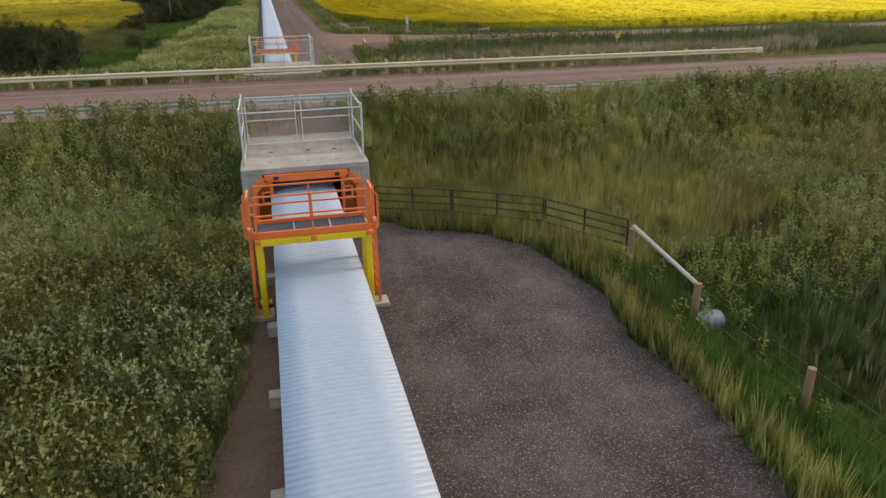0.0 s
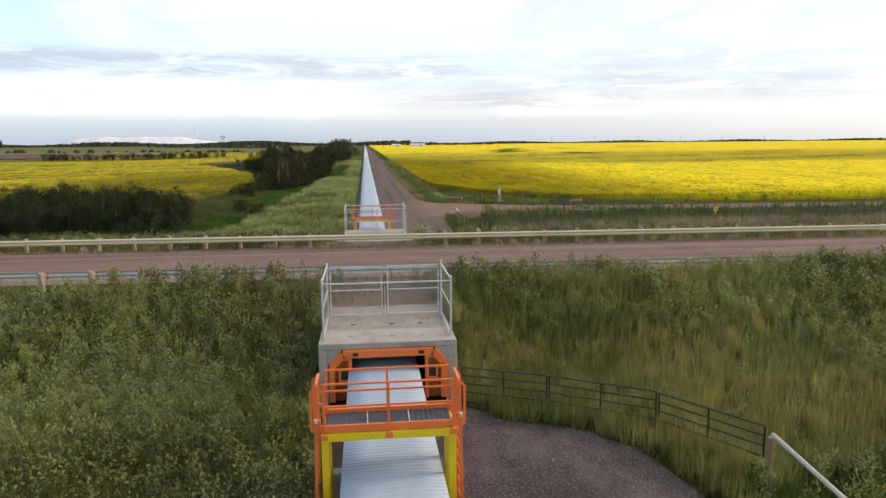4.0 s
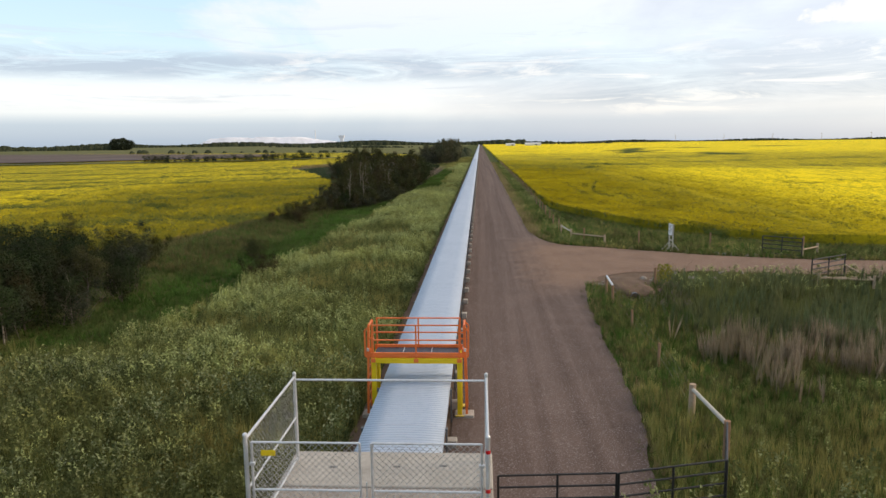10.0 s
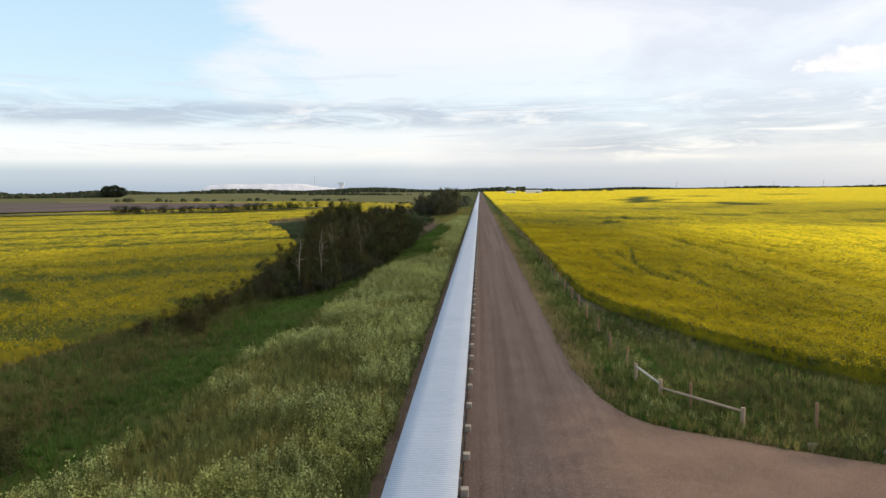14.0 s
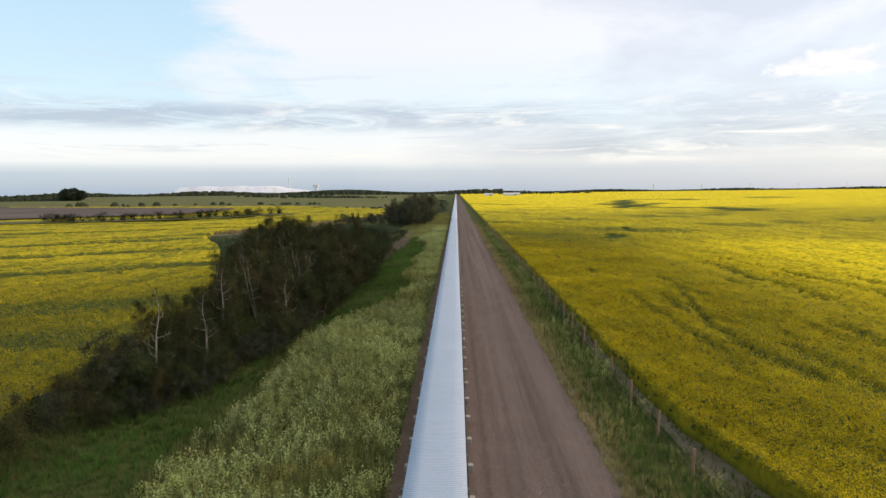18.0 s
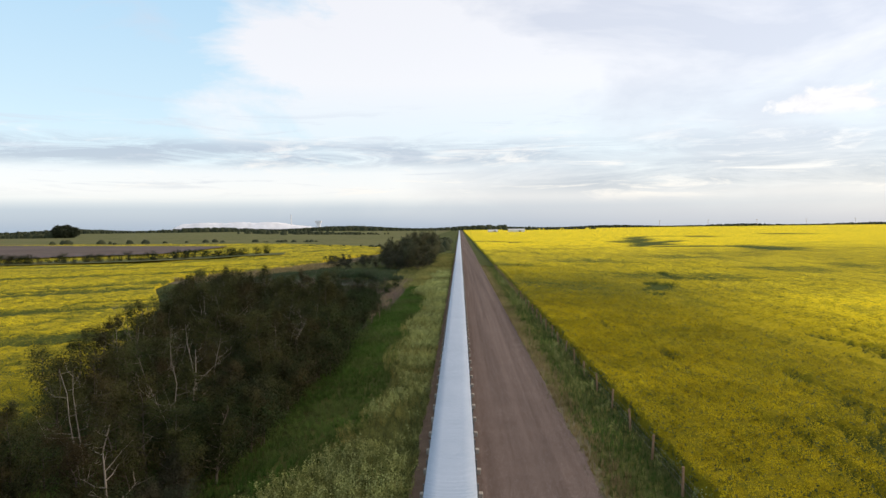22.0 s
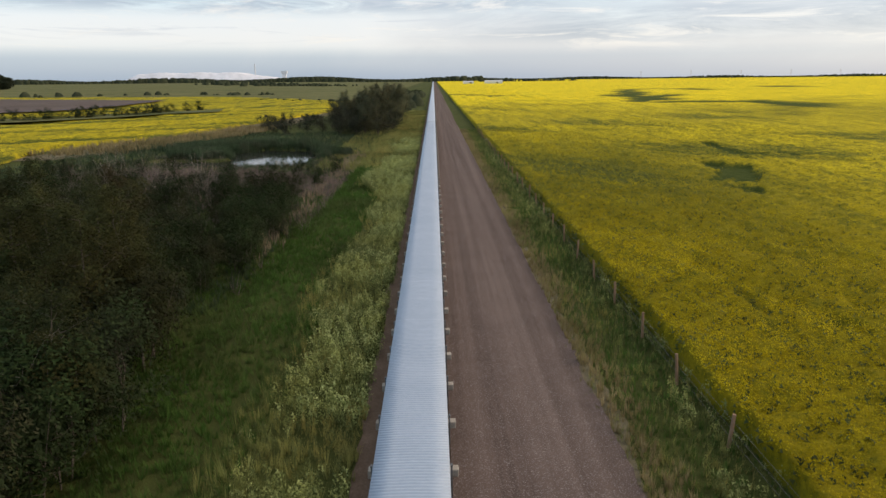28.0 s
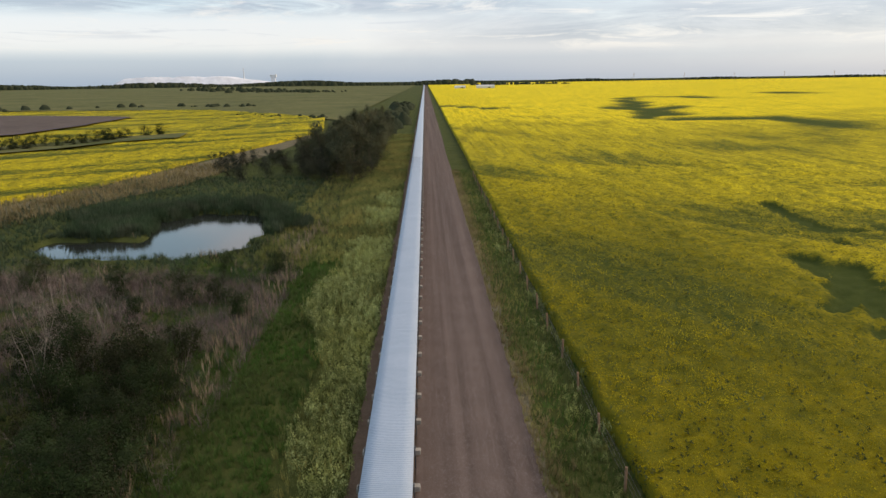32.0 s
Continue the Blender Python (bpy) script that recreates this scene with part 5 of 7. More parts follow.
def grass(name, box, per_m2, lo, hi, seed, keep, mat, label, tmpl=TUFT_A, spread=0.6):
    P = spots(*box, per_m2, seed, keep)
    h = sizes(len(P), lo, hi, seed + 1)
    scatter(name, *tmpl, mat, P, h, h * spread, label, "grass", seed + 2)


# slope and meadow before the cross road
near_ok = lambda x, y: off_built(x, y) * 1.0
weeds("weeds", (-34, -1.6, 6, 20), 15, 0.6, 1.2, 20, lambda x, y: off_built(x, y) * (0.45 + 0.55 * np.maximum(patchy(x, y, 0.3) > 0.52, (x > -9) & (y < 20))), "leafy green weeds thick on the slope", 0.8, None, M["tips"])
weeds("weeds", (-34, -1.6, 20, 30.6), 15, 0.5, 1.0, 25, lambda x, y: off_built(x, y) * (0.45 + 0.55 * np.maximum(patchy(x, y, 0.3) > 0.52, (x > -9) & (y < 20))), "leafy green weeds thick on the slope", 0.8, M["sage"], M["tips"])
weeds("weeds", (2.2, 36, 6, 30.6), 11, 0.5, 1.0, 30, lambda x, y: off_built(x, y) * np.clip((y > 25.8 + 0.5 * np.sin(x)) * 0.30 + (x > 15.5 + 0.6 * wave(x, y)) * 0.8 + (x > 10.5) * (y < 18) * (y > 14) * 0.6 + 0.05, 0, 1) * ((x > 8) | (y > 21)), "leafy grey-green weeds on the road bank", 0.8, M["sage"], M["tips"])
grass("tall_grass", (-36, -1.6, 6, 31.2), 20, 0.45, 0.85, 40, lambda x, y: off_built(x, y) * (1 - 0.65 * smooth01(y, 24, 27)), M["grass"], "tall green grass on the road bank")
grass("lush_grass", (6.8, 14, 2, 19), 26, 0.3, 0.65, 48, lambda x, y: off_built(x, y) * 1.0, M["green_grass"], "lush green grass beside the gravel yard", TUFT_A, 1.0)
grass("reeds", (11.0, 18, 3, 15), 10, 0.6, 1.2, 49, lambda x, y: smooth01(x, 10.6, 12.0), M["reed"], "green reeds in the wet ditch", REED, 0.8)
grass("dry_reeds", (10.2, 14, 3, 13), 6, 0.4, 0.9, 47, lambda x, y: np.exp(-((x - 11.3) / 0.7) ** 2), M["dryreed"], "dry reed stubs at the ditch edge", REED, 0.7)
grass("tall_grass", (2.0, 40, 6, 31.5), 38, 0.5, 1.0, 43, lambda x, y: off_built(x, y) * ((x < 7.6) | (y > 17.0 + 0.4 * (x - 9))) * (1 - 0.25 * smooth01(y, 26, 29)), M["grass"], "tall green grass on the road bank")
grass("dry_grass", (-30, 36, 15, 31.0), 7, 0.5, 0.9, 46, lambda x, y: off_built(x, y) * smooth01(patchy(x, y, 0.22, 4.0), 0.3, 0.7), M["dry"], "dry straw stems in the grass", TUFT_B, 0.45)
# rank weeds against the guard rail
rank = lambda x, y: (y < road_mid(x) - 5.2) * off_built(x, y) * smooth01(patchy(x, y, 0.45, 2.0), 0.42, 0.62)
weeds("rank_weeds", (-30, -2.6, 26.5, 31.6), 9, 0.6, 1.1, 33, rank, "tall leafy weeds leaning over the guard rail", 0.8, M["rank"], M["tips"])
weeds("rank_weeds", (2.8, 32, 26.5, 31.2), 10, 0.65, 1.25, 36, rank, "tall leafy weeds leaning over the guard rail", 0.8, M["rank"], M["tips"])
weeds("weeds", (-2.2, 2.6, 29.2, 31.0), 6, 0.35, 0.75, 39, lambda x, y: 1.0 + 0 * x, "small weeds on the bare ground by the gate", 0.5, M["weed"], M["tips"])
# slope and meadow behind it
weeds("weeds", (-34, -1.7, 41.5, 62), 9, 0.6, 1.1, 50, lambda x, y: off_built(x, y) * (0.25 + 0.75 * (patchy(x, y, 0.28, 1.0) > 0.42)), "leafy green weeds behind the guard rail", 0.55, None, M["tips"])
weeds("weeds", (2.3, 36, 41.5, 56), 9, 0.6, 1.1, 55, lambda x, y: off_built(x, y) * np.clip(1.2 - (y - 46) / 7, 0, 1), "leafy green weeds behind the guard rail", 0.55, None, M["tips"])
bright = lambda x, y: off_built(x, y) * (0.25 + 0.75 * smooth01(patchy(x, y, 0.42, 5.0), 0.35, 0.6))
weeds("pale_weeds", (2.4, 34, 42.3, 49.5), 10, 0.55, 1.05, 260, lambda x, y: bright(x, y) * np.clip(1.5 - (y - 45.5) / 4, 0, 1), "tall pale weeds along the guard rail", 0.7, M["sage"])
weeds("pale_weeds", (-34, -2.2, 42.3, 64), 5, 0.5, 1.0, 264, lambda x, y: bright(x, y) * (0.3 + 0.7 * (patchy(x, y, 0.25, 8.0) > 0.5)) * (x > -np.interp(y, [42, 52, 60, 64], [34, 30, 18, 15])), "pale flowering weeds in the meadow behind the guard rail", 0.55)
grass("tall_grass", (-36, -1.7, 41.0, 66), 10, 0.5, 0.95, 60, near_ok, M["grass"], "tall green grass behind the guard rail")
grass("tall_grass", (2.2, 40, 41.0, 60), 14, 0.4, 0.8, 63, near_ok, M["grass"], "green grass behind the guard rail")
P = spots(-40, 29, 40.0, 42.6, 3.0, 68, lambda x, y: (np.abs(y - road_mid(x) - 4.5) < 0.22) * 1.0)
hh = sizes(len(P), 0.22, 0.42, 69)
scatter("pale_clumps", *leaf_plant(40, 11, 0.13, 0.7, 0.05, 0.9, 0.3, True), M["straw"], P, hh, hh, "pale dry weed clumps under the guard rail", "weeds", 67)
grass("dry_grass", (-40, 40, 40.2, 42.2), 9, 0.2, 0.45, 66, lambda x, y: (np.abs(y - road_mid(x)) > 4.5) * 0.8, M["dry"], "short dry grass along the road edge", TUFT_B, 0.6)
edge_left = lambda y: np.interp(y, [86, 89.7, 96.8, 105, 113, 119, 137, 160, 185, 230], [-70, -34, -26.8, -25, -23.5, -22, -21.8, -24, -30, -45])
# pale oat-like strip along the conveyor and the lush ditch
edge_l = lambda y: 0.5 * np.sin(y * 0.31) + np.interp(y, [50, 60, 81, 92, 110, 129, 140, 152, 157, 163, 174, 192, 203, 217, 223, 235, 246, 252, 264, 330], [17, 14.5, 13.3, 12.3, 11.8, 10.4, 10.8, 10.0, 8.2, 5.4, 4.2, 5.4, 5.3, 5.1, 3.9, 4.8, 6.6, 7.4, 6.1, 5.5])
pale_patch = lambda x, y: smooth01(patchy(x, y, 0.33, 3.0) + 0.25 * np.sin(y * 0.06) + 0.12 + 0.15 * smooth01(y, 125, 160) + 0.3 * np.exp(-((y - 83) / 9) ** 2), 0.42, 0.68)
weeds("pale_weeds", (-15, -1.75, 60, 300), 10, 0.55, 1.0, 70, lambda x, y: (-x < edge_l(y) + 0.5 * wave(x * 3, y * 3)) * pale_patch(x, y), "pale green flowering weeds along the conveyor", 0.8, M["sage"])
weeds("leafy_weeds", (-15, -1.75, 60, 300), 3.5, 0.4, 0.8, 180, lambda x, y: (-x < edge_l(y) + 0.5) * (1 - 0.8 * pale_patch(x, y)), "green leafy weeds among the grass", 0.12)
grass("tall_grass", (-15, -1.75, 60, 262), 12, 0.4, 0.8, 75, lambda x, y: (-x < edge_l(y) + 0.8) * (1 - 0.55 * pale_patch(x, y)), M["grass"], "tall grass along the conveyor")
grass("lush_grass", (-24, -5.0, 62, 265), 13, 0.28, 0.5, 80, lambda x, y: (-x > edge_l(y) - 0.3) * (1.0 - 0.6 * (x < -19)), M["green_grass"], "lush green ditch grass", TUFT_A, 1.3)
grass("olive_grass", (-30, -15.5, 84, 138), 12, 0.3, 0.6, 220, lambda x, y: (x > edge_left(y)) * (1 - smooth01(x, -18.5, -16.0)), M["olive"], "dull olive grass beside the canola", TUFT_A, 1.0)
grass("olive_grass", (-12, -5.0, 62, 150), 7, 0.35, 0.7, 223, lambda x, y: np.exp(-((-x - edge_l(y)) / 1.1) ** 2), M["olive"], "dull olive grass at the foot of the pale weeds", TUFT_A, 0.9)
grass("dry_grass", (-30, -20.5, 88, 134), 7, 0.3, 0.6, 226, lambda x, y: np.exp(-((x - edge_left(y) - 0.8) / 0.6) ** 2), M["dry"], "dry stems along the canola edge", TUFT_B, 0.6)
grass("far_grass", (-16, -1.75, 262, 420), 5, 0.5, 0.9, 84, lambda x, y: in_pond(x, y) > 1.0, M["grass"], "grass along the far conveyor", TUFT_A, 1.0)
edge_corner = lambda y: np.interp(y, [85, 87, 90, 94, 97, 101.6, 109.5, 120, 128], [120, 90, 46, 29, 24.5, 20, 16.2, 12.2, 11])


def road_fringe(x, y):
    """1 within half a metre of gravel."""
    near = np.zeros_like(x)
    for dx, dy in ((0.5, 0), (-0.5, 0), (0, 0.5), (0, -0.5)):
        near = np.maximum(near, ~off_built(x + dx, y + dy))
    return near


weeds("ramp_weeds", (-3.0, 3.0, 40.8, 45.3), 2.2, 0.2, 0.5, 230, lambda x, y: (np.abs(y - road_mid(x)) > 4.7) * (0.12 + 0.88 * smooth01(x, 0.6, 2.4)), "small weeds growing in the dirt by the apron", 0.6, M["sage"])
weeds("ramp_weeds", (-2.6, 2.8, 26.6, 31.2), 1.6, 0.2, 0.55, 233, lambda x, y: 0.25 + 0.75 * (np.abs(x) > 1.3), "small weeds growing in the dirt behind the fence", 0.6, M["sage"])
def gravel_fringe(x, y):
    """1 on gravel within a third of a metre of grass."""
    near = np.zeros_like(x)
    for dx, dy in ((0.35, 0), (-0.35, 0), (0, 0.35), (0, -0.35)):
        near = np.maximum(near, off_built(x + dx, y + dy))
    return near * ~off_built(x, y) * (x > 2.2)


grass("edge_tufts", (2.2, 8.4, 3, 23), 22, 0.08, 0.22, 240, lambda x, y: gravel_fringe(x, y) * patchy(x, y, 1.3, 1.0), M["olive"], "short grass creeping onto the gravel yard", TUFT_A, 1.1)
grass("edge_tufts", (5.5, 14, 51, 200), 14, 0.08, 0.22, 243, lambda x, y: gravel_fringe(x, y) * patchy(x, y, 1.1, 2.0), M["olive"], "short grass creeping onto the gravel road", TUFT_A, 1.1)
# right verge
grass("verge_grass", (6.5, 11.2, 92, 330), 15, 0.25, 0.5, 90, lambda x, y: off_built(x, y) * (1.0 - 0.4 * (y > 240)) * smooth01(x, 6.9, 8.2) * np.where(x < 9.9 + 0.5 * wave(x, y * 2), 1.0, 0.45), M["green_grass"], "rough grass on the verge")
grass("verge_grass", (6.6, 10.4, 92, 330), 13, 0.25, 0.5, 88, lambda x, y: off_built(x, y) * (0.4 + 0.6 * patchy(x * 2, y, 0.3)), M["grass"], "rough yellow-green grass on the verge")
grass("dry_grass", (6.5, 9.0, 94, 330), 26, 0.25, 0.6, 93, lambda x, y: off_built(x, y) * (1 - smooth01(x, 7.0, 8.6)) * (0.35 + 0.65 * patchy(x * 3, y, 0.3, 1.0)), M["dry"], "straw-coloured grass along the gravel edge", TUFT_B, 0.7)
weeds("verge_weeds", (8.6, 10.6, 94, 300), 5.5, 0.35, 0.8, 96, lambda x, y: (patchy(x * 2, y, 0.7, 1.0) > 0.58) * 1.0, "grey-green weeds under the wire fence", 0.5, M["sage"])
grass("corner_grass", (8, 45, 85, 122), 7, 0.25, 0.55, 98, lambda x, y: off_built(x, y) * (x < edge_corner(y)), M["olive"], "olive grass between side road and canola", TUFT_A, 1.1)
grass("corner_grass", (8, 45, 85, 122), 8, 0.25, 0.55, 99, lambda x, y: off_built(x, y) * (x < np.interp(y, [85, 87, 90, 94, 97, 101.6, 109.5, 120, 128], [120, 90, 46, 29, 24.5, 20, 16.2, 12.2, 11])), M["green_grass"], "green grass between side road and canola", TUFT_A, 1.2)
grass("corner_grass", (8, 45, 85, 122), 9, 0.3, 0.6, 200, lambda x, y: off_built(x, y) * (x < edge_corner(y)) * patchy(x, y, 0.35, 2.0), M["grass"], "yellow-green grass between side road and canola", TUFT_A, 1.0)
weeds("roadside_weeds", (9, 45, 85.5, 98), 5, 0.3, 0.6, 203, lambda x, y: off_built(x, y) * np.exp(-((y - np.interp(x, [8.8, 10.4, 13.1, 15.8, 19.2, 26.2, 60], [96.0, 94.9, 93.2, 91.9, 90.0, 87.8, 85.3])) / 0.9) ** 2), "pale weeds along the side road", 0.9)
grass("dry_grass", (7.5, 45, 74, 97), 16, 0.12, 0.4, 206, lambda x, y: off_built(x, y) * road_fringe(x, y), M["dry"], "dry grass along the gravel edges", TUFT_B, 0.8)
grass("dry_grass", (6.5, 9.6, 52, 80), 22, 0.12, 0.4, 209, lambda x, y: off_built(x, y) * road_fringe(x, y), M["dry"], "dry grass along the gravel edges", TUFT_B, 0.8)
grass("dry_grass", (2.0, 8.4, 2, 23), 30, 0.10, 0.32, 212, lambda x, y: off_built(x, y) * road_fringe(x, y), M["dry"], "dry grass along the yard edge", TUFT_B, 0.8)
weeds("pale_weeds", (11, 40, 76.5, 81.5), 5, 0.35, 0.8, 215, lambda x, y: off_built(x, y) * (x > 13.5), "pale weeds below the side road", 0.8)
# wet hollow with reeds
reed_band = lambda x, y: 63.5 + 4.0 * np.exp(-((x - 14) / 5) ** 2) - 1.0 * np.sin(x * 0.25)
grass("reeds", (10.5, 75, 58, 79.5), 6, 0.7, 1.3, 103, lambda x, y: off_built(x, y) * (y > reed_band(x, y) - 1) * smooth01(x, 10.5, 13.5) * ((x > 12.4) | (y < 75.8)) * (0.35 + 0.65 * smooth01(x, 15, 20)), M["reed"], "green reeds standing in the wet hollow", REED, 0.8)
grass("dry_reeds", (10.8, 60, 59, 71), 16, 0.9, 1.5, 106, lambda x, y: smooth01(y, 60.0, 64.5) * (1 - smooth01(y, 68.3, 69.6)) * smooth01(x + 0.32 * (y - 66), 11.0, 11.9) * smooth01(patchy(x, y, 0.8, 1.0), 0.2, 0.6), M["dryreed"], "dry tan reeds standing in the wet hollow", REED, 0.8)
grass("hollow_grass", (7, 20, 50, 80), 6, 0.3, 0.6, 108, lambda x, y: off_built(x, y) * (x < 9 + 0.45 * np.maximum(80 - y, 9)) * (0.3 + 0.7 * patchy(x, y, 0.5, 2.0)) * ((x < 12) | (y < 70)), M["grass"], "yellow-green grass in the hollow", TUFT_A, 0.9)
weeds("hollow_weeds", (7.5, 24, 51, 66), 3.0, 0.3, 0.65, 270, lambda x, y: off_built(x, y) * (patchy(x, y, 0.6, 4.0) > 0.6), "pale weeds scattered in the hollow grass", 0.5, M["sage"])
grass("reeds", (10.5, 22, 66, 79), 5, 0.6, 1.1, 107, lambda x, y: smooth01(x, 10.3, 12.5) * (y > 70) * ((x > 12.4) | (y < 75.8)), M["reed"], "green reeds by the drain pipe", REED, 0.7)
grass("hollow_grass", (7, 20, 50, 80), 10, 0.3, 0.6, 110, lambda x, y: off_built(x, y) * (x < 9 + 0.45 * np.maximum(80 - y, 9)), M["green_grass"], "lush green grass in the hollow", TUFT_A, 1.0)
grass("hollow_grass", (7, 50, 51, 80), 6, 0.3, 0.6, 109, lambda x, y: off_built(x, y) * np.maximum(y < reed_band(x, y) + 1, x < 12.6), M["olive"], "dull green grass in the hollow", TUFT_A, 1.1)
# pond margin
pond_ring = lambda x, y: (in_pond(x, y) > 1.02) * (in_pond(x, y) < np.where(y > 280, 1.75, 1.35)) * 1.0
grass("reeds", (-62, -10, 255, 318), 15, 0.9, 1.7, 112, lambda x, y: pond_ring(x, y) * (y > 277), M["marsh_reed"], "green reeds round the pond", REED, 0.9)
grass("short_reeds", (-62, -10, 255, 277.5), 9, 0.35, 0.75, 113, lambda x, y: pond_ring(x, y) * (in_pond(x, y) > 1.12), M["marsh_reed"], "short green reeds on the near pond shore", REED, 1.0)
grass("reeds", (-48, -26, 273, 297), 15, 1.0, 1.7, 115, lambda x, y: (np.hypot((x + 36.0) / 5.2, (y - 280.5) / 5.6) < 1) | (np.hypot((x + 38.0) / 9.0, (y - 290) / 6.0) < 1), M["marsh_reed"], "reed island in the pond", REED, 0.9)
grass("dry_reeds", (-80, -12, 282, 345), 2.2, 0.8, 1.3, 118, lambda x, y: (in_pond(x, y) > 1.4) * (x < np.interp(y, [282, 300, 316, 345], [-50, -46, -39, -36])) * (x > np.interp(y, [282, 300, 322, 345], [-66, -60, -52, -47])) * 1.0, M["dry"], "dry reeds beyond the pond", REED, 1.6)
grass("marsh_grass", (-60, -11, 205, 325), 2.2, 0.4, 0.8, 121, lambda x, y: in_pond(x, y) > 1.1, M["marsh_reed"], "dull green marsh grass", TUFT_A, 1.5)
wx, wy = np.arange(-46, -13, 0.5), np.arange(260, 298, 0.5)
WX, WY = np.meshgrid(wx, wy)
wet = (in_pond(WX + 0.25, WY + 0.25) < 1.09)[:-1, :-1].ravel()
tagged(new("water", array_mesh("water", np.stack([WX, WY, np.full_like(WX, -0.38)], -1).reshape(-1, 3), grid_faces(len(wy), len(wx))[wet], M["water"])), "still pond water reflecting the pale sky", "water", kind="structure")

# canola heads near the track
CAN = leaf_plant(8, 7, 0.037, 0.21, 0.74, 1.06, 0.0, True)
CAN_L = leaf_plant(4, 8, 0.13, 0.2, 0.45, 0.85, 0.0, True)


def canola(box, per_m2, seed, inside, bare):
    P = spots(*box, per_m2, seed, lambda x, y: inside(x, y) * (1 - bare(x, y)) ** 1.7)
    h = crop_height(P[:, 0], P[:, 1]) * sizes(len(P), 0.95, 1.2, seed)
    thick = sizes(len(P), 0.85, 1.3, seed + 1)
    scatter("canola_heads", *CAN, M["flower"], P, h, thick, "bright yellow canola flower heads", "canola", seed + 2, 0.06)
    sel = np.arange(len(P)) % 3 == 0
    scatter("canola_leaves", *CAN_L, M["weed"], P[sel], h[sel], thick[sel], "green canola stems and leaves", "canola", seed + 2, 0.06)


edge_r = lambda y: np.interp(y, [80, 87, 90, 94, 97, 101.6, 109.5, 120, 128, 135, 2800], [420, 90, 46, 29, 24.5, 20, 16.2, 12.2, 11.0, 10.75, 10.75]) - 0.1
thin_far = lambda y: (1 - 0.25 * smooth01(y, 150, 180)) * (1 - 0.7 * smooth01(y, 200, 275))
canola((10.6, 19, 92, 325), 40, 130, lambda x, y: (x > edge_r(y)) * thin_far(y), bare_right)
canola((19, 34, 90, 310), 26, 132, lambda x, y: (x > edge_r(y)) * (1 - 0.4 * smooth01(x, 22, 34)) * thin_far(y), bare_right)
canola((34, 56, 88, 295), 15, 134, lambda x, y: (x > edge_r(y)) * (1 - smooth01(x, 32, 58)) * thin_far(y), bare_right)
edge_cl = lambda y: np.interp(y, [86, 89.7, 96.8, 105, 113, 119, 137, 160, 185, 230], [-70, -34, -26.8, -25, -23.5, -22, -21.8, -24, -30, -45]) + 0.1
canola((-72, -21.5, 88, 205), 16, 138, lambda x, y: (x < edge_cl(y)) * heads_left(x, y), bare_left)


# ---- trees ----
def tube(V, F, pts, radii, sides=5):
    """A bent tapered tube through pts."""
    base = len(V)
    for k, (p, r) in enumerate(zip(pts, radii)):
        d = np.array(pts[min(k + 1, len(pts) - 1)]) - np.array(pts[max(k - 1, 0)])
        d = d / (np.linalg.norm(d) + 1e-9)
        a = np.cross(d, [0.3, 0.9, 0.1])
        a /= np.linalg.norm(a) + 1e-9
        b = np.cross(d, a)
        for j in range(sides):
            t = 2 * math.pi * j / sides
            V.append(tuple(np.array(p) + r * (math.cos(t) * a + math.sin(t) * b)))
    for k in range(len(pts) - 1):
        for j in range(sides):
            q = base + k * sides
            F.append((q + j, q + (j + 1) % sides, q + sides + (j + 1) % sides, q + sides + j))


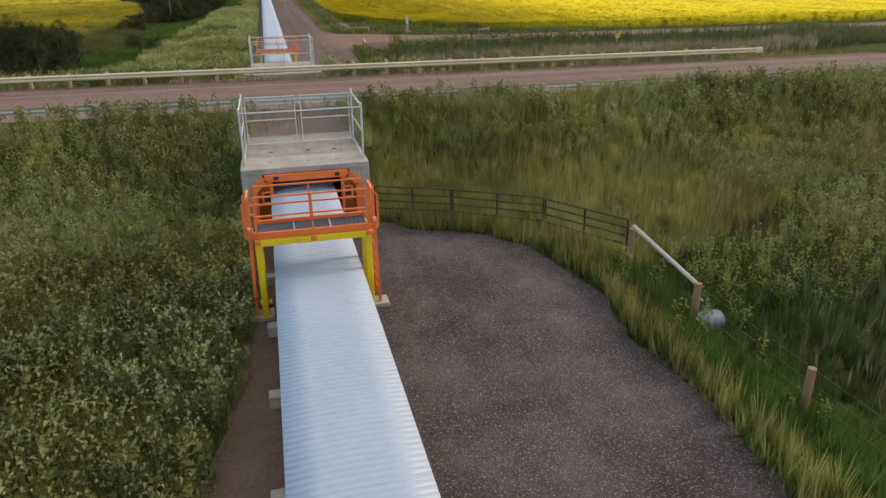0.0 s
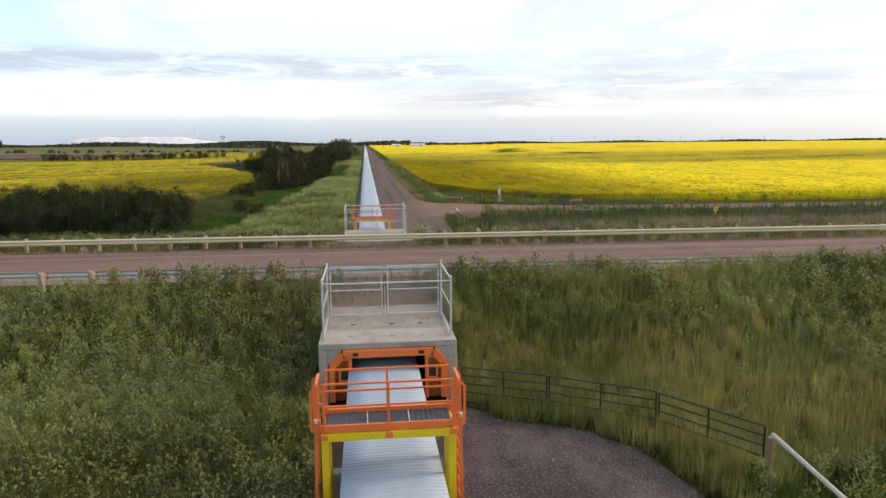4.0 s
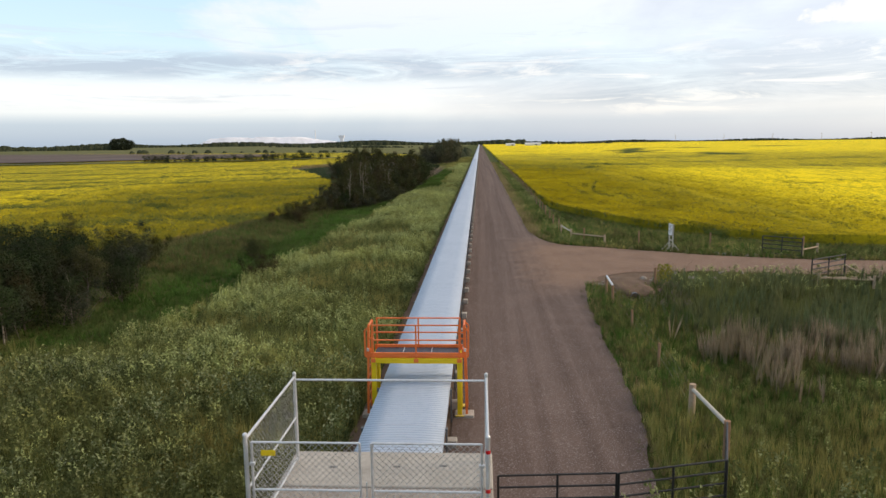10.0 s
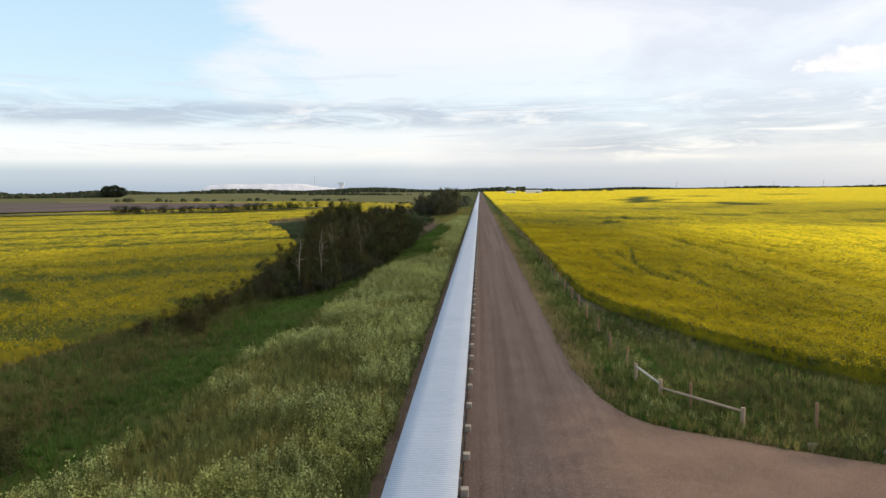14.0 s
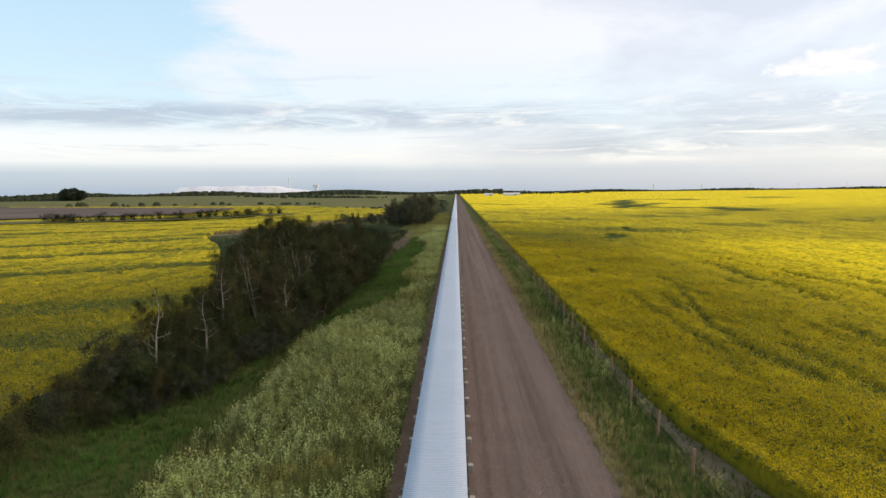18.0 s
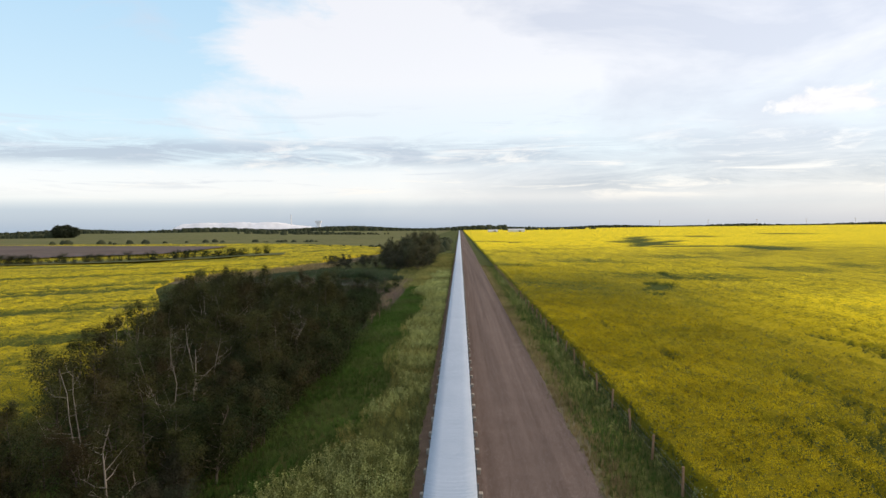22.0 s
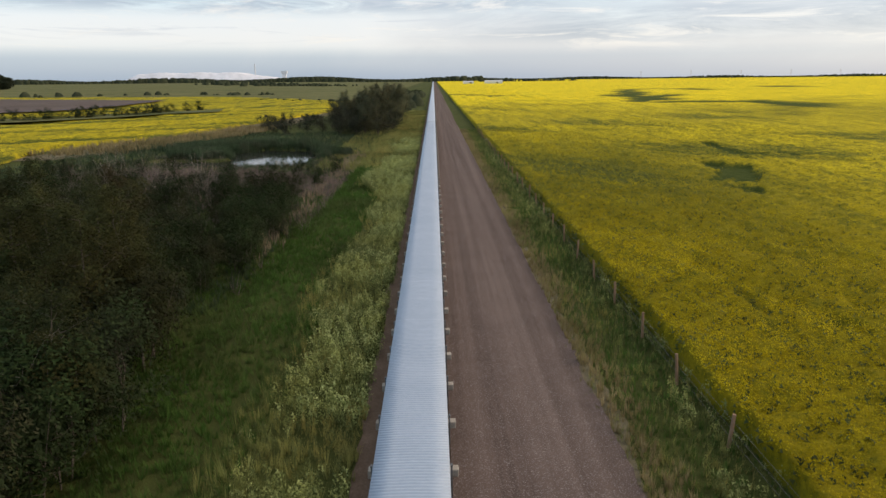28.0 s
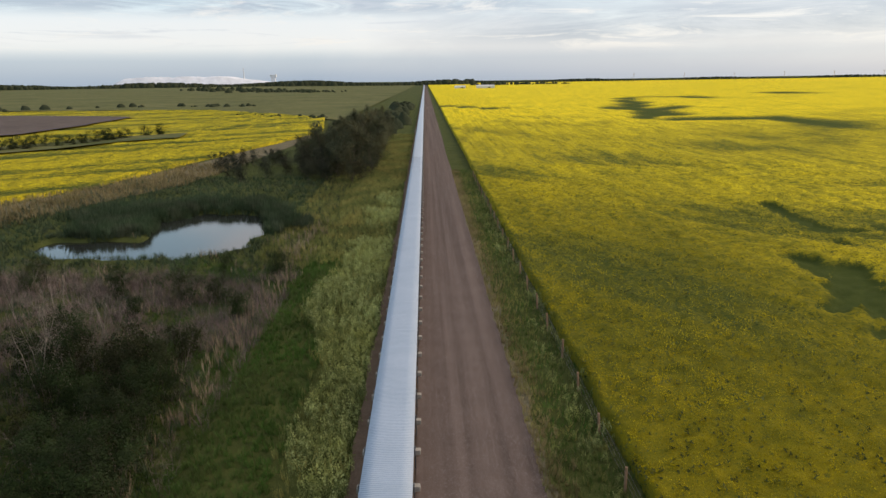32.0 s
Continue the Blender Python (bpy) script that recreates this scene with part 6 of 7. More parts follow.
def tree_meshes(name, seed, height, spread, limbs, leaves, leaf_size, mat, bark, low=0.25, stems=1, bare=False):
    """Trunk and limbs in one mesh, leaf clumps in another."""
    r = np.random.default_rng(seed)
    V, F, tips = [], [], []
    for s in range(stems):
        off = r.normal(0, 0.25 if stems > 1 else 0.0, 2)
        top = np.array([*(off + r.normal(0, spread * (0.55 if stems > 1 else 0.15), 2)), height * r.uniform(0.75, 1.0)])
        trunk = [np.array([*off, -0.2])]
        for k in range(1, 6):
            f = k / 5
            trunk.append(np.array([*off, 0]) * (1 - f) + top * f + np.array([*r.normal(0, 0.05 * height * f * 0.4, 2), 0]))
        rad = [(0.009 if bare else 0.0125) * height * (1 - 0.85 * k / 5) / (1 + 0.3 * (stems - 1)) for k in range(6)]
        tube(V, F, trunk, rad, 6)
        for k in range(limbs):
            f = low + (1 - low) * (k + r.uniform(0, 1)) / limbs
            i = min(int(f * 5), 4)
            p0 = trunk[i] + (trunk[i + 1] - trunk[i]) * (f * 5 - i)
            a = r.uniform(0, 2 * math.pi)
            out = spread * r.uniform(0.5, 1.0) * (1.15 - 0.75 * f) * (0.6 + 0.4 * min(1, f / 0.4))
            p2 = p0 + np.array([math.cos(a) * out, math.sin(a) * out, out * r.uniform(0.2, 0.8)])
            p1 = (p0 + p2) / 2 + np.array([0, 0, -0.08 * out]) + r.normal(0, 0.06 * out, 3)
            tube(V, F, [p0, p1, p2], [rad[i] * 0.55, rad[i] * 0.35, rad[i] * 0.1], 4)
            tips += [(p1, out * 0.55), (p2, out * 0.5)]
            for _ in range(4 if bare else 2):
                q = p1 + (p2 - p1) * r.uniform(0.1, 0.9)
                e = q + r.normal(0, 0.28 * out, 3) + np.array([0, 0, 0.25 * out])
                tube(V, F, [q, e], [rad[i] * 0.22, rad[i] * 0.06], 3)
                tips.append((e, out * 0.4))
        tips.append((top, spread * 0.35))
    wood = array_mesh(name + "_wood", V, F, bark)
    if bare:
        return wood, None
    LV, LF = [], []
    C = np.array([t[0] for t in tips])
    R = np.array([t[1] for t in tips]) + 0.15
    pick = r.integers(0, len(C), leaves)
    c = C[pick] + r.normal(0, 0.36, (leaves, 3)) * R[pick][:, None]
    c[:, 2] = np.maximum(c[:, 2], 0.15)
    face = c - np.array([0, 0, height * 0.35])
    face /= np.linalg.norm(face, axis=1)[:, None] + 1e-9
    face += r.normal(0, 0.45, (leaves, 3)) + np.array([0, 0, 0.15])
    u = np.cross(face, r.normal(0, 1, (leaves, 3)))
    u /= np.linalg.norm(u, axis=1)[:, None]
    w = np.cross(face, u)
    w /= np.linalg.norm(w, axis=1)[:, None]
    s = leaf_size * r.uniform(0.6, 1.25, (leaves, 1))
    LV = np.stack([c - u * s, c + w * s * 0.7, c + u * s], 1).reshape(-1, 3)
    LF = np.arange(leaves * 3).reshape(-1, 3)
    return wood, array_mesh(name + "_leaves", LV, LF, mat)


def plant_tree(name, meshes, x, y, scale, turn, label, category, group, z=None):
    t = thing(name, pose(x, y, float(land(x, y)) if z is None else z, 0, 0, turn) @ Matrix.Diagonal((scale, scale, scale, 1)), label, category, group)
    share("trunk", meshes[0], t, Matrix())
    if meshes[1] is not None:
        share("crown", meshes[1], t, Matrix())
    return t


POPLAR = [tree_meshes("poplar", 300 + k, 7.2, 2.5, 20, 7500, 0.080, M["leaf"], M["bark"], 0.12) for k in range(6)]
WILLOW = [tree_meshes("willow", 320 + k, 3.4, 1.7, 7, 4600, 0.070, M["bush"], M["bark"], 0.08, 4) for k in range(4)]
DARKBUSH = [tree_meshes("bush", 340 + k, 1.9, 1.1, 6, 3200, 0.060, M["leaf"], M["bark"], 0.1, 4) for k in range(2)]
BIRCH = [tree_meshes("bare_birch", 360 + k, 6.4, 1.7, 12, 900, 0.07, M["leaf"], M["dead"], 0.30, 1) for k in range(2)]
DEAD = [tree_meshes("dead_tree", 380 + k, 4.5, 1.8, 7, 0, 0.1, M["leaf"], M["dead"], 0.25, 2, True) for k in range(3)]
BRUSH = [tree_meshes("brush", 400 + k, 2.0, 1.2, 7, 0, 0.1, M["twig"], M["twig"], 0.05, 6, True) for k in range(3)]
MARSH = [tree_meshes("marsh_willow", 450 + k, 3.3, 1.7, 7, 4200, 0.072, M["marsh"], M["bark"], 0.08, 4) for k in range(3)]
LIGHT = [tree_meshes("light_willow", 320 + k, 3.6, 1.9, 6, 2000, 0.10, M["weed"], M["bark"], 0.08, 4)[1] for k in range(2)]
rt = random.Random(12)


def grove(kind, meshes, count, region, lo, hi, label, category, group, gap=1.0):
    placed = []
    tries = 0
    while len(placed) < count and tries < count * 40:
        tries += 1
        x, y = region()
        if any((x - a) ** 2 + (y - b) ** 2 < gap * gap for a, b in placed):
            continue
        placed.append((x, y))
        young = float(np.interp(y, [126, 140, 160, 182], [0.3, 0.52, 0.72, 1.0])) if 126 < y < 215 else 1.0
        plant_tree(kind, rt.choice(meshes), x, y, rt.uniform(lo, hi) * young, rt.uniform(0, 360), label, category, group)


def in_row():
    """The main belt of trees between the ditch and the left canola."""
    while True:
        y = rt.uniform(129, 214)
        right = np.interp(y, [129, 135, 147, 166, 190, 200, 206, 214], [-17.0, -13.8, -12.0, -11.0, -11.0, -12.0, -15.4, -18.5])
        left = np.interp(y, [129, 137, 160, 185, 214], [-19.5, -20.0, -22.0, -26.5, -34])
        return rt.uniform(left, right), y


grove("poplar", POPLAR, 140, in_row, 0.72, 1.08, "dark green poplar in a dense shelter belt", "tree", "shelter belt trees", 1.2)
grove("understory_bush", MARSH, 85, in_row, 0.95, 1.5, "dense dark willow bush under the trees", "bush", "shelter belt bushes", 1.0)
for x, y, s in ((-16.6, 135.8, 1.0), (-15.5, 141, 0.9), (-13.0, 152, 0.9), (-17.5, 150, 1.05), (-14.2, 163, 1.0), (-12.6, 172, 0.9), (-16.0, 178, 1.0), (-13.2, 187, 0.9)):
    plant_tree("birch", BIRCH[int(y) % 2], x, y, s, y * 37, "thin pale-barked birch with few leaves", "tree", "pale birches")
def belt_front():
    y = rt.uniform(158, 200)
    return rt.uniform(-13.2, np.interp(y, [158, 166, 190, 200], [-11.0, -10.7, -10.7, -12.0])), y


grove("understory_bush", MARSH, 34, belt_front, 1.15, 1.5, "dense dark willow bush in front of the belt", "bush", "shelter belt bushes", 1.0)
grove("poplar", POPLAR, 12, belt_front, 0.6, 0.85, "dark green poplar at the front of the belt", "tree", "shelter belt trees", 1.5)


def row_edge():
    y = rt.uniform(131, 210)
    return np.interp(y, [129, 135, 147, 166, 190, 200, 206, 214], [-17.0, -14.0, -12.6, -11.9, -12.4, -13.4, -16.6, -18.0]) + rt.uniform(-1.4, 0.3), y


grove("willow_bush", WILLOW, 105, row_edge, 0.65, 1.15, "dark willow bush fringing the trees", "bush", "belt fringe bushes", 0.9)
def in_thicket():
    y = rt.uniform(63, 84)
    return rt.uniform(-38, np.interp(y, [63, 70, 78, 84], [-19.5, -17.5, -18.5, -23.0])), y


grove("dark_bush", MARSH, 72, in_thicket, 0.75, 1.15, "dark willow bush in a roadside thicket", "bush", "roadside bushes", 1.3)
grove("willow_bush", WILLOW, 22, in_thicket, 0.6, 1.0, "grey-green willow bush beside the road", "bush", "roadside bushes", 1.6)
grove("dry_brush", BRUSH, 16, in_thicket, 0.9, 1.3, "leafless purple-brown brush in a thicket", "brush", "thicket brush", 1.6)
grove("poplar", POPLAR, 12, in_thicket, 0.38, 0.58, "young poplar in a roadside thicket", "tree", "roadside poplars", 1.8)
plant_tree("poplar", POPLAR[2], -27.5, 71, 0.74, 40, "slim poplar above a roadside thicket", "tree", "roadside poplars")
for x, y, s in ((-19.6, 66.5, 0.55), (-20.8, 67.2, 0.5), (-22.4, 66.2, 0.6), (-18.8, 70.5, 0.5), (-24.0, 67.8, 0.55)):
    plant_tree("birch", BIRCH[int(x) % 2], x, y, s, y * 57, "thin pale-stemmed birch at the thicket edge", "tree", "pale birches")
for x, y, s in ((-12.6, 83.4, 0.85), (-13.4, 83.0, 0.78), (-13.0, 82.6, 0.6), (-18.5, 114.5, 0.8), (-20.0, 121, 0.9), (-19.0, 126, 1.0), (-19.6, 118, 0.7)):
    plant_tree("bush", DARKBUSH[int(x) % 2], x, y, s, x * 50, "low round dark green bush in the grass", "bush", "lone bushes")
for x, y, s in ((-20.1, 115.7, 0.8), (-20.4, 117.5, 0.9), (-19.8, 121.8, 0.7), (-21.0, 112.0, 0.6), (-15.6, 90.6, 0.9), (-16.4, 91.6, 0.7), (-21.9, 85.2, 1.0), (-22.2, 87.2, 0.9)):
    plant_tree("bush", DARKBUSH[int(y * 3) % 2], x, y, s, x * 70, "low dark bush in the ditch grass", "bush", "ditch bushes")
for x, y, s in ((-18.9, 128.9, 0.72), (-19.4, 132.5, 0.7), (-19.2, 136.0, 0.85), (-20.6, 139.0, 0.8), (-20.2, 124.5, 0.5)):
    plant_tree("willow_bush", WILLOW[int(y) % 4], x, y, s, y * 41, "rounded grey-green willow bush at the canola edge", "bush", "canola edge bushes")


def in_scrub():
    y = rt.uniform(216, 256)
    return rt.uniform(np.interp(y, [206, 262], [-36, -46]), np.interp(y, [216, 225, 262], [-13.5, -13.0, -13])), y


grove("marsh_willow", MARSH, 60, lambda: (lambda y: (rt.uniform(-36, np.interp(y, [215, 223, 232, 240], [-9.2, -10.0, -12.0, -13])), y))(rt.uniform(215.5, 238)), 0.7, 1.15, "dark green willow bush in the marsh", "bush", "marsh bushes", 1.5)
grove("marsh_willow", MARSH, 42, in_scrub, 0.6, 1.0, "grey-green willow bush in the marsh", "bush", "marsh bushes", 1.4)
grove("dry_brush", BRUSH, 120, in_scrub, 1.15, 1.75, "leafless grey-brown brush in the marsh", "brush", "marsh brush", 0.9)
grove("dead_tree", DEAD, 9, in_scrub, 0.6, 0.95, "bleached dead tree with bare limbs", "tree", "dead trees", 2.5)
plant_tree("dead_tree", DEAD[1], -27.0, 222.5, 1.0, 120, "bleached dead tree with bare limbs", "tree", "dead trees")


def in_clump():
    y = rt.uniform(318, 405)
    return rt.uniform(np.interp(y, [318, 340, 405], [-24, -25, -20]), -8.5), y


GROVE = [tree_meshes("grove_tree", 430 + k, 7.6, 2.4, 18, 5000, 0.105, M["grove_leaf"], M["bark"], 0.06) for k in range(3)]
grove("poplar", GROVE, 30, lambda: (rt.uniform(-16, -8.5), rt.uniform(322, 410)), 1.25, 1.7, "tall poplar in a grove beyond the pond", "tree", "grove poplars", 2.2)
grove("poplar", GROVE, 30, in_clump, 0.9, 1.35, "tall poplar in a grove beyond the pond", "tree", "grove poplars", 2.0)
grove("willow_bush", WILLOW, 14, lambda: (rt.uniform(-40, -26), rt.uniform(318, 350)), 0.7, 1.1, "low willow bush beside the grove", "bush", "grove bushes", 1.8)
grove("willow_bush", WILLOW, 34, in_clump, 1.1, 1.6, "willow bush at the foot of the grove", "bush", "grove bushes", 1.6)
grove("hedge_bush", MARSH, 46, lambda: (lambda f: (float(np.interp(f, [0, 0.4, 0.7, 1.0], [-150, -113, -98, -82])) + rt.uniform(-3, 3), float(np.interp(f, [0, 0.4, 0.7, 1.0], [346, 366, 388, 424]))))(rt.uniform(0, 1)), 0.85, 1.4, "dark willow in a line across the far canola", "bush", "far hedge bushes", 1.7)

for x, y, s in ((21.8, 64.2, 0.42), (24.2, 64.0, 0.5), (19.6, 64.6, 0.32), (26.5, 65.0, 0.4)):
    plant_tree("willow_bush", (WILLOW[int(x) % 4][0], LIGHT[int(x) % 2]), x, y, s, x * 60, "light green willow bush at the reed edge", "bush", "hollow bushes")

# brush and bushes at the marsh edge
for x, y, s in ((-13.0, 228.6, 0.8), (-14.8, 225.0, 0.95), (-12.8, 234.2, 0.75), (-12.4, 247.0, 0.85), (-12.0, 259.5, 0.8), (-15.5, 252, 0.8), (-17.5, 262.0, 0.6), (-15.0, 239.0, 0.7)):
    plant_tree("willow_bush", MARSH[int(y) % 3], x, y, s, y * 31, "rounded dark willow bush at the marsh edge", "bush", "marsh bushes")
for x, y, s in ((-38, 253.5, 1.1), (-29.8, 244.2, 1.05), (-28.6, 246.5, 0.9), (-23.5, 241.8, 1.0), (-21.0, 243.8, 0.9), (-26.0, 238, 1.0), (-33.5, 248.5, 1.0), (-20.0, 234.0, 1.05), (-25.5, 247, 1.0), (-31.5, 241, 1.1), (-35.5, 246, 1.0), (-17.6, 233.2, 0.8), (-22.2, 229.4, 0.95), (-21.5, 217, 0.9), (-34.8, 244.7, 1.0), (-14.6, 183, 1.35), (-13.0, 176, 1.4), (-15.5, 169, 1.5), (-18.0, 181, 1.6), (-21.0, 185, 1.5), (-12.4, 190, 1.3), (-22.0, 172, 1.5), (-17.2, 158, 1.4), (-13.6, 160, 1.3), (-24.0, 179, 1.5), (-19.6, 174.7, 1.3), (-12.8, 170.2, 1.15), (-17.0, 166, 1.3), (-15.0, 194, 1.3), (-18.5, 188, 1.3), (-20.5, 200, 1.2), (-16.5, 203, 1.1)):
    plant_tree("dead_tree", DEAD[int(y) % 3], x, y, s, y * 53, "bleached dead tree with bare pale limbs", "tree", "dead trees")


def marsh_front():
    y = rt.uniform(206, 216)
    return rt.uniform(-20, np.interp(y, [206, 210, 216], [-12.8, -11.8, -10.8])), y


grove("marsh_willow", MARSH, 26, marsh_front, 0.7, 1.05, "dark green willow bush between belt and marsh", "bush", "marsh bushes", 1.3)
for x, y, s in ((-20.6, 235.6, 1.0), (-19.2, 236.6, 0.85), (-22.0, 238.6, 0.9), (-17.9, 235.4, 0.75)):
    plant_tree("dead_tree", DEAD[int(y) % 3], x, y, s, y * 71, "bleached dead tree standing in the brush", "tree", "dead trees")


def at_edge():
    y = rt.uniform(222, 262)
    return rt.uniform(-13.2, -9.8), y


grove("dry_brush", BRUSH, 34, at_edge, 0.55, 0.85, "tan dry brush at the edge of the marsh", "brush", "marsh edge brush", 0.8)
grass("tan_grass", (-34, -9.6, 216, 284), 4.0, 0.7, 1.2, 150, lambda x, y: (np.exp(-((x + 11.8 - 0.5 * np.sin(y * 0.3)) / 0.8) ** 2) + 0.3 * (y > 236) * (patchy(x, y, 0.35, 5.0) > 0.62)) * (in_pond(x, y) > 1.15), M["dryreed"], "dry tan sedge in the marsh", REED, 1.1)

scrub_patch = lambda x, y: (x > np.interp(y, [206, 262], [-34, -46])) * (0.06 + 0.94 * smooth01(y, 233, 242)) * (patchy(x, y, 0.42, 6.0) > 0.45) * (in_pond(x, y) > 1.2)
grass("bare_brush", (-46, -9.8, 206, 259), 7.0, 0.7, 1.4, 153, scrub_patch, M["twig"], "leafless grey-brown brush stems in the marsh", TWIGS, 0.9)

# loose stones on the gravel
STONE = ([(0.5, 0, 0), (-0.3, 0.45, 0), (-0.35, -0.4, 0), (0.05, 0.05, 0.55)], [(0, 1, 3), (1, 2, 3), (2, 0, 3)])
M["stone"] = material("gravel_stones", leafy((0.11, 0.085, 0.075), (0.24, 0.205, 0.19), (0.15, 0.12, 0.105), 0.6, 0.0), 0.9)


def stones(box, n, lo, hi, seed, keep, label):
    r = np.random.default_rng(seed)
    x, y = r.uniform(box[0], box[1], n), r.uniform(box[2], box[3], n)
    ok = r.uniform(0, 1, n) < keep(x, y)
    P = np.stack([x, y, land(x, y) + 0.035], -1)[ok]
    h = r.uniform(lo, hi, len(P))
    scatter("gravel_stones", *STONE, M["stone"], P, h, h * 1.2, label, "gravel", seed, 0.3)


on_road = lambda x, y: ~off_built(x, y) * 1.0
stones((1.2, 7.2, 5, 22), 15000, 0.012, 0.035, 160, lambda x, y: on_road(x, y) * (0.35 + 0.65 * (patchy(x, y, 0.6, 2.0) > 0.5)), "loose grey stones on the gravel yard")
stones((1.3, 2.9, 52, 300), 14000, 0.02, 0.05, 163, lambda x, y: np.exp(-((x - 2.0) / 0.45) ** 2), "loose stones ridged beside the conveyor")
stones((5.4, 6.9, 52, 300), 9000, 0.02, 0.05, 166, lambda x, y: on_road(x, y) * smooth01(x, 5.6, 6.6), "loose stones along the road edge")
stones((-3.2, 2.6, 26.3, 45.4), 5000, 0.015, 0.05, 169, lambda x, y: (np.abs(y - road_mid(x)) > 4.3) * 1.0, "loose stones on the dirt by the culvert roofs")
stones((-40, 30, 39.8, 41.6), 7000, 0.02, 0.06, 172, lambda x, y: (np.abs(y - road_mid(x)) > 3.9) * 0.8, "loose stones on the road shoulder")
stones((8.0, 14, 75.5, 83), 4200, 0.02, 0.09, 175, lambda x, y: (off_built(x, y)) * 1.0, "broken stones on the turn-off shoulder")


def rock(x, y, s, seed):
    r = np.random.default_rng(seed)
    bm = bmesh.new()
    bmesh.ops.create_icosphere(bm, subdivisions=2, radius=0.5, matrix=Matrix.Diagonal((s * r.uniform(0.9, 1.3), s, s * r.uniform(0.55, 0.8), 1)))
    for v in bm.verts:
        v.co *= 1 + 0.25 * noise.noise(v.co * (2.2 / s) + Vector((seed, 0, 0)))
    ob = part("rock", bm, M["rock"], at=pose(x, y, float(land(x, y)) + 0.03 * s, 0, 0, seed * 40))
    tagged(ob, "pale grey fieldstone" + (" half hidden in weeds" if x < 0 else " beside the side road"), "rock", "fieldstones")


M["rock"] = material("fieldstone", mottled((0.17, 0.15, 0.125), (0.30, 0.265, 0.225), 2.0, 12.0, (0.12, 0.22, 0.18), 30, 0.4, 0.02), 0.9)
for k, (x, y, s) in enumerate(((-6.9, 11.1, 0.5), (-6.4, 10.9, 0.4), (-7.3, 11.3, 0.42), (14.2, 92.6, 0.42), (17.9, 90.6, 0.4), (18.7, 90.3, 0.3), (19.9, 89.9, 0.45), (20.3, 89.5, 0.4), (20.9, 89.3, 0.45), (21.8, 89.0, 0.3), (22.4, 88.9, 0.4), (9.5, 78.9, 0.3), (9.2, 78.4, 0.25), (12.0, 79.0, 0.28), (12.5, 79.5, 0.3), (13.1, 79.3, 0.25), (11.5, 79.3, 0.3), (10.4, 78.9, 0.35), (12.2, 80.1, 0.45), (12.9, 80.2, 0.35), (13.8, 80.3, 0.3), (9.5, 78.2, 0.4), (15.2, 80.4, 0.4), (16.6, 80.3, 0.3), (27.5, 87.2, 0.4), (29.0, 87.0, 0.35), (17.6, 82.0, 0.4), (18.8, 81.9, 0.35), (20.2, 81.6, 0.4), (20.9, 81.4, 0.3), (23.4, 80.4, 0.35), (14.6, 81.9, 0.3))):
    rock(x, y, s, k + 1)


M["zinc"] = material("dull_zinc", mottled((0.15, 0.17, 0.21), (0.23, 0.255, 0.30), 2.0, 14.0, (0.2, 0.18, 0.16)), 0.6, 0.2)


def pipe_culvert(x, y, z, turn, label, length=2.4, r=0.36):
    """A corrugated pipe end lying in the ditch."""
    V, F = [], []
    n, sides = 30, 18
    for ring, (rad, flip) in enumerate(((r, 1), (r - 0.02, -1))):
        base = len(V)
        for k in range(n + 1):
            rr = rad + 0.012 * math.sin(k * math.pi / 1.5)
            for j in range(sides):
                t = 2 * math.pi * j / sides
                V.append((rr * math.cos(t), length * k / n, rr * math.sin(t)))
        for k in range(n):
            for j in range(sides):
                q = (base + k * sides + j, base + k * sides + (j + 1) % sides, base + (k + 1) * sides + (j + 1) % sides, base + (k + 1) * sides + j)
                F.append(q if flip > 0 else q[::-1])
    ob = mesh_object("pipe_culvert", V, F, M["zinc"], True)
    ob.matrix_basis = pose(x, y, z, -4, 0, turn)
    return tagged(ob, label, "culvert pipe")


pipe_culvert(9.0, 13.5, -0.28, -80, "grey corrugated steel drain pipe in the ditch", 0.75, 0.27)
pipe_culvert(10.85, 76.3, -0.30, 0, "dark corrugated drain pipe under the side road", 5.0, 0.26)
mound = bmesh.new()
bmesh.ops.create_icosphere(mound, subdivisions=4, radius=1.0, matrix=Matrix.Diagonal((1.9, 2.0, 0.62, 1)))
for v in mound.verts:
    v.co *= 1 + 0.16 * noise.noise(v.co * 1.3) + 0.05 * noise.noise(v.co * 6.0)
tagged(part("dirt_mound", mound, M["dirt"], at=pose(10.9, 78.45, -0.32), smooth=True), "rough brown earth heaped over the drain pipe", "dirt", kind="structure")
wood_post(9.16, 76.1, 1.05, M["post_red"], "reddish wooden post at the turn-off", 0.09)
wood_post(9.14, 74.1, 0.95, M["post_red"], "reddish wooden post holding a steel rail", 0.08)
wood_post(12.4, 78.2, 1.15, M["post_red"], "reddish wooden post at the turn-off", 0.08)
wood_post(9.0, 68.6, 0.95, M["post_red"], "reddish wooden fence post in the grass", 0.06)
wood_post(8.9, 63.3, 0.95, M["post_red"], "reddish wooden fence post in the grass", 0.06)
for x, y in ((15.0, 94.2), (20.3, 92.8), (26.8, 91.2), (33.0, 89.8), (11.0, 97.2)):
    wood_post(x, y, 1.15, M["post_red"], "brown wooden fence post before the canola", 0.07)
YB = leaf_plant(420, 77, 0.09, 0.75, 0.1, 1.2, 0.4)
plant_tree("yellow_green_bush", (DARKBUSH[1][0], array_mesh("yellow_leaves", YB[0], YB[1], M["yellow_leaf"])), 13.2, 79.2, 0.9, 30, "small yellow-green bush at the turn-off", "bush", "lone bushes")
mark = thing("marker_sign", pose(37.5, 74.3, float(land(37.5, 74.3)), 0, 0, 12), "small yellow marker sign on a short post", "sign")
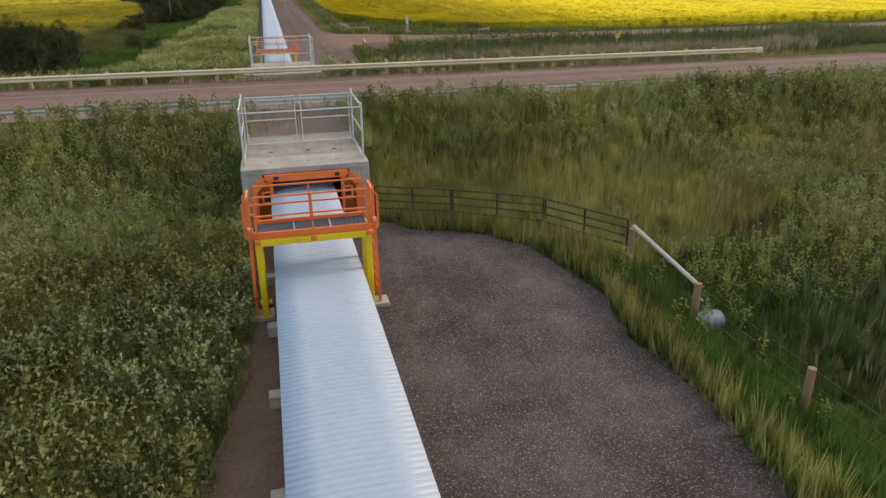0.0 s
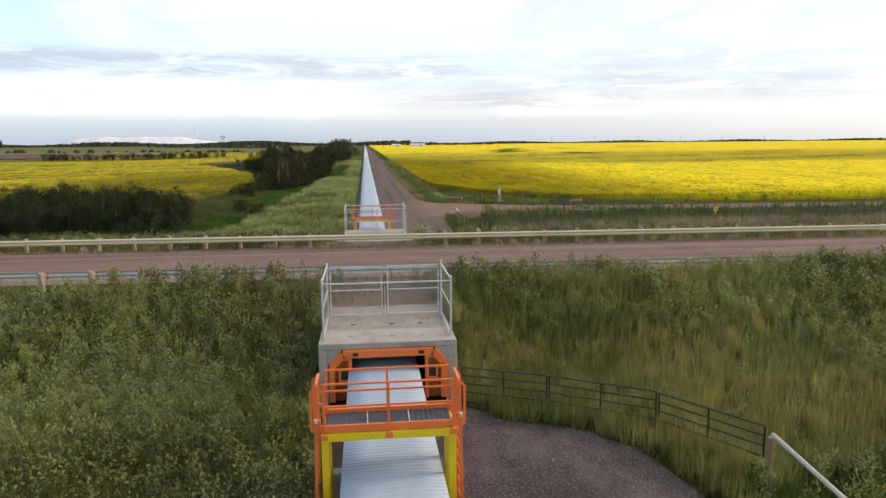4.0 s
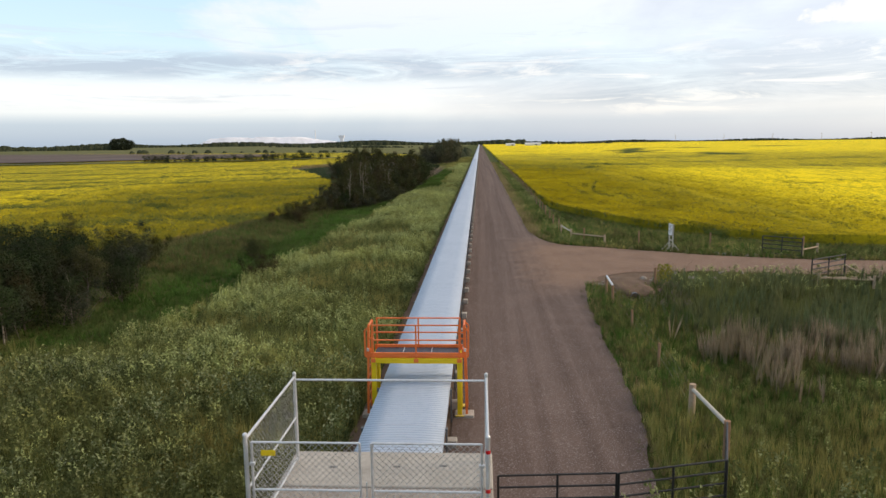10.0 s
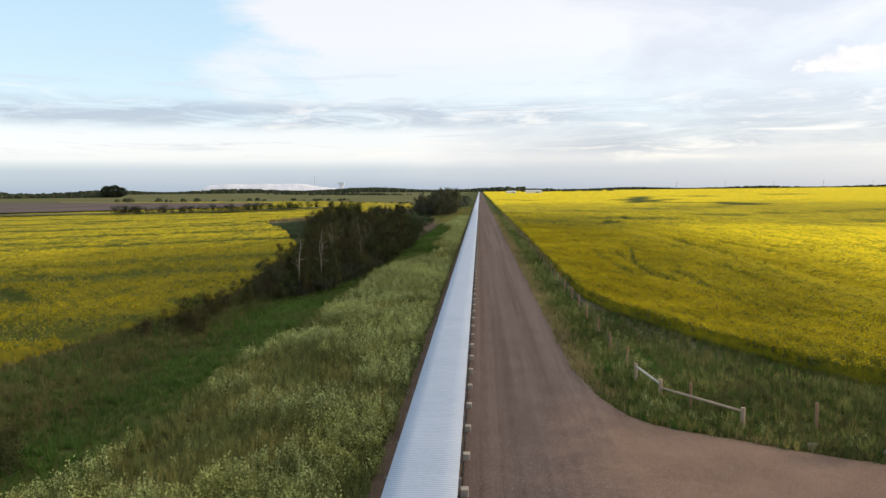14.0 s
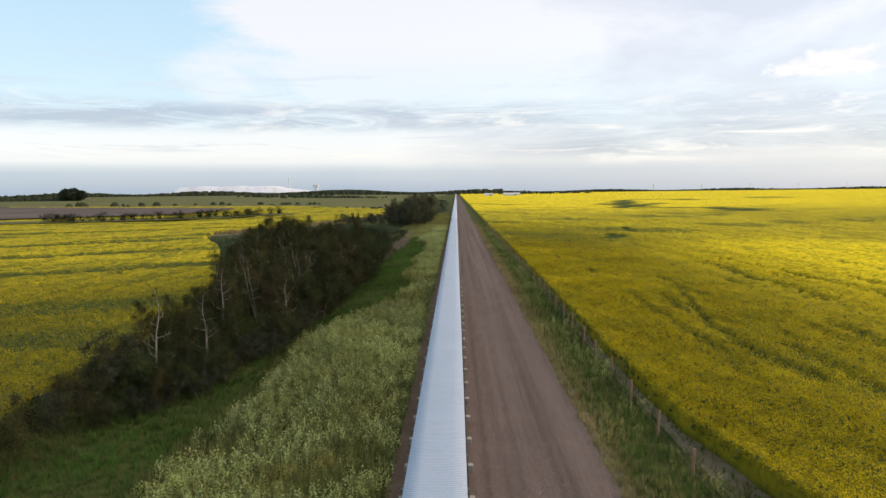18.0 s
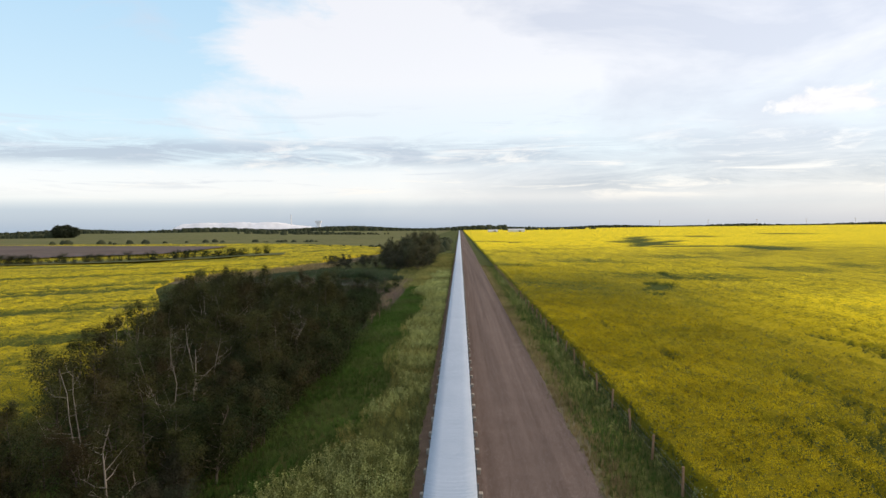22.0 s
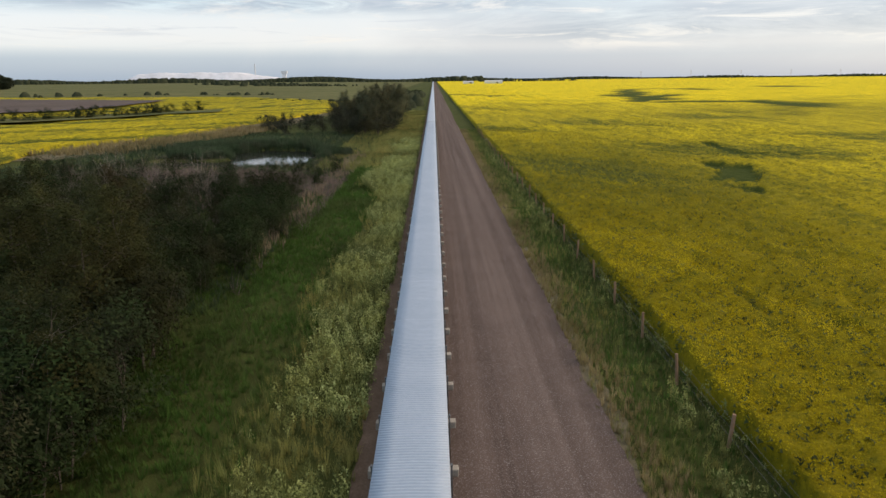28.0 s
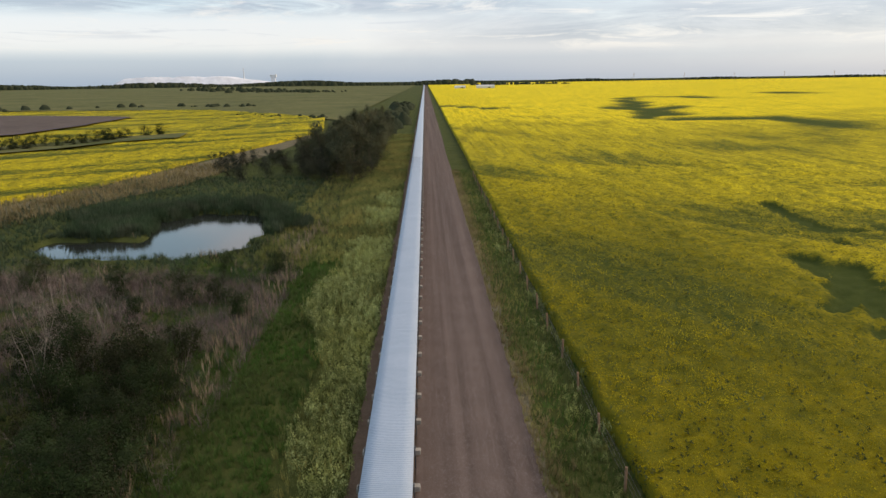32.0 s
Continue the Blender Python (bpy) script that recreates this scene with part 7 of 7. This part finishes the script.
part("post", bar_bm((0, 0, -0.2), (0, 0, 1.3), 0.04, 8), M["galv"], mark)
part("plate", box_bm(0, -0.05, 1.2, 0.62, 0.02, 0.42, bevel=0.005), M["yellow"], mark, "yellow plate")
for k in range(2):
    part("text_line", box_bm(0.05 * k, -0.063, 1.27 - 0.14 * k, 0.4 - 0.1 * k, 0.004, 0.05), M["black"], mark)
for k in range(7):
    part("text_line", box_bm(-0.03 + 0.05 * (k % 2), -0.0825, 1.98 - 0.1 * k, 0.56 - 0.09 * (k % 3), 0.004, 0.026), M["black"], board)
tagged(part("gate_rail", bar_bm((22.5, 78.9, 0.30), (25.8, 79.0, 0.32), 0.06, 8), M["wood"]), "low weathered wooden rail by the farm gate", "rail")
wood_post(25.8, 78.9, 0.75, M["wood"], "short weathered post by the farm gate", 0.1)

# dirt trodden over the far apron slab
ra = np.random.default_rng(44)
dv = []
for k in range(90):
    a = 2 * math.pi * k / 90
    sq = min(1 / max(abs(math.cos(a)), 1e-6), 1 / max(abs(math.sin(a)), 1e-6))
    q = sq * (0.82 + 0.14 * math.sin(5 * a + 1) * math.sin(2 * a) + ra.uniform(-0.14, 0.10))
    dx, dy = -0.12 + 1.72 * q * math.cos(a), 0.60 * min(q, 1.2) * math.sin(a)
    dv.append((dx, 46.25 + dy, 2.045 + 0.026 * dy))
tagged(mesh_object("apron_dirt", dv, [tuple(range(90))], M["dirt"]), "dirt spread over the apron slab", "dirt", kind="structure")

# ---- far country ----
M["far_leaf"] = material("far_woods", mottled((0.028, 0.036, 0.022), (0.050, 0.058, 0.032), 0.02, 0.3, None, 0.5, 0.3, 0.5), 0.95)
M["fallow"] = material("brown_fallow", mottled((0.085, 0.066, 0.058), (0.140, 0.108, 0.094), 0.02, 0.25, (0.10, 0.10, 0.05), 0.6, 0.5, 0.3), 0.95)
M["tailings"] = material("pale_tailings", mottled((0.58, 0.59, 0.62), (0.80, 0.80, 0.83), 0.010, 0.04, None, 0.05, 0.4, 2.0), 0.9)
M["building"] = material("white_cladding", mottled((0.66, 0.67, 0.68), (0.74, 0.75, 0.76), 0.05, 0.5), 0.7)
r_ = np.random.default_rng(70)
CLV, CLF = [], []
for k in range(7):
    for j in range(3):
        CLV.append(((1.0, 0.85, 0.35)[j] * math.cos(k * 0.898 + j * 0.4), (1.0, 0.85, 0.35)[j] * math.sin(k * 0.898 + j * 0.4), (0.0, 0.55, 0.95)[j] + r_.uniform(-0.06, 0.06)))
for k in range(7):
    q = (k + 1) % 7
    for j in range(2):
        CLF += [(3 * k + j, 3 * q + j, 3 * q + j + 1), (3 * k + j, 3 * q + j + 1, 3 * k + j + 1)]


def woods(line, n, height, depth, seed, label):
    """A far belt of trees along a polyline."""
    r = np.random.default_rng(seed)
    line = np.array(line, float)
    t = r.uniform(0, len(line) - 1, n)
    i = np.minimum(t.astype(int), len(line) - 2)
    xy = line[i] + (line[i + 1] - line[i]) * (t - i)[:, None] + r.normal(0, depth, (n, 2))
    P = np.stack([xy[:, 0], xy[:, 1], land(xy[:, 0], xy[:, 1]) - 0.3], -1)
    h = height * r.uniform(0.45, 1.0, n) * (0.75 + 0.25 * np.sin(xy[:, 0] * 0.013))
    scatter("far_woods", CLV, CLF, M["far_leaf"], P, h, h * r.uniform(0.5, 1.0, n), label, "woods", seed, 0.05)


woods([(-2600, 2300), (-1500, 2500), (-700, 2450), (-250, 2350), (60, 2300)], 3200, 18, 40, 71, "dark belt of woods along the horizon")
woods([(150, 2900), (900, 2900), (2700, 2600)], 1900, 12, 40, 72, "thin belt of woods along the horizon")
woods([(-1000, 960), (-620, 1000), (-520, 1010)], 420, 13, 8, 73, "dark shelter belt across the fields")
woods([(-420, 1500), (-230, 1300), (-150, 1250)], 160, 9, 25, 74, "scattered trees across the fields")
woods([(-300, 640), (-180, 700), (-120, 690)], 40, 6, 6, 75, "scattered far trees in the pasture")
woods([(-92, 560), (-60, 535), (-45, 525)], 26, 4, 2, 76, "low bushes at the end of the canola")
woods([(-330, 300), (-230, 320), (-160, 344), (-128, 357)], 46, 2.6, 3.0, 77, "low bushes in a strip across the canola")
woods([(-9, 420), (-11, 520), (-12, 640)], 70, 7, 1.5, 78, "bushes beside the far conveyor")
woods([(140, 1900), (330, 1950)], 60, 12, 15, 79, "far farmyard trees")
rb = np.random.default_rng(91)
bd = rb.normal(0, 1, (3200, 3))
bd /= np.linalg.norm(bd, axis=1)[:, None]
bc = bd * rb.uniform(0.7, 1.0, (3200, 1)) * np.array([17.0, 12.0, 8.5]) * (1 + 0.12 * np.sin(bd[:, :1] * 9)) + np.array([0, 0, 7.8])
bu, bw = rb.normal(0, 0.9, (3200, 3)), rb.normal(0, 0.9, (3200, 3))
BIG = (POPLAR[0][0], array_mesh("round_crown", np.stack([bc - bu, bc + bw, bc + bu], 1).reshape(-1, 3), np.arange(9600).reshape(-1, 3), M["far_leaf"]))
plant_tree("round_tree", BIG, -496, 989, 1.0, 10, "broad round dark tree standing alone", "tree", "")
fa = np.array([(-900, 260), (-420, 300), (-260, 332), (-195, 375), (-147, 413), (-132, 431), (-133, 480)], float)
fb = np.array([(-1400, 620), (-720, 610), (-420, 600), (-300, 590), (-246, 577), (-180, 560), (-139, 544)], float)
strip("fallow_field", fa, fb, M["fallow"], 1.35, n_across=24, label="brown dry brush beyond the canola", category="field")
ha = np.array([(-400, 288), (-230, 312), (-160, 336), (-128, 349), (-110, 358), (-93, 378), (-84, 398), (-72, 410)], float)
hb = np.array([(-400, 312), (-230, 334), (-165, 358), (-134, 370), (-116, 380), (-104, 400), (-94, 416), (-76, 430)], float)
M["pasture"] = material("pasture", mottled((0.072, 0.084, 0.030), (0.150, 0.142, 0.056), 0.018, 0.10, (0.21, 0.175, 0.085), 0.7, 0.6, 0.3), 0.95)
strip("hedge_margin", ha, hb, M["pasture"], 1.22, n_across=8, label="dull grassy strip along the hedge", category="ground")
pa = np.array([(-2600, 900), (-900, 640), (-420, 640), (-250, 645), (-134, 642), (-72, 562), (-34, 500)], float)
pb = np.array([(-3200, 2300), (-1500, 2300), (-900, 2300), (-500, 2300), (-250, 2300), (-100, 2300), (-24, 2300)], float)
strip("pasture", pa, pb, M["pasture"], 0.5, n_across=24, label="grey-green pasture beyond the canola", category="field")
ga = np.array([(-95, 285), (-64, 282), (-58, 300), (-52, 322), (-47, 350), (-40, 396), (-36, 425)], float)
gb = np.array([(-90, 270), (-57, 276), (-48, 296), (-40, 316), (-37, 345), (-34, 386), (-33, 420)], float)
strip("dry_margin", ga, gb, M["dry_soil"], 0.12, n_across=10, label="dry tan grass margin round the marsh", category="ground")


def tailings_pile():
    xs, ys = np.linspace(-1130, -490, 60), np.linspace(2700, 2950, 12)
    X, Y = np.meshgrid(xs, ys)
    prof = smooth01(X, -1130, -1040) * (1 - 0.8 * smooth01(X, -760, -490))
    Z = 34 * prof * smooth01(Y, 2700, 2745) * (1 - smooth01(Y, 2905, 2950)) + 2.0 * np.sin(X * 0.05) * prof + 1.2 * np.sin(X * 0.17 + Y * 0.1) * prof
    me = array_mesh("tailings_hill", np.stack([X, Y, Z + land(X, Y) - 0.5], -1).reshape(-1, 3), grid_faces(12, 60), M["tailings"], True)
    tagged(new("tailings_hill", me), "long pale grey mine tailings pile on the horizon", "hill")


tailings_pile()
head = thing("headframe", pose(-536, 2760, 3), "pale mine headframe tower on the horizon", "tower")
part("shaft", box_bm(0, 0, 15, 14, 10, 30), M["building"], head)
part("head_house", box_bm(0, 0, 33, 22, 14, 10, bevel=0.5), M["building"], head)
stack = thing("chimney", pose(-640, 2760, 3), "thin chimney stack on the horizon", "chimney")
part("shaft", bar_bm((0, 0, 0), (0, 0, 62), 2.2, 10, 1.6), M["building"], stack)


def shed(x, y, w, d, h, label):
    t = thing("farm_building", pose(x, y, float(land(x, y))), label, "building", "far farm buildings")
    part("wall", box_bm(0, 0, h / 2, w, d, h), M["building"], t)
    bm = bmesh.new()
    a = [bm.verts.new(v) for v in ((-w / 2 - 0.4, -d / 2 - 0.4, h), (w / 2 + 0.4, -d / 2 - 0.4, h), (w / 2 + 0.4, d / 2 + 0.4, h), (-w / 2 - 0.4, d / 2 + 0.4, h), (-w / 2 - 0.4, 0, h + 2), (w / 2 + 0.4, 0, h + 2))]
    for f in ((0, 1, 5, 4), (2, 3, 4, 5), (0, 4, 3), (1, 2, 5), (3, 2, 1, 0)):
        bm.faces.new([a[k] for k in f])
    part("roof", bm, M["galv"], t)
    part("door", box_bm(w * 0.2, -d / 2 - 0.05, 1.6, 3.5, 0.1, 3.2), M["grate"], t)


shed(104, 1400, 30, 12, 4.5, "long white farm building on the horizon")
shed(62, 1420, 18, 10, 3.5, "low white farm shed on the horizon")
for k in range(6):
    x = 620 + 150 * k
    t = thing("power_pole", pose(x, 2300, 0), "far grey wooden power pole on the horizon", "power pole", "far power poles")
    part("pole", bar_bm((0, 0, 0), (0, 0, 24), 0.5, 6, 0.35), M["wood"], t)
    part("crossarm", box_bm(0, 0, 22, 7, 0.4, 0.5), M["wood"], t)
